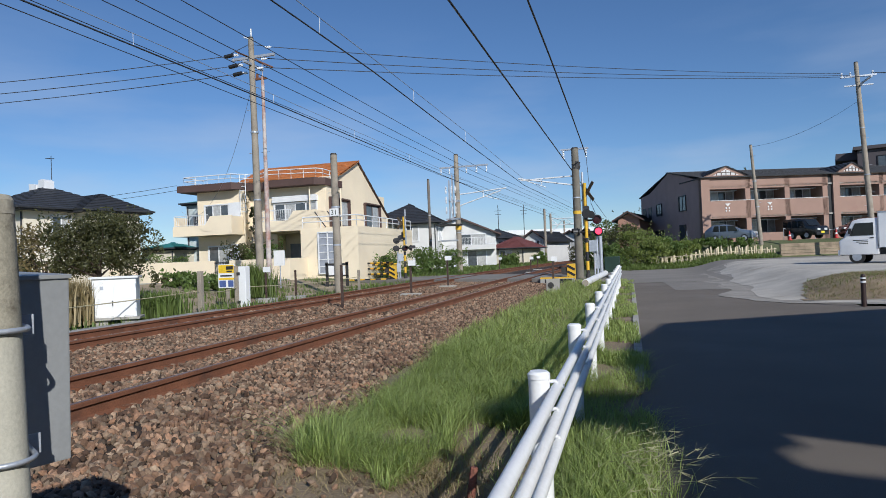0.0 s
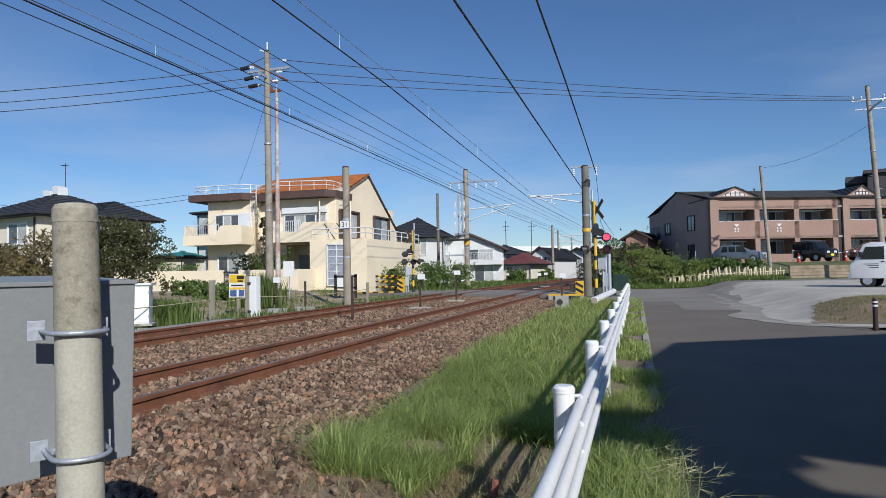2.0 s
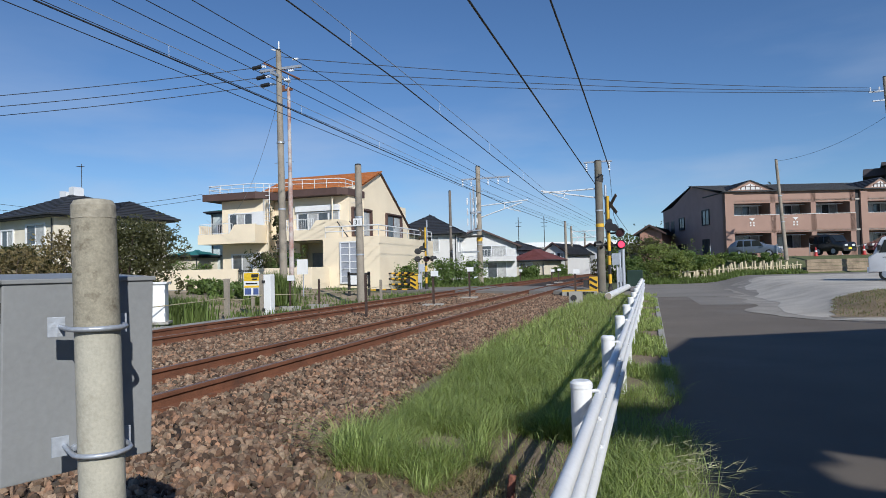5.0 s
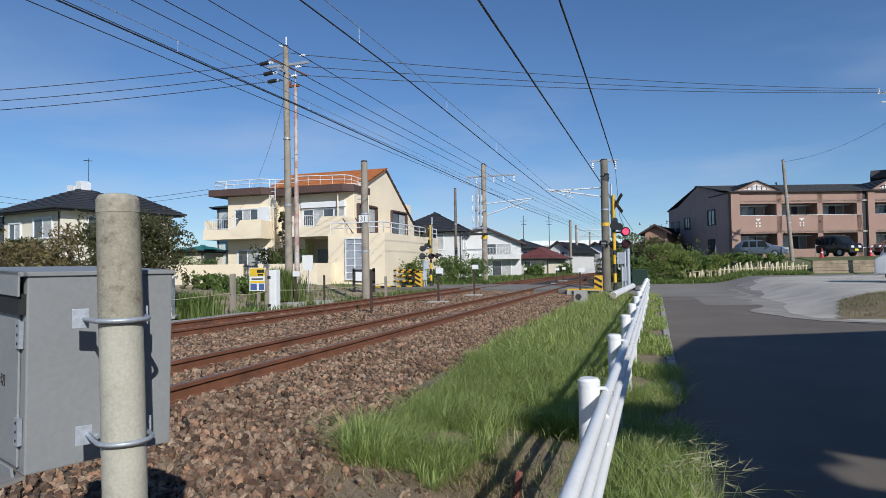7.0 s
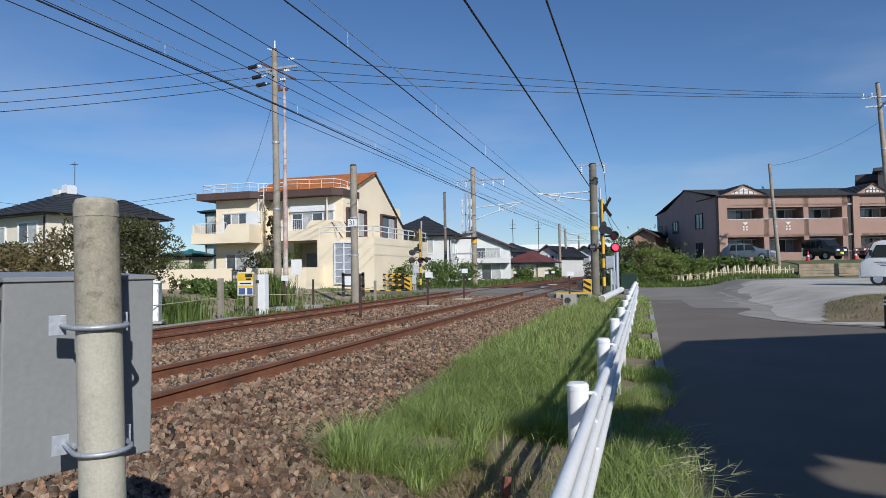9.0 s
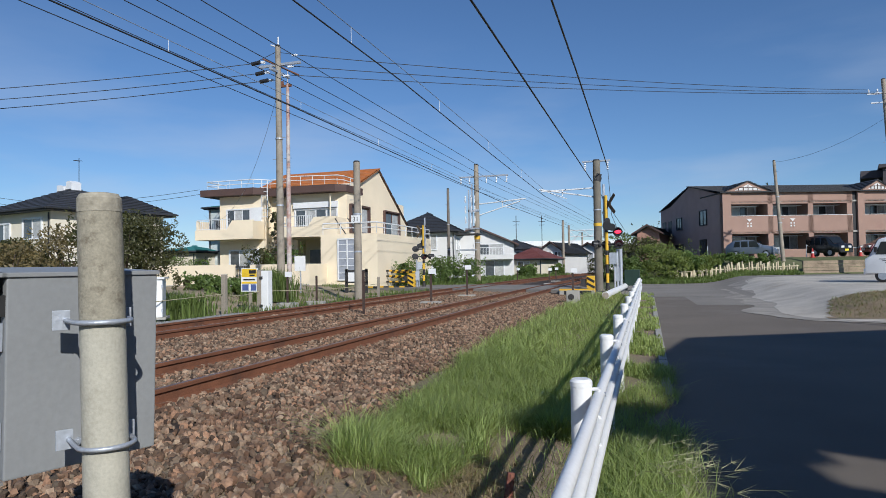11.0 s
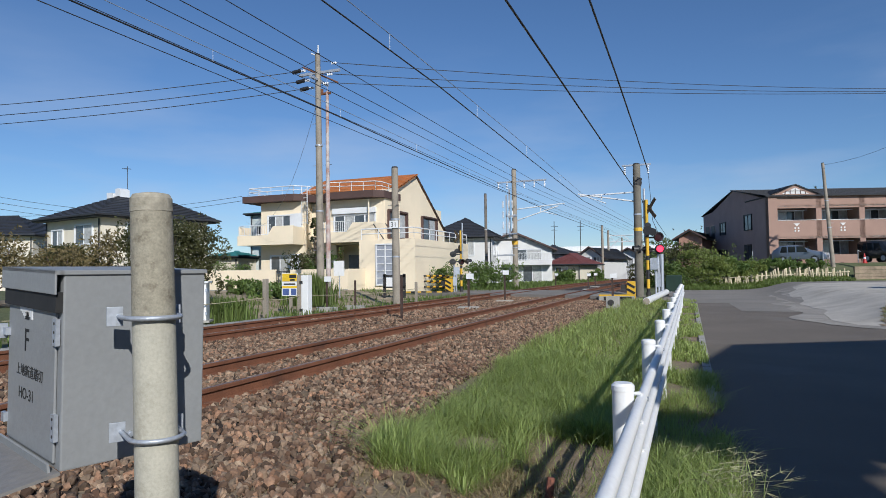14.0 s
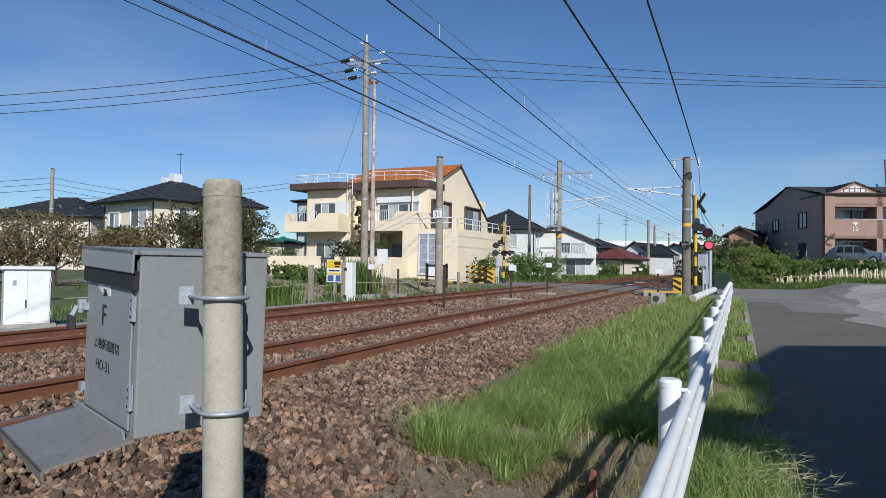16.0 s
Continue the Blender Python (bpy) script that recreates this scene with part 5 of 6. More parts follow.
# ---- poles, wires, crossing ----


def pole(m_pos, h, r0, r1, label, steps=True, bands=True, lean=(0, 0), material=None, group="line-side poles"):
    p = thing("utility_pole", pose(*m_pos), label, "pole", group)
    top = Vector((lean[0], lean[1], h))
    part("shaft", rods(((0, 0, -0.6), top, r0, r1), seg=14), material or POLE_CON, p, smooth=True)
    part("cap", rods((top, top + Vector((0, 0, 0.06)), r1 * 1.05, r1 * 0.8), seg=14), DARK, p)
    if steps:
        for i in range(int(h / 0.9) - 2):
            z0 = 2.0 + 0.9 * i
            s = 1 if i % 2 else -1
            c = top * (z0 / h)
            part("step_bolt", rods(((c.x + s * r1 * 0.8, c.y, z0), (c.x + s * (r0 + 0.14), c.y, z0), 0.012), seg=5), GALV, p)
    if bands:
        for z0 in (h * 0.35, h * 0.62):
            c = top * (z0 / h)
            part("band", rods(((c.x, c.y, z0), (c.x, c.y, z0 + 0.06), r0 * 0.97), seg=14), GALV, p)
    return p


def insulator(parent, p, n=3, r=0.06, step=0.09, axis=(0, 0, 1)):
    bm = bmesh.new()
    d = Vector(axis)
    for i in range(n):
        a = Vector(p) + d * step * i
        rod(bm, a, a + d * step * 0.55, r, r * 0.5, seg=10)
    rod(bm, p, Vector(p) + d * step * n, r * 0.3, seg=6)
    return part("insulator", bm, PORCELAIN, parent, "white porcelain insulator")


# tall distribution pole in the field
BIG = Vector((-14.55, 23.1, 0.4))
bp = pole(BIG, 10.35, 0.17, 0.11, "tall concrete distribution pole with insulators", lean=(-0.02, -0.1))
part("cross_arm", B((-1.0, 1.0, -0.05, 0.05, 9.55, 9.65), (-0.05, 0.05, -0.7, 0.7, 9.2, 9.3)), GALV, bp)
part("cross_arm", rods(((-0.75, -0.1, 9.9), (0.85, 0.1, 9.1), 0.035), seg=6), RUST, bp)
part("lightning_arm", rods(((0, -0.1, 10.3), (-0.35, -0.1, 10.45), 0.03), ((0, -0.1, 10.2), (0, -0.1, 10.75), 0.03), seg=6), WHITE_ST, bp)
LEFT_ENDS, RIGHT_ENDS = [], []
for dz, dx in ((9.75, -0.55), (9.3, -0.35), (8.95, -0.15)):
    insulator(bp, (dx - 0.12, -0.1, dz), 3, axis=(-0.8, 0.1, 0.1))
    part("cable_sleeve", rods(((dx - 0.35, -0.1, dz + 0.02), (dx - 0.72, -0.12, dz - 0.02), 0.085), seg=10), BLACK, bp, "black insulating cover")
    LEFT_ENDS.append(BIG + Vector((dx - 0.7, -0.12, dz)))
    insulator(bp, (-dx + 0.05, 0.0, dz + 0.15 - 0.05 * dx), 3, axis=(0.9, 0.2, 0.05))
    RIGHT_ENDS.append(BIG + Vector((-dx + 0.3, 0.05, dz + 0.18)))
for i, (a, b) in enumerate(zip(LEFT_ENDS, RIGHT_ENDS)):
    wire_curve("jumper_wire", [Vector(a), (a + b) / 2 + Vector((0, 0.1, 0.35 - 0.2 * i)), b], 0.012, WIRE, parent=bp).matrix_parent_inverse = Matrix.Translation(-BIG)


# rusty mast behind it
mast = thing("radio_mast", pose(-17.0, 27.7, 0.4), "slim white and rust-red steel mast", "mast")
part("shaft", rods(((0, 0, 0), (0, 0, 5.5), 0.13, 0.11), ((0, 0, 5.5), (0, 0, 10.3), 0.10, 0.08), ((0, 0, 10.3), (0, 0, 11.0), 0.015), seg=10), RUSTED_POLE, mast, smooth=True)
part("clamp", B((-0.4, 0.2, -0.06, 0.06, 10.15, 10.25), (-0.35, -0.25, -0.05, 0.05, 10.25, 10.45)), RUST, mast)

P2 = Vector((-10.3, 21.6, 0.15))
p2 = pole(P2, 5.2, 0.16, 0.125, "grey concrete line pole carrying a small numbered plate", lean=(0.0, -0.05))
pl = part("number_plate", B((-0.18, 0.18, -0.19, -0.17, 2.92, 3.2)), WHITE, p2, "white plate with black digits")
cu = bpy.data.curves.new("digits", "FONT")
cu.body, cu.size, cu.extrude, cu.align_x = "31", 0.26, 0.002, "CENTER"
dg = new("digits", cu)
bpy.context.view_layer.update()
dme = bpy.data.meshes.new_from_object(dg.evaluated_get(bpy.context.evaluated_depsgraph_get()))
bpy.data.objects.remove(dg)
dme.transform(pose(0, -0.195, 2.97, 90, 0, 0))
dme.materials.clear()
dme.materials.append(INK)
part("digits", dme, INK, pl)

P3 = Vector((-11.0, 41.8, 0.1))
p3 = pole(P3, 8.2, 0.2, 0.155, "weathered concrete catenary pole with feeder wires", lean=(0.02, -0.1))
part("cross_arm", B((-1.2, 2.2, -0.06, 0.06, 7.35, 7.45), (-0.4, -0.3, -0.05, 0.05, 3.6, 6.9), (-1.2, 0.0, -0.3, 0.3, 2.35, 2.45)), GALV, p3)
for dx in (-1.1, -0.5, 0.7, 1.4, 2.1):
    insulator(p3, (dx, 0, 6.95), 4, r=0.07, step=0.1)
part("yellow_band", rods(((0, -0.02, 3.1), (0, -0.02, 3.35), 0.21), seg=16), YELLOW, p3, "yellow marker band")
tx = thing("pole_switchgear", pose(-11.5, 41.6, 5.2), "white porcelain switchgear hung beside the catenary pole", "switchgear")
part("frame", B((-0.06, 0.7, -0.05, 0.05, -0.1, 0.0), (-0.06, 0.02, -0.05, 0.05, -1.3, 1.4), (-0.3, 0.7, -0.05, 0.05, -1.3, -1.2)), GALV, tx)
for dx in (-0.25, 0.15, 0.4):
    for dz in (-0.9, -0.2, 0.5):
        part("bushing", rods(((dx, 0, dz), (dx, 0, dz + 0.5), 0.035), *[((dx, 0, dz + 0.06 * k), (dx, 0, dz + 0.06 * k + 0.03), 0.075, 0.05) for k in range(1, 8)], seg=10), PORCELAIN, tx, "ribbed pale porcelain bushing")
part("platform", B((-0.9, 0.7, -0.5, 0.5, -1.7, -1.6)), DARK, tx)
cant = part("cantilever", rods(((0, 0, 5.5), (3.4, 0, 5.75), 0.04), ((0, 0, 4.7), (3.0, 0, 5.6), 0.04), ((1.8, 0, 5.2), (1.8, 0, 5.6), 0.03), ((2.0, 0, 5.25), (2.9, 0, 5.0), 0.025), seg=6), WHITE_ST, p3, "pale tubular catenary bracket")

P4 = Vector((-2.15, 30.2, 0.1))
p4 = pole(P4, 6.1, 0.2, 0.165, "dark grey concrete catenary pole beside the crossing", lean=(0.0, -0.05), steps=False, material=POLE_OLD)
part("yellow_band", rods(((0, -0.02, 3.05), (0, -0.02, 3.2), 0.195), seg=16), YELLOW, p4, "yellow marker band")
part("cross_arm", B((-0.65, 0.62, -0.05, 0.05, 6.06, 6.13)), GALV, p4)
for dx in (-0.53, 0.5):
    insulator(p4, (dx, 0, 5.68), 4, r=0.065, step=0.1)
part("cantilever", rods(((0, 0, 4.85), (-2.6, 0, 4.8), 0.035), ((0, 0, 4.4), (-2.7, 0, 4.9), 0.035), ((-1.6, 0, 4.55), (-1.6, 0, 4.8), 0.025), ((-1.4, 0, 4.4), (-2.5, 0, 4.85), 0.02), seg=6), WHITE_ST, p4, "pale tubular catenary bracket")
for dz in (5.15, 5.3):
    part("band", rods(((0, -0.03, dz), (0.05, -0.03, dz + 0.2), 0.19), seg=12), DARK, p4)
P7 = Vector((-13.4, 42.9, 0.2))
pole(P7, 6.7, 0.12, 0.09, "slim dark wooden pole with sleeve", material=mat("pole_wood", (0.16, 0.14, 0.12), 0.9))
P5 = Vector((9.75, 53.2, 1.7))
pole(P5, 7.3, 0.16, 0.10, "bare concrete pole at the car park edge", lean=(-0.45, 0))
P6 = Vector((15.6, 48.3, 1.7))
p6 = pole(P6, 11.55, 0.19, 0.13, "concrete distribution pole with cross arms", lean=(-0.55, 0))
part("cross_arm", B((-1.5, 0.6, -0.05, 0.05, 10.6, 10.7), (-0.05, 0.05, -1.0, 1.0, 10.3, 10.4), (-1.3, 0.4, -0.05, 0.05, 10.0, 10.08)), GALV, p6)
for dx in (-1.4, -0.9, 0.4):
    insulator(p6, (dx, 0, 10.7), 3, r=0.07)
pole((-37.5, 24.4, 0.4), 6.3, 0.13, 0.1, "distant concrete pole behind the fruit trees", steps=False)
for q in ((-9.6, 77.0, 0.1), (-10.3, 108, 0.1), (-5.0, 84, 0.1), (-3.6, 112, 0.1)):
    pole((q[0] + 0, q[1], q[2]), 6.6, 0.17, 0.14, "distant catenary pole along the line", steps=False, bands=False)
gan = thing("catenary_gantry", pose(0, 83, 0), "pale steel truss portal over the tracks", "gantry")
part("truss", rods(((-9.6, 0, 5.0), (-5.0, 0, 5.0), 0.06), ((-9.6, 0, 5.8), (-5.0, 0, 5.8), 0.06), *[((-9.6 + 0.92 * i, 0, 5.0 if i % 2 else 5.8), (-9.6 + 0.92 * (i + 1), 0, 5.8 if i % 2 else 5.0), 0.04) for i in range(5)], ((-9.6, 0, 4.0), (-8.6, 0, 5.0), 0.06), seg=6), WHITE_ST, gan)
part("post", rods(((-9.6, 0, 0), (-9.6, 0, 6.5), 0.14), seg=8), POLE_CON, gan)
part("post", rods(((-5.0, 0, 0), (-5.0, 0, 6.5), 0.14), seg=8), POLE_CON, gan)
for i, (x, y) in enumerate(((-17.5, 88), (-14.2, 90))):
    tw = thing("aerial_mast", pose(x, y, 0.2), "thin rooftop aerial mast in the distance", "aerial")
    part("mast", rods(((0, 0, 0), (0, 0, 8.2), 0.05), ((-0.5, 0, 7.4), (0.5, 0, 7.4), 0.03), ((-0.4, 0, 6.9), (0.4, 0, 6.9), 0.03), seg=5), DARK, tw)


def cable(pts, r, sag, label, m=None):
    ob = wire_curve("cable", [Vector(p) for p in pts], r, m or WIRE, sag)
    return tagged(ob, label, "cable", "overhead wires")


# feeders on the road side of the line
cable([(-2.68, -20, 5.85), (-2.68, 30.2, 5.78), (-2.6, 84, 5.6)], 0.022, 0.0, "thick black feeder wire along the line")
cable([(-1.65, -20, 7.1), (-1.65, 12.2, 6.55), (-1.65, 16.7, 6.46), (-1.65, 23.5, 6.2), (-1.65, 30.2, 5.86)], 0.022, 0.0, "thick black feeder wire along the line")
cable([(-1.65, 30.2, 5.86), (-1.5, 30.0, 3.6), (-1.2, 28.6, 2.9)], 0.012, 0.0, "drop cable beside the crossing pole")
# contact and messenger wires
MESSENGER = mat("messenger", (0.25, 0.27, 0.3), 0.6, bump=0)
for x, con, mes, rc in ((-4.70, ((-30, 5.3), (12, 5.2), (20, 4.98), (31.0, 4.75)), ((-30, 5.75), (12, 5.47), (20, 5.33), (31.0, 5.05)), 0.013), (-8.5, ((-30, 5.45), (14, 5.52), (41.8, 5.3)), ((-30, 5.8), (14, 5.74), (41.8, 5.62)), 0.016)):
    cable([(x, y, z) for y, z in con] + [(x + 1.7, 83, 4.9)], rc, 0.0, "black copper contact wire over the rails")
    cable([(x, y, z) for y, z in mes] + [(x + 1.7, 83, 5.3)], 0.007, 0.0, "thin pale messenger wire over the rails", MESSENGER)
    for y in (-4, 1, 5.2, 9.7, 14.5, 19.5, 25):
        za, zb = (float(np.interp(y, [p[0] for p in w], [p[1] for p in w])) for w in (con, mes))
        cable([(x, y, za), (x, y, zb)], 0.004, 0, "short pale dropper between the wires", WHITE_ST)
# cables on the field side
for x, z0, z1, r in ((-12.1, 6.95, 7.0, 0.012), (-11.5, 7.03, 7.0, 0.010), (-10.3, 7.1, 7.05, 0.011), (-9.6, 7.07, 7.0, 0.011), (-8.9, 7.27, 7.0, 0.011)):
    cable([(x, -18, z0), (x, 41.8, z1), (x + 2.6, 83, z1 - 0.6)], r, 0.0, "dark overhead cable along the far side of the line")
# distribution lines
T6 = [P6 + Vector((-0.55 + d, 0, z0)) for d, z0 in ((-0.95, 10.95), (-0.4, 10.75), (0.9, 10.55))]
for i, (a, b) in enumerate(zip(RIGHT_ENDS, T6)):
    cable([a, b], 0.016, 0.3, "distribution wire crossing above the tracks")
for i, a in enumerate(LEFT_ENDS):
    cable([a, (-42, 9 + 1.5 * i, 7.35 + 0.05 * i)], 0.016, 0.55, "distribution wire over the gardens")
    cable([P6 + Vector((0.3, 0, 10.8)), (38, 44 + 2 * i, 11)], 0.014, 0.6, "distribution wire beside the flats")
cable([BIG + Vector((-0.1, -0.1, 8.2)), (-22.5, 31, 5.2), (-27, 33.9, 4.9)], 0.008, 0.6, "thin service wire with white sleeves", mat("service_wire", (0.35, 0.36, 0.38), 0.7, bump=0))
cable([(-27.4, 34, 6.6), (-45, 28, 5.6)], 0.014, 0.4, "service cable between houses")
cable([(-27.4, 34, 6.3), (-45, 28, 5.3)], 0.014, 0.4, "service cable between houses")
cable([P5 + Vector((-0.4, 0, 7.2)), P6 + Vector((-0.5, 0, 9.0))], 0.010, 0.5, "thin service wire to the pole")
for i in range(3):
    cable([(-37.5, 24.4, 6.2 - 0.35 * i), (-62, 20, 6.6 - 0.35 * i)], 0.014, 0.4, "cable behind the fruit trees")
    cable([(-37.5, 24.4, 6.2 - 0.35 * i), (-30.0, 33, 5.4 - 0.3 * i)], 0.012, 0.3, "cable behind the fruit trees")

# ---- level crossing ----
MOVES = []


def in_crossing(x, y):
    near = 26.2 + (-x - 1.5) * 0.38
    return -13.5 < x < -1.0 and near < y < near + 6.0


def crossing_deck():
    d = thing("crossing_deck", pose(0, 0, 0), "worn asphalt and timber deck across the tracks", "level crossing")
    spans = [(-3.95, -1.0), (-5.08, -4.29), (-7.78, -5.42), (-8.91, -8.12), (-13.5, -9.25)]
    for a, b in spans:
        n = lambda x: 26.2 + (-x - 1.5) * 0.38
        za, zb = (0.33, 0.33)
        bm = bmesh.new()
        f = [(a, n(a), 0.335), (b, n(b), 0.335 if b < -3 else 0.06), (b, n(b) + 6, 0.335 if b < -3 else 0.06), (a, n(a) + 6, 0.335)]
        lo = [bm.verts.new((x, y, 0.0)) for x, y, z in f]
        hi = [bm.verts.new(p) for p in f]
        bm.faces.new(hi)
        for i in range(4):
            bm.faces.new((lo[i], lo[(i + 1) % 4], hi[(i + 1) % 4], hi[i]))
        bmesh.ops.recalc_face_normals(bm, faces=bm.faces)
        part("deck_panel", bm, ASPHALT_OLD, d)


crossing_deck()


def striped(parent, name, p, q, r, n, label=""):
    """A pole in yellow and black bands."""
    p, q = Vector(p), Vector(q)
    for i in range(n):
        a, b = p.lerp(q, i / n), p.lerp(q, (i + 1) / n)
        part(name, rods((a, b, r), seg=14), BLACK if i % 2 else YELLOW, parent, smooth=True)


def lamp(parent, x, z, facing, blink=None, y=0.0):
    """A round crossing lamp with hood, facing (dx, dy); blink: its times of light."""
    f = Vector((facing[0], facing[1], 0)).normalized()
    c = Vector((x, y, z))
    bm = rods((c - f * 0.06, c + f * 0.03, 0.15, 0.17), seg=20)
    rod(bm, c + f * 0.03, c + f * 0.035, 0.205, seg=24)
    h = part("lamp_housing", bm, BLACK, parent, "round black lamp backboard", smooth=True)
    hood = bmesh.new()
    rs = []
    s = Vector((-f.y, f.x, 0))
    for i in range(13):
        a = math.pi * (-0.08 + 1.16 * i / 12)
        d = s * math.cos(a) * 0.165 + Vector((0, 0, 1)) * math.sin(a) * 0.165
        rs.append((hood.verts.new(c + d + f * 0.03), hood.verts.new(c + d + f * 0.26), hood.verts.new(c + d * 0.95 + f * 0.26), hood.verts.new(c + d * 0.95 + f * 0.03)))
    for u, v in zip(rs, rs[1:]):
        for k in range(4):
            hood.faces.new((u[k], v[k], v[(k + 1) % 4], u[(k + 1) % 4]))
    part("hood", hood, BLACK, h)
    drum = new("lens")
    bm = bmesh.new()
    rod(bm, (0, 0, 0.004), (0, 0, 0.012), 0.14, 0.12, seg=24)
    me = bpy.data.meshes.new("lens")
    bm.to_mesh(me)
    bm.free()
    me.materials.append(RED_GLOW if blink else LENS)
    bpy.data.objects.remove(drum)
    base = Matrix.Translation(c + f * 0.17) @ f.to_track_quat("Z", "Y").to_matrix().to_4x4()
    if not blink:
        ob = part("lens", me, LENS, h, "dark red lamp lens")
        ob.matrix_local = Matrix.Translation(c + f * 0.045) @ f.to_track_quat("Z", "Y").to_matrix().to_4x4()
        return
    ob = part("lens", me, RED_GLOW, h, "red lens turning to flash")
    bm = bmesh.new()
    rod(bm, (0, 0, -0.012), (0, 0, 0.003), 0.142, 0.142, seg=24)
    part("lens_back", bm, LENS, ob, "dark back of the lens")
    rows = [(0.0, base @ Matrix.Rotation(0 if blink[0] else math.pi, 4, "X"))]
    lit = blink[0]
    ang = 0 if lit else math.pi
    for t in blink[1]:
        rows.append((t - 2 / 30, base @ Matrix.Rotation(ang, 4, "X")))
        rows.append((t - 1 / 30, base @ Matrix.Rotation(ang + radians(60), 4, "X")))
        rows.append((t, base @ Matrix.Rotation(ang + radians(120), 4, "X")))
        ang += math.pi
        rows.append((t + 1 / 30, base @ Matrix.Rotation(ang, 4, "X")))
    rows.append((16.0, base @ Matrix.Rotation(ang, 4, "X")))
    MOVES.append((ob, rows))


FLIPS = [round(0.585 + 0.615 * i, 3) for i in range(26)]


def crossing_signal(m, label, mirror, lit):
    s = thing("crossing_signal", m, label, "crossing signal", "crossing signals")
    for i in range(20):
        part("mast_band", rods(((0, 0, 0.35 + 0.2 * i), (0, 0, 0.55 + 0.2 * i), 0.072), seg=14), BLACK if i in (0, 3, 4, 7, 12) else YELLOW, s, smooth=True)
    part("mast_foot", rods(((0, 0, -0.1), (0, 0, 0.4), 0.12, 0.1), ((0, 0, 0.0), (0, 0, 0.06), 0.22), seg=14), DARK, s)
    part("mast_tip", rods(((-0.09, 0.1, 2.5), (-0.09, 0.1, 4.85), 0.05), seg=8), GALV, s)
    for k, a in enumerate((45, -45)):
        bm = bmesh.new()
        for i in range(4):
            bmesh.ops.create_cube(bm, size=1, matrix=Matrix.Translation((0.12, -0.12 - 0.02 * k, 3.95)) @ Matrix.Rotation(radians(-48), 4, "Z") @ Matrix.Rotation(radians(a), 4, "Y") @ Matrix.Translation((-0.42 + 0.28 * i, 0, 0)) @ Matrix.Diagonal((0.275, 0.02, 0.16, 1)))
        part("cross_board", bm, mat("faded_board", (0.12, 0.085, 0.05), 0.7), s, "faded brown and black cross board")
    part("bell", rods(((0.05, -0.1, 3.0), (0.05, -0.3, 3.0), 0.17, 0.2), ((0.24, -0.08, 2.95), (0.24, -0.2, 2.95), 0.16), ((0.05, 0, 3.2), (0.05, -0.15, 3.25), 0.12), seg=16), BLACK, s, "black warning bell and speaker")
    for x, z in ((0.47, 2.72), (0.5, 2.22), (-0.35, 2.22)):
        part("arm", rods(((0, 0, z), (x, 0, z), 0.04), seg=8), BLACK, s)
    lamp(s, 0.47, 2.74, (0.12, -1), (False, FLIPS) if lit else None, -0.05)
    lamp(s, 0.50, 2.22, (0.12, -1), (True, FLIPS) if lit else None, -0.05)
    lamp(s, -0.35, 2.22, (-1, -0.4), None)
    lamp(s, 0.0, 2.2, (-0.5, 1), None, 0.2)
    part("junction_box", B((0.1, 0.4, -0.1, 0.15, 1.35, 1.85), (0.28, 0.5, 0.1, 0.3, 0.6, 1.2)), GALV, s)
    part("conduit", rods(((0.3, 0.1, 0), (0.3, 0.1, 1.4), 0.04), ((0.42, 0.15, 0), (0.42, 0.15, 2.0), 0.05), seg=8), GALV, s)
    return s


crossing_signal(pose(-1.66, 28.4, 0.03), "yellow and black crossing signal with flashing red lamps", False, True)
crossing_signal(pose(-11.45, 32.1, 0.2, 0, 0, 200) @ Matrix.Diagonal((0.9, 0.9, 0.79, 1)), "yellow and black crossing signal seen from behind", True, False)


def barrier_machine(m, w, label):
    b = thing("barrier_machine", m, label, "barrier", "crossing barriers")
    part("cabinet", B((-0.17, 0.17, -0.15, 0.15, 0.0, 0.85)), YELLOW, b, "yellow drive cabinet", bevel=0.02)
    for i in range(3):
        bm = bmesh.new()
        bmesh.ops.create_cube(bm, size=1, matrix=Matrix.Translation((0, -0.155, 0.2 + 0.24 * i)) @ Matrix.Rotation(radians(30), 4, "Y") @ Matrix.Diagonal((0.36, 0.008, 0.1, 1)))
        part("stripe", bm, BLACK, b)
    part("counterweight", B((-0.42, -0.17, -0.08, 0.08, 0.5, 0.72)), DARK, b)


barrier_machine(pose(-2.3, 27.6, 0.05), 0, "yellow and black crossing barrier machine")
barrier_machine(pose(-11.9, 31.4, 0.2), 0, "yellow and black crossing barrier machine far side")


def hazard_fence(x0, x1, y, z0, h):
    f = thing("hazard_fence", pose(x0, y, z0), "yellow and black striped guard rail at the crossing", "guard rail", "hazard rails")
    w = x1 - x0
    for x in (0.0, w):
        striped(f, "post_band", (x, 0, 0), (x, 0, h), 0.05, 8)
    for z in (0.35 * h, 0.68 * h, h):
        striped(f, "rail_band", (0, 0, z), (w, 0, z), 0.05, 9)


hazard_fence(-14.3, -12.6, 33.2, 0.25, 0.95)
hazard_fence(-14.3, -12.6, 33.9, 0.25, 0.85)
kb = thing("kerb_block", pose(-13.0, 31.0, 0.15), "low kerb painted in yellow and black", "kerb")
for i in range(8):
    part("kerb_piece", B((-1.2 + 0.3 * i, -0.9 + 0.3 * i, -0.1, 0.1, 0, 0.25)), BLACK if i % 2 else YELLOW, kb)
kb = thing("kerb_block", pose(-3.0, 26.7, 0.1), "low yellow concrete block beside the crossing", "kerb")
part("block", B((-0.5, 0.9, -0.2, 0.2, 0, 0.22)), CONCRETE, kb, bevel=0.02)
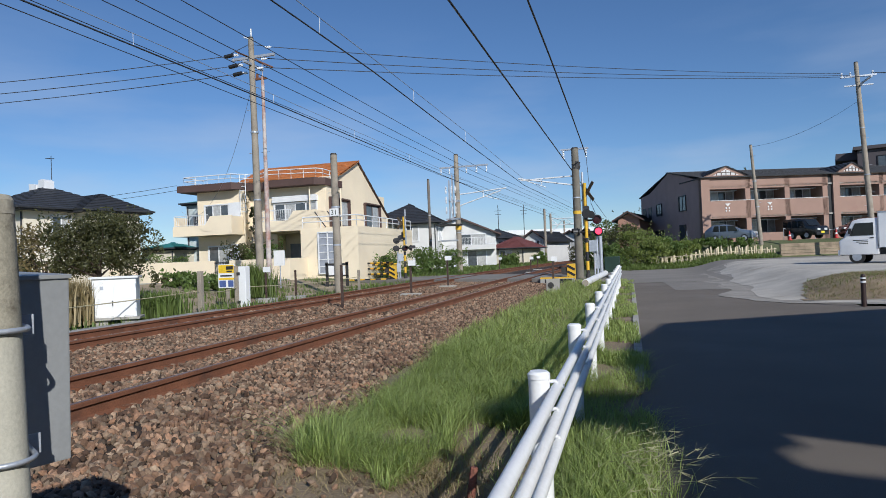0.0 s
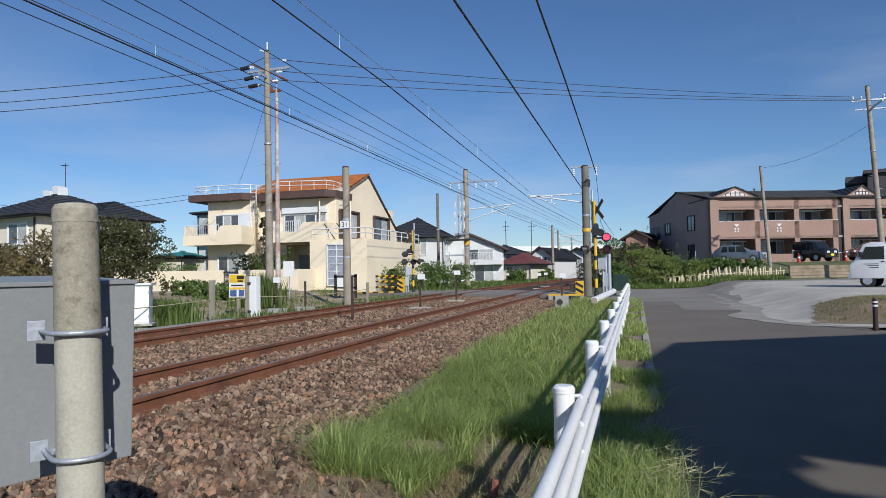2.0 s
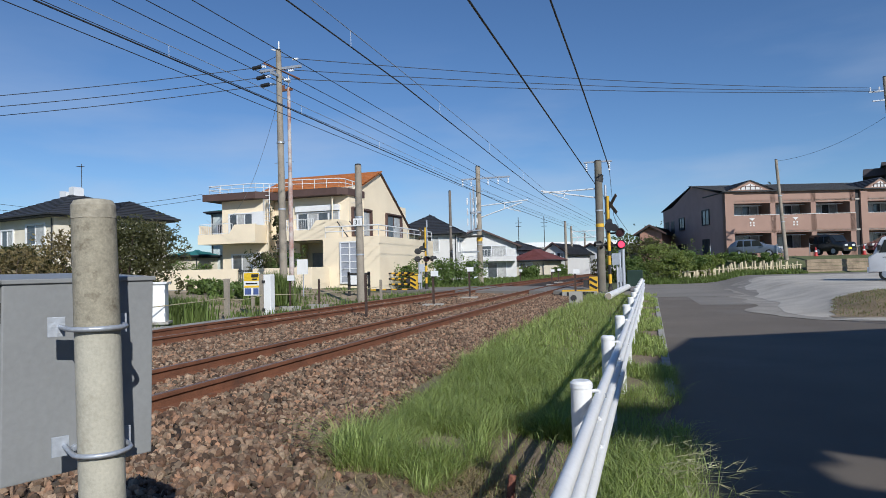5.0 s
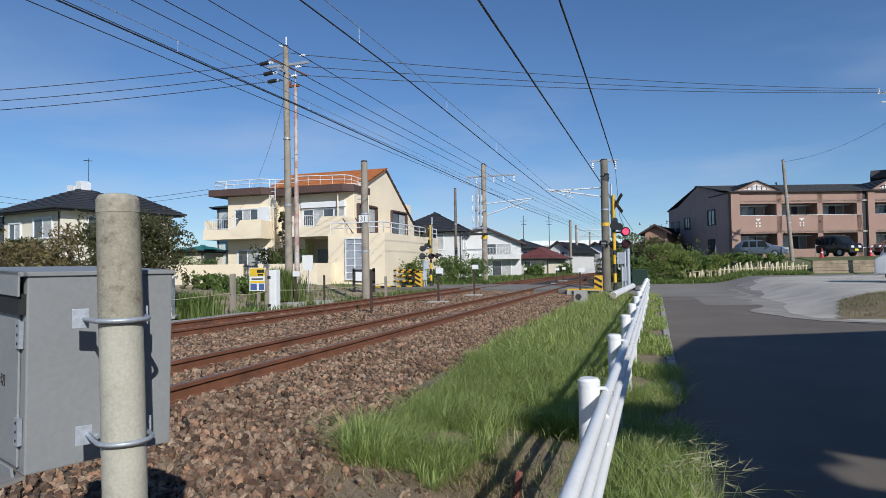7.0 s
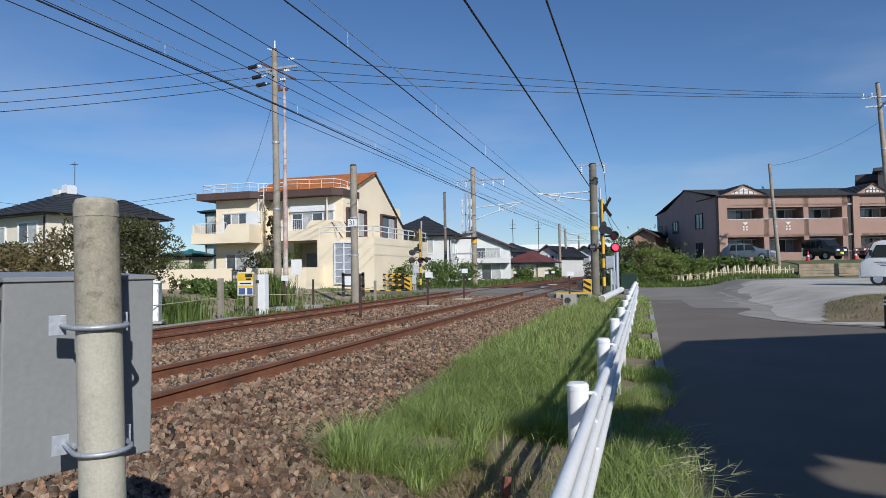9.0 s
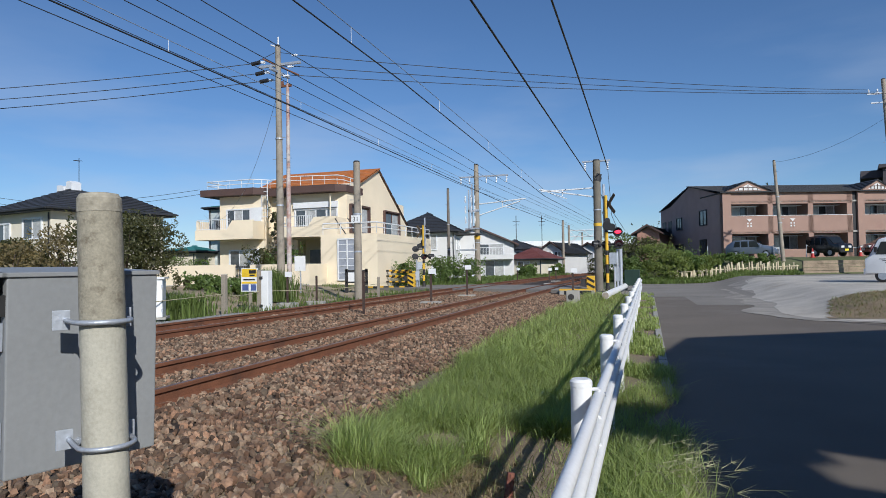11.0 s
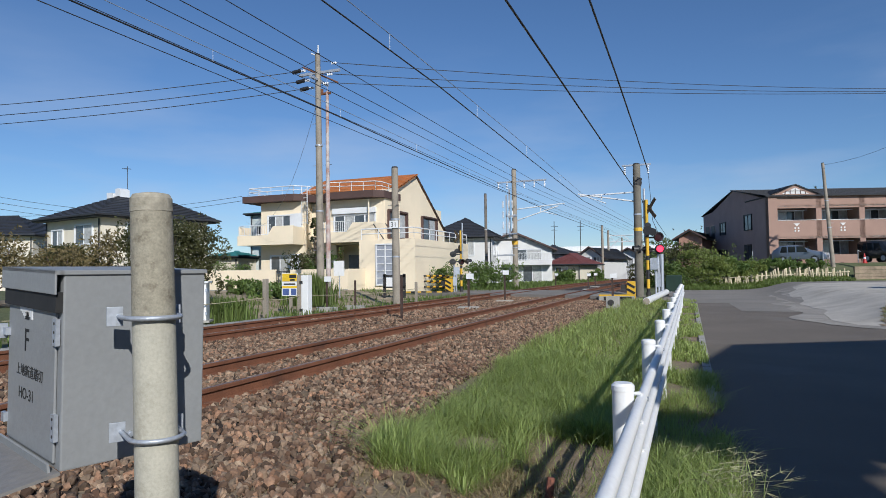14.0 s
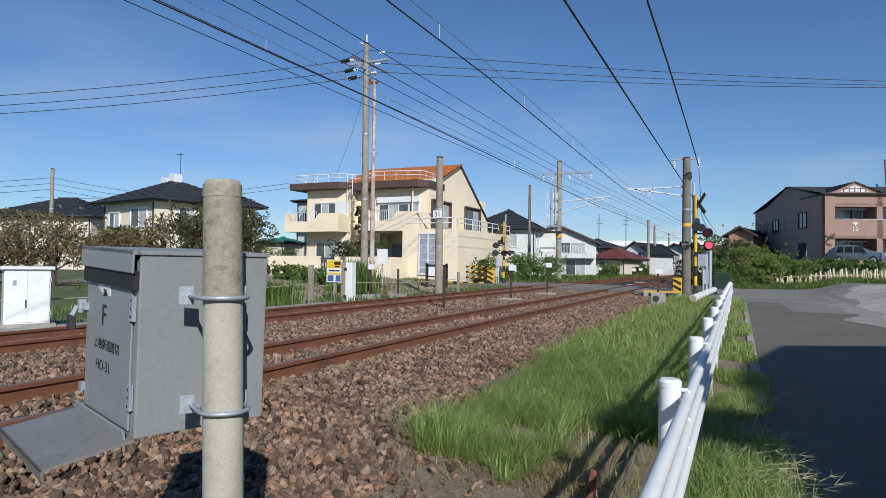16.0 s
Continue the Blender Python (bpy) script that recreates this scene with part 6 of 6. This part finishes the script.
part("painted_top", B((-0.5, 0.9, -0.2, 0.2, 0.22, 0.28)), YELLOW, kb, "yellow painted top edge")
# Thin black panel on the solid block, coloured as the opening's inner shade.
part("opening", B((-0.3, 0.8, -0.21, -0.2, 0.05, 0.2)), BLACK, kb)
cb = thing("concrete_block", pose(-2.3, 20.8, 0.1), "weathered concrete block with a round hole", "block")
part("block", B((-0.2, 0.2, -0.2, 0.2, 0, 0.45)), CONCRETE, cb, bevel=0.02)
# Dark disc on the face; its colour stands for shade within the hole.
part("hole", rods(((-0.05, -0.215, 0.25), (-0.05, -0.2, 0.25), 0.1), seg=16), DARK, cb)
pp = thing("white_pipe", pose(0, 0, 0), "thick white steel pipe rail beside the fence", "pipe")
part("pipe", rods(((-1.4, 22.6, 0.3), (-0.95, 33, 0.34), 0.125), seg=20), WHITE, pp, smooth=True)
part("pipe_end", rods(((-1.401, 22.575, 0.3), (-1.4, 22.6, 0.3), 0.11), seg=20), POLE_CON, pp)
for y, x in ((24, -1.34), (28, -1.17), (32, -1.0)):
    part("support", B((x - 0.06, x + 0.06, y - 0.06, y + 0.06, -0.1, 0.24)), CONCRETE, pp)
sn = thing("signal_cabinet", pose(-0.75, 31.5, 0.0), "dark green control cabinet beside the crossing", "cabinet")
part("cabinet", B((-0.3, 0.4, -0.3, 0.3, 0.35, 1.1)), mat("dark_green", (0.01, 0.03, 0.02), 0.5), sn, bevel=0.02)
part("post", rods(((-0.45, -0.4, 0), (-0.45, -0.4, 2.1), 0.09), seg=10), GALV, sn)


def line_sign(x, y, z, h, block, label, plate=True, rust=True):
    s = thing("marker_post", pose(x, y, z), label, "marker post", "marker posts")
    part("post", B((-0.038, 0.038, -0.03, -0.018, 0, h), (-0.006, 0.006, -0.018, 0.03, 0, h)), mat("old_iron", (0.06, 0.038, 0.03), 0.85, vary=0.4, scale=8, bump=0.3), s)
    if block:
        part("footing", B((-0.34, 0.3, -0.16, 0.16, -0.05, 0.1)), CONCRETE, s, bevel=0.02)
    if plate:
        part("plate", B((-0.06, 0.18, -0.08, -0.03, h - 0.02, h + 0.15)), WHITE, s, "small white box")


line_sign(-6.6, 19.2, 0.18, 1.0, True, "dark iron post with white box in a concrete footing")
line_sign(-6.7, 23.8, 0.18, 1.1, True, "dark iron post in a concrete footing between the tracks")
line_sign(-6.95, 14.9, 0.1, 1.2, False, "rusty rail stake between the tracks", plate=False)
line_sign(-2.75, 24.8, 0.1, 1.0, False, "dark iron post with white marker near the crossing")
line_sign(-11.1, 18.0, 0.2, 0.95, True, "dark iron post with white box beside the garden")
line_sign(-10.6, 19.0, 0.2, 0.95, True, "dark iron post in a concrete footing beside the track", plate=False)
line_sign(-5.9, 40, 0.15, 0.9, True, "dark iron post with white box beyond the crossing")
line_sign(-6.3, 46, 0.15, 0.9, True, "dark iron post beyond the crossing")
line_sign(-9.5, 48, 0.15, 0.9, True, "dark iron post with white box beyond the crossing")
for x, y, h, w in ((-10.75, 14.3, 1.15, 0.06), (-11.0, 16.3, 1.25, 0.065), (-10.2, 23.2, 0.9, 0.045)):
    p = thing("fence_post", pose(x, y, 0.12), "square weathered concrete fence post", "post", "boundary posts")
    part("shaft", B((-w, w, -w, w, -0.2, h)), POLE_CON, p, bevel=0.01)
pb = thing("white_cabinet", pose(-10.82, 16.35, 0.15), "narrow white plastic cabinet beside a fence post", "cabinet")
part("body", B((-0.1, 0.14, -0.12, 0.12, 0.0, 1.2)), WHITE, pb, bevel=0.02)
for z in (0.12, 0.95):
    part("latch", B((-0.14, -0.04, -0.14, -0.12, z, z + 0.08)), DARK, pb)
sb = thing("notice_board", pose(-11.36, 16.3, 0.31), "small poster board in yellow, white and blue", "sign")
part("board", B((-0.28, 0.28, -0.02, 0.02, 0.42, 1.12)), WHITE, sb, "white poster with printed bars")
part("poster_panel", B((-0.26, 0.26, -0.026, -0.02, 0.86, 1.1)), mat("poster_yellow", (0.75, 0.5, 0.02), 0.6), sb)
part("poster_panel", B((-0.26, 0.26, -0.026, -0.02, 0.66, 0.72)), mat("poster_yellow", (0.75, 0.5, 0.02), 0.6), sb)
part("poster_panel", B((-0.24, -0.02, -0.026, -0.02, 0.45, 0.64), (0.06, 0.24, -0.026, -0.02, 0.45, 0.64)), mat("poster_blue", (0.08, 0.12, 0.3), 0.6), sb)
part("lettering", B((0.0, 0.24, -0.03, -0.026, 0.96, 1.06), (0.02, 0.2, -0.03, -0.026, 0.88, 0.93), (-0.2, 0.2, -0.03, -0.026, 0.76, 0.8)), INK, sb)
part("leg", B((-0.05, 0.05, 0.02, 0.06, -0.2, 1.0)), POLE_CON, sb)
mb = thing("mail_box", pose(-14.2, 24.0, 0.3), "white sign plate on a thin post", "sign")
part("plate", B((-0.25, 0.25, -0.03, 0.03, 1.0, 1.65)), WHITE, mb)
part("post", rods(((0, 0.05, 0), (0, 0.05, 1.6), 0.025), seg=8), GALV, mb)
st = thing("bench_frame", pose(-12.6, 26.3, 0.25), "dark timber frame with a white panel", "frame")
part("frame", B((-0.6, -0.5, -0.05, 0.05, 0, 1.1), (0.4, 0.5, -0.05, 0.05, 0, 1.1), (-0.6, 0.5, -0.05, 0.05, 0.95, 1.05), (-0.6, 0.5, -0.05, 0.05, 0.45, 0.52)), DARK, st)
part("panel", B((-0.45, 0.35, -0.02, 0.02, 0.52, 0.92)), WHITE, st)


def relay_cabinet(m, w, d, h, label):
    c = thing("relay_cabinet", m, label, "cabinet", "white cabinets")
    part("body", B((0, w, 0, d, 0.12, h)), WHITE, c, bevel=0.01)
    part("roof", B((-0.05, w + 0.05, -0.05, d + 0.05, h, h + 0.045)), WHITE_ST, c, "thin overhanging cabinet roof")
    part("plinth", B((-0.08, w + 0.08, -0.08, d + 0.08, 0.07, 0.12), (0.03, 0.3, 0, d, -0.1, 0.07), (w - 0.3, w - 0.03, 0, d, -0.1, 0.07)), CONCRETE, c)
    dr = part("door", B((w * 0.5, w - 0.02, -0.012, 0, 0.15, h - 0.03)), WHITE, c)
    dl = part("door", B((0.02, w * 0.49, -0.012, 0, 0.15, h - 0.03)), WHITE, c)
    part("handle", B((w * 0.45, w * 0.475, -0.03, -0.012, 0.38, 0.5)), DARK, dl)
    part("plate", B((w * 0.18, w * 0.26, -0.016, -0.012, h - 0.25, h - 0.17)), GALV, dl)
    for z0 in (0.25, h - 0.2):
        part("hinge", B((w - 0.02, w + 0.01, -0.02, 0.0, z0, z0 + 0.07)), GALV, dr)


relay_cabinet(turned(-11.42, 11.45, 0.2, 33), 0.9, 0.5, 1.0, "white steel relay cabinet on a concrete plinth")
relay_cabinet(turned(-10.3, 5.95, 0.2, 62), 0.62, 0.7, 0.98, "white steel relay cabinet beside the far track")
ct = thing("cable_trough", pose(-10.0, 10.5, 0.15), "low grey concrete cable trough lids", "trough")
for i in range(14):
    part("lid", B((-0.2, 0.2, -5 + 0.62 * i, -4.42 + 0.62 * i, 0, 0.12)), CONCRETE, ct)
rope = cable([(-10.2, 3, 0.75), (-10.75, 14.2, 0.75), (-11, 16.3, 0.75), (-10.2, 23.2, 0.75)], 0.012, 0.08, "sagging yellow-grey rope along the boundary", mat("rope", (0.4, 0.36, 0.22), 0.9))

# ---- right-hand side: fence, bank, bollards ----


def slat_fence():
    f = thing("picket_fence", pose(0, 0, 0), "uneven pale wooden stakes along the bank", "fence")
    rnd = random.Random(4)
    me = []
    for k in range(4):
        bm = B((-0.06, 0.06, -0.02, 0.02, -0.4, 0.72 + 0.07 * k))
        m2 = bpy.data.meshes.new("stake")
        bm.to_mesh(m2)
        bm.free()
        m2.materials.append(WOOD)
        me.append(m2)
    pts = [(1.6, 46.6), (4.6, 48.0), (10.1, 50.0)]
    for a, b in zip(pts, pts[1:]):
        L = math.dist(a, b)
        n = int(L / 0.16)
        for i in range(n):
            s = i / n
            x, y = a[0] + (b[0] - a[0]) * s, a[1] + (b[1] - a[1]) * s
            o = new("stake", me[i % 4])
            o.parent = f
            o.location = (x, y, height(x, y) + (-0.15 if x > 4.6 else -0.25))
            o.rotation_euler = (radians(rnd.uniform(-4, 4)), radians(rnd.uniform(-11, 11)), radians(45 + rnd.uniform(-9, 9)))
            if rnd.random() < 0.12:
                o.location.z -= 0.25
    part("rail", rods(*[((a[0], a[1], height(*a) + 0.45), (b[0], b[1], height(*b) + 0.45), 0.03) for a, b in zip(pts, pts[1:])], seg=6), WOOD, f)
    w = thing("retaining_wall", pose(0, 0, 0), "low retaining wall of stacked concrete planks", "wall")
    a, b = Vector((10.4, 50.2, 0)), Vector((19.5, 54.2, 0))
    d = (b - a).normalized()
    nrm = Vector((-d.y, d.x, 0))
    base = height(12, 50.9) - 0.2
    for k in range(4):
        bm = bmesh.new()
        L = (b - a).length
        bmesh.ops.create_cube(bm, size=1, matrix=Matrix(((d.x, nrm.x, 0, (a.x + b.x) / 2), (d.y, nrm.y, 0, (a.y + b.y) / 2), (0, 0, 1, base + 0.14 + 0.24 * k), (0, 0, 0, 1))) @ Matrix.Diagonal((L, 0.12 + 0.02 * (k % 2), 0.22, 1)))
        part("plank", bm, TIMBER, w)
    rl = thing("chain_rail", pose(0, 0, 0), "thin posts with a white chain along the car park", "railing")
    for i in range(6):
        x, y = 4.6 + 2.6 * i, 54.8 + 1.2 * i
        part("post", rods(((x, y, height(x, y)), (x, y, height(x, y) + 1.0), 0.03), seg=6), GALV, rl)
        if i > 2:
            x1, y1 = x + 2.6, y + 1.2
            wire_curve("chain", [(x, y, height(x, y) + 0.95), (x1, y1, height(x1, y1) + 0.95)], 0.02, WHITE_ST, 0.25, parent=rl)


slat_fence()


def bollard(x, y):
    b = thing("bollard", pose(x, y, height(x, y)), "dark brown roadside bollard with pale bands", "bollard", "bollards")
    part("shaft", rods(((0, 0, -0.1), (0, 0, 0.66), 0.05, 0.045), ((0, 0, 0.66), (0, 0, 0.70), 0.045, 0.025), seg=14), mat("bollard_brown", (0.03, 0.014, 0.012), 0.6), b, smooth=True)
    part("band", rods(((0, 0, 0.52), (0, 0, 0.56), 0.0505), ((0, 0, 0.6), (0, 0, 0.63), 0.0505), seg=14), WHITE_ST, b, "pale reflective band")


bollard(4.76, 15.25)
rb = thing("red_post", pose(6.3, 15.6, 0), "red traffic post beside the gravel", "bollard", "bollards")
part("shaft", rods(((0, 0, -0.1), (0, 0, 0.75), 0.06, 0.045), seg=14), RED, rb, smooth=True)
for x, y in ((12.2, 55.5), (16.0, 57.6)):
    c = thing("traffic_cone", pose(x, y, height(x, y)), "red and white traffic cone", "cone", "cones")
    part("cone", rods(((0, 0, 0), (0, 0, 0.7), 0.14, 0.03), ((0, 0, -0.03), (0, 0, 0.02), 0.2), seg=14), RED, c)
    part("band", rods(((0, 0, 0.3), (0, 0, 0.42), 0.1, 0.085), seg=14), WHITE, c)
rs = thing("rusty_stake", pose(-0.78, 3.5, 0.03), "short rust-red iron stake in the grass", "stake")
part("stake", rods(((0, 0, -0.1), (0.03, 0.05, 0.19), 0.026, 0.022), seg=8), mat("red_rust", (0.2, 0.075, 0.05), 0.95, vary=0.5, scale=24, bump=0.5, dirt=(0.1, 0.05, 0.035, 0.5)), rs, smooth=True)
ec = thing("kerb_strip", pose(0, 0, 0), "broken concrete edging along the lane", "kerb")
for i in range(16):
    part("edging", B((0.13, 0.24, 7.0 + 1.25 * i, 8.2 + 1.25 * i, -0.05, 0.03)), CONCRETE, ec)

# ---- plants ----


def leaves(bm_v, bm_f, rs, c, r, n, size):
    """Adds n leaf quads in a lumpy ellipsoid."""
    for _ in range(n):
        d = rs.randn(3)
        d /= np.linalg.norm(d)
        k = rs.uniform(0.45, 1.0) ** 0.5
        p = np.array(c) + d * np.array(r) * k
        a = rs.randn(3)
        a /= np.linalg.norm(a)
        b = np.cross(a, rs.randn(3))
        b /= np.linalg.norm(b) + 1e-6
        s = size * rs.uniform(0.6, 1.3)
        i = len(bm_v)
        bm_v += [tuple(p - a * s), tuple(p + b * s * 0.38), tuple(p + a * s), tuple(p - b * s * 0.38)]
        bm_f.append((i, i + 1, i + 2, i + 3))


def plant(name, m, size, seed, leaf_m, label, category, clumps=26, per=110, leaf=0.07, trunk=True, group="", shape=(1, 1, 1)):
    """A tree or shrub: trunk and limbs, and a crown of many small leaves in clumps."""
    rnd = random.Random(seed)
    rs = np.random.RandomState(seed)
    t = thing(name, m, label, category, group)
    w, h = size
    base = h * (0.3 if trunk else 0.05)
    V, Fc = [], []
    tips = []
    for i in range(clumps):
        a, k = rnd.uniform(0, math.tau), rnd.uniform(0.1, 1) ** 0.6
        z = base + (h - base) * rnd.uniform(0.08, 0.92)
        taper = math.sin(math.pi * (0.18 + 0.75 * (z - base) / (h - base)))
        c = (math.cos(a) * w / 2 * k * taper * shape[0], math.sin(a) * w / 2 * k * taper * shape[1], z)
        tips.append(c)
        q = rnd.uniform(0.13, 0.24) * min(w, h)
        leaves(V, Fc, rs, c, (q * 1.1, q * 1.1, q * 0.8), int(per * rnd.uniform(0.5, 1.3)), leaf)
    for i in range(clumps * 5):
        a = rnd.uniform(0, math.tau)
        z = base + (h * 1.05 - base) * rnd.random()
        c = (math.cos(a) * w * 0.53 * shape[0], math.sin(a) * w * 0.53 * shape[1], z)
        if rnd.random() < 0.35:
            leaves(V, Fc, rs, c, (0.1, 0.1, 0.2), 6, leaf)
    part("crown", obj("crown", V, Fc, leaf_m), leaf_m, t)
    if trunk:
        part("trunk", rods(((0, 0, -0.2), (0.05, 0, base * 0.7), 0.05 * h ** 0.5 + 0.03, 0.07), ((0.05, 0, base * 0.7), (0.0, 0.1, h * 0.55), 0.07, 0.035), seg=8), BARK, t, smooth=True)
        for c in tips[:10]:
            part("limb", rods(((0.04, 0.02, base * rnd.uniform(0.5, 1.0)), c, 0.035, 0.01), seg=5), BARK, t)
    return t


for i, (x, y, w, h, lm) in enumerate(((-15.9, 16.1, 2.9, 2.65, LEAF_D), (-18.4, 16.4, 2.6, 2.3, LEAF_B), (-17.4, 13.4, 2.6, 1.8, LEAF_B), (-19.4, 12.7, 2.6, 2.2, LEAF_B), (-21.8, 12.4, 3.0, 1.9, LEAF_B), (-20.0, 15.5, 2.8, 1.9, LEAF_D), (-23.4, 14.5, 3.2, 2.5, LEAF_B))):
    plant("fruit_tree", pose(x, y, height(x, y)), (w, h), 20 + i, lm, "dark bushy fruit tree behind the track" if lm is LEAF_D else "brownish fruit tree with drying leaves", "tree", 54 if lm is LEAF_D else 26, 270 if lm is LEAF_D else 95, 0.062 if lm is LEAF_D else 0.07, group="fruit trees")
for i, (x, y, w, h, lm) in enumerate(((-15.2, 20.6, 1.6, 0.55, LEAF), (-16.8, 22.2, 1.7, 0.55, LEAF), (-14.6, 22.4, 1.2, 0.55, LEAF_D), (-18.6, 23.5, 1.8, 0.65, LEAF), (-20.4, 25.0, 1.8, 0.6, LEAF_D), (-17.2, 25.2, 1.4, 0.6, LEAF), (-13.4, 14.2, 1.0, 0.7, LEAF_Y))):
    plant("vegetable_plant", pose(x, y, height(x, y)), (w, h), 40 + i, lm, "broad-leaved garden plants in a bed", "shrub", 16, 90, 0.11, trunk=False, group="garden plants")
for i, (x, y, w, h) in enumerate(((-21.0, 31.0, 1.6, 2.2), (-19.0, 31.3, 1.1, 2.3), (-21.4, 33.3, 0.7, 4.7), (-26.5, 31.5, 3.0, 2.0), (-28.5, 31, 2.2, 1.8), (-20.2, 30.8, 1.4, 1.9))):
    plant("garden_shrub", pose(x, y, 0.4), (w, h), 50 + i, LEAF if i % 2 else LEAF_D, "leafy shrub in the house garden", "shrub", 18, 90, 0.08, trunk=h > 2)
for i, (x, y, w, h) in enumerate(((-13.2, 35.0, 2.6, 1.7), (-11.8, 36.5, 2.8, 1.8), (-10.9, 38.0, 2.6, 1.6), (-14.8, 34.6, 1.4, 1.6), (-12.5, 38.6, 2.4, 1.4))):
    plant("hedge_bush", pose(x, y, 0.2), (w, h), 60 + i, LEAF, "green hedge bush beside the crossing", "shrub", 22, 110, 0.08, trunk=False, group="crossing hedge")
for i, (x, y, w, h, lm) in enumerate(((-1.3, 45.3, 3.0, 1.7, LEAF), (0.7, 46.4, 4.2, 2.6, LEAF_Y), (-0.2, 48.5, 3.6, 2.3, LEAF_D), (2.4, 48.4, 3.2, 1.6, LEAF), (-2.6, 46.5, 2.8, 1.8, LEAF_D), (3.6, 49.4, 2.6, 1.0, LEAF_Y), (5.6, 50.6, 2.6, 0.8, LEAF), (7.8, 51.6, 2.6, 0.7, LEAF), (3.4, 48.2, 1.8, 0.7, LEAF_Y))):
    plant("wild_bush", pose(x, y, height(x, y)), (w, h), 70 + i, lm, "dense wild bush on the roadside bank", "bush", 34, 150, 0.085, trunk=False, group="roadside bushes")
for i, (x, y, w, h) in enumerate(((-2.4, 74, 5, 4.0), (1, 78, 5, 4.5), (-10.6, 58, 1.6, 1.2), (-12.0, 66, 1.6, 1.3), (-9.8, 72, 1.6, 1.3), (-2.6, 120, 6, 4))):
    plant("distant_tree", pose(x, y, height(x, y)), (w, h), 80 + i, LEAF_D if i % 2 else LEAF, "distant green tree beside the line", "tree", 22, 90, 0.14, trunk=False, group="distant trees")
plant("conifer", turned(14, 92, 1.6, 0), (2.6, 9.5), 95, LEAF_D, "dark treetop rising behind the flats", "tree", 30, 110, 0.16)


def scrub():
    """Weeds and reeds on the far side and on the bank."""
    blades("reed_clump", 1400, lambda r: (-12.9 + 0.33 * r.randn(), 19.7 + 0.3 * r.randn(), 0.25, 1), 0.7, 1.35, WEED, 31, wid=0.02, lean=0.35, label="tall green reed clump by the pole", category="reeds")
    blades("reed_bed", 1100, lambda r: (-11.3 + 0.3 * r.randn(), 13.2 + 0.3 * r.randn(), 0.2, 1), 0.3, 0.75, WEED, 32, wid=0.018, lean=0.4, label="tall green weeds beside the white cabinet", category="weeds")
    blades("dry_reeds", 2600, lambda r: (-12.0 + 0.26 * r.randn(), 11.2 + 0.3 * r.randn(), 0.2, 1), 0.6, 1.2, DRY, 33, wid=0.016, lean=0.4, label="straw-coloured dry reeds beside the cabinet", category="reeds")
    blades("field_weeds", 9000, lambda r: ((lambda x, y: (x, y, height(x, y), 0.6 + r.uniform(0, 0.6)) if noise.noise((x * 0.5, y * 0.9, 3)) > 0.12 or x > -10.9 else None)(r.uniform(-17, -10.1), r.uniform(6, 30))), 0.08, 0.3, WEED, 34, wid=0.014, lean=0.6, label="low weeds between track and gardens", category="weeds")
    blades("far_verge", 15000, lambda r: ((lambda y: (bend(y) + r.uniform(-16, -10.2), y, 0.15, 1))(r.uniform(34, 75))), 0.15, 0.45, WEED, 35, wid=0.03, lean=0.6, label="green grass beyond the crossing", category="grass")
    blades("bank_grass", 20000, lambda r: ((lambda x, y: (x, y, height(x, y), 1) if in_bank(x, y) else None)(r.uniform(4.2, 12), r.uniform(16.8, 22.3))), 0.04, 0.12, DRY, 36, wid=0.006, lean=2.4, label="dry grass on the bank below the side road")
    blades("bank_weeds", 6000, lambda r: ((lambda x, y: (x, y, height(x, y), 1) if in_bank(x, y) else None)(r.uniform(4.2, 12), r.uniform(16.8, 22.3))), 0.04, 0.15, WEED, 37, wid=0.007, lean=1.8, label="green weeds on the bank below the side road", category="weeds")
    blades("fence_weeds", 9000, lambda r: ((lambda s, n: (-0.5 + 10.5 * s, far_kerb(-0.5 + 10.5 * s) + n, height(-0.5 + 10.5 * s, far_kerb(-0.5 + 10.5 * s) + n), 1))(r.uniform(0, 1), r.uniform(0.1, 2.6))), 0.12, 0.32, WEED, 38, wid=0.02, lean=0.6, label="tall grass along the stake fence")


scrub()

# ---- small repeated pieces ----
verge_grass()
stones(BED)


def motions():
    """What moves."""
    for ob, rows in MOVES:
        walk(ob, rows)


motions()
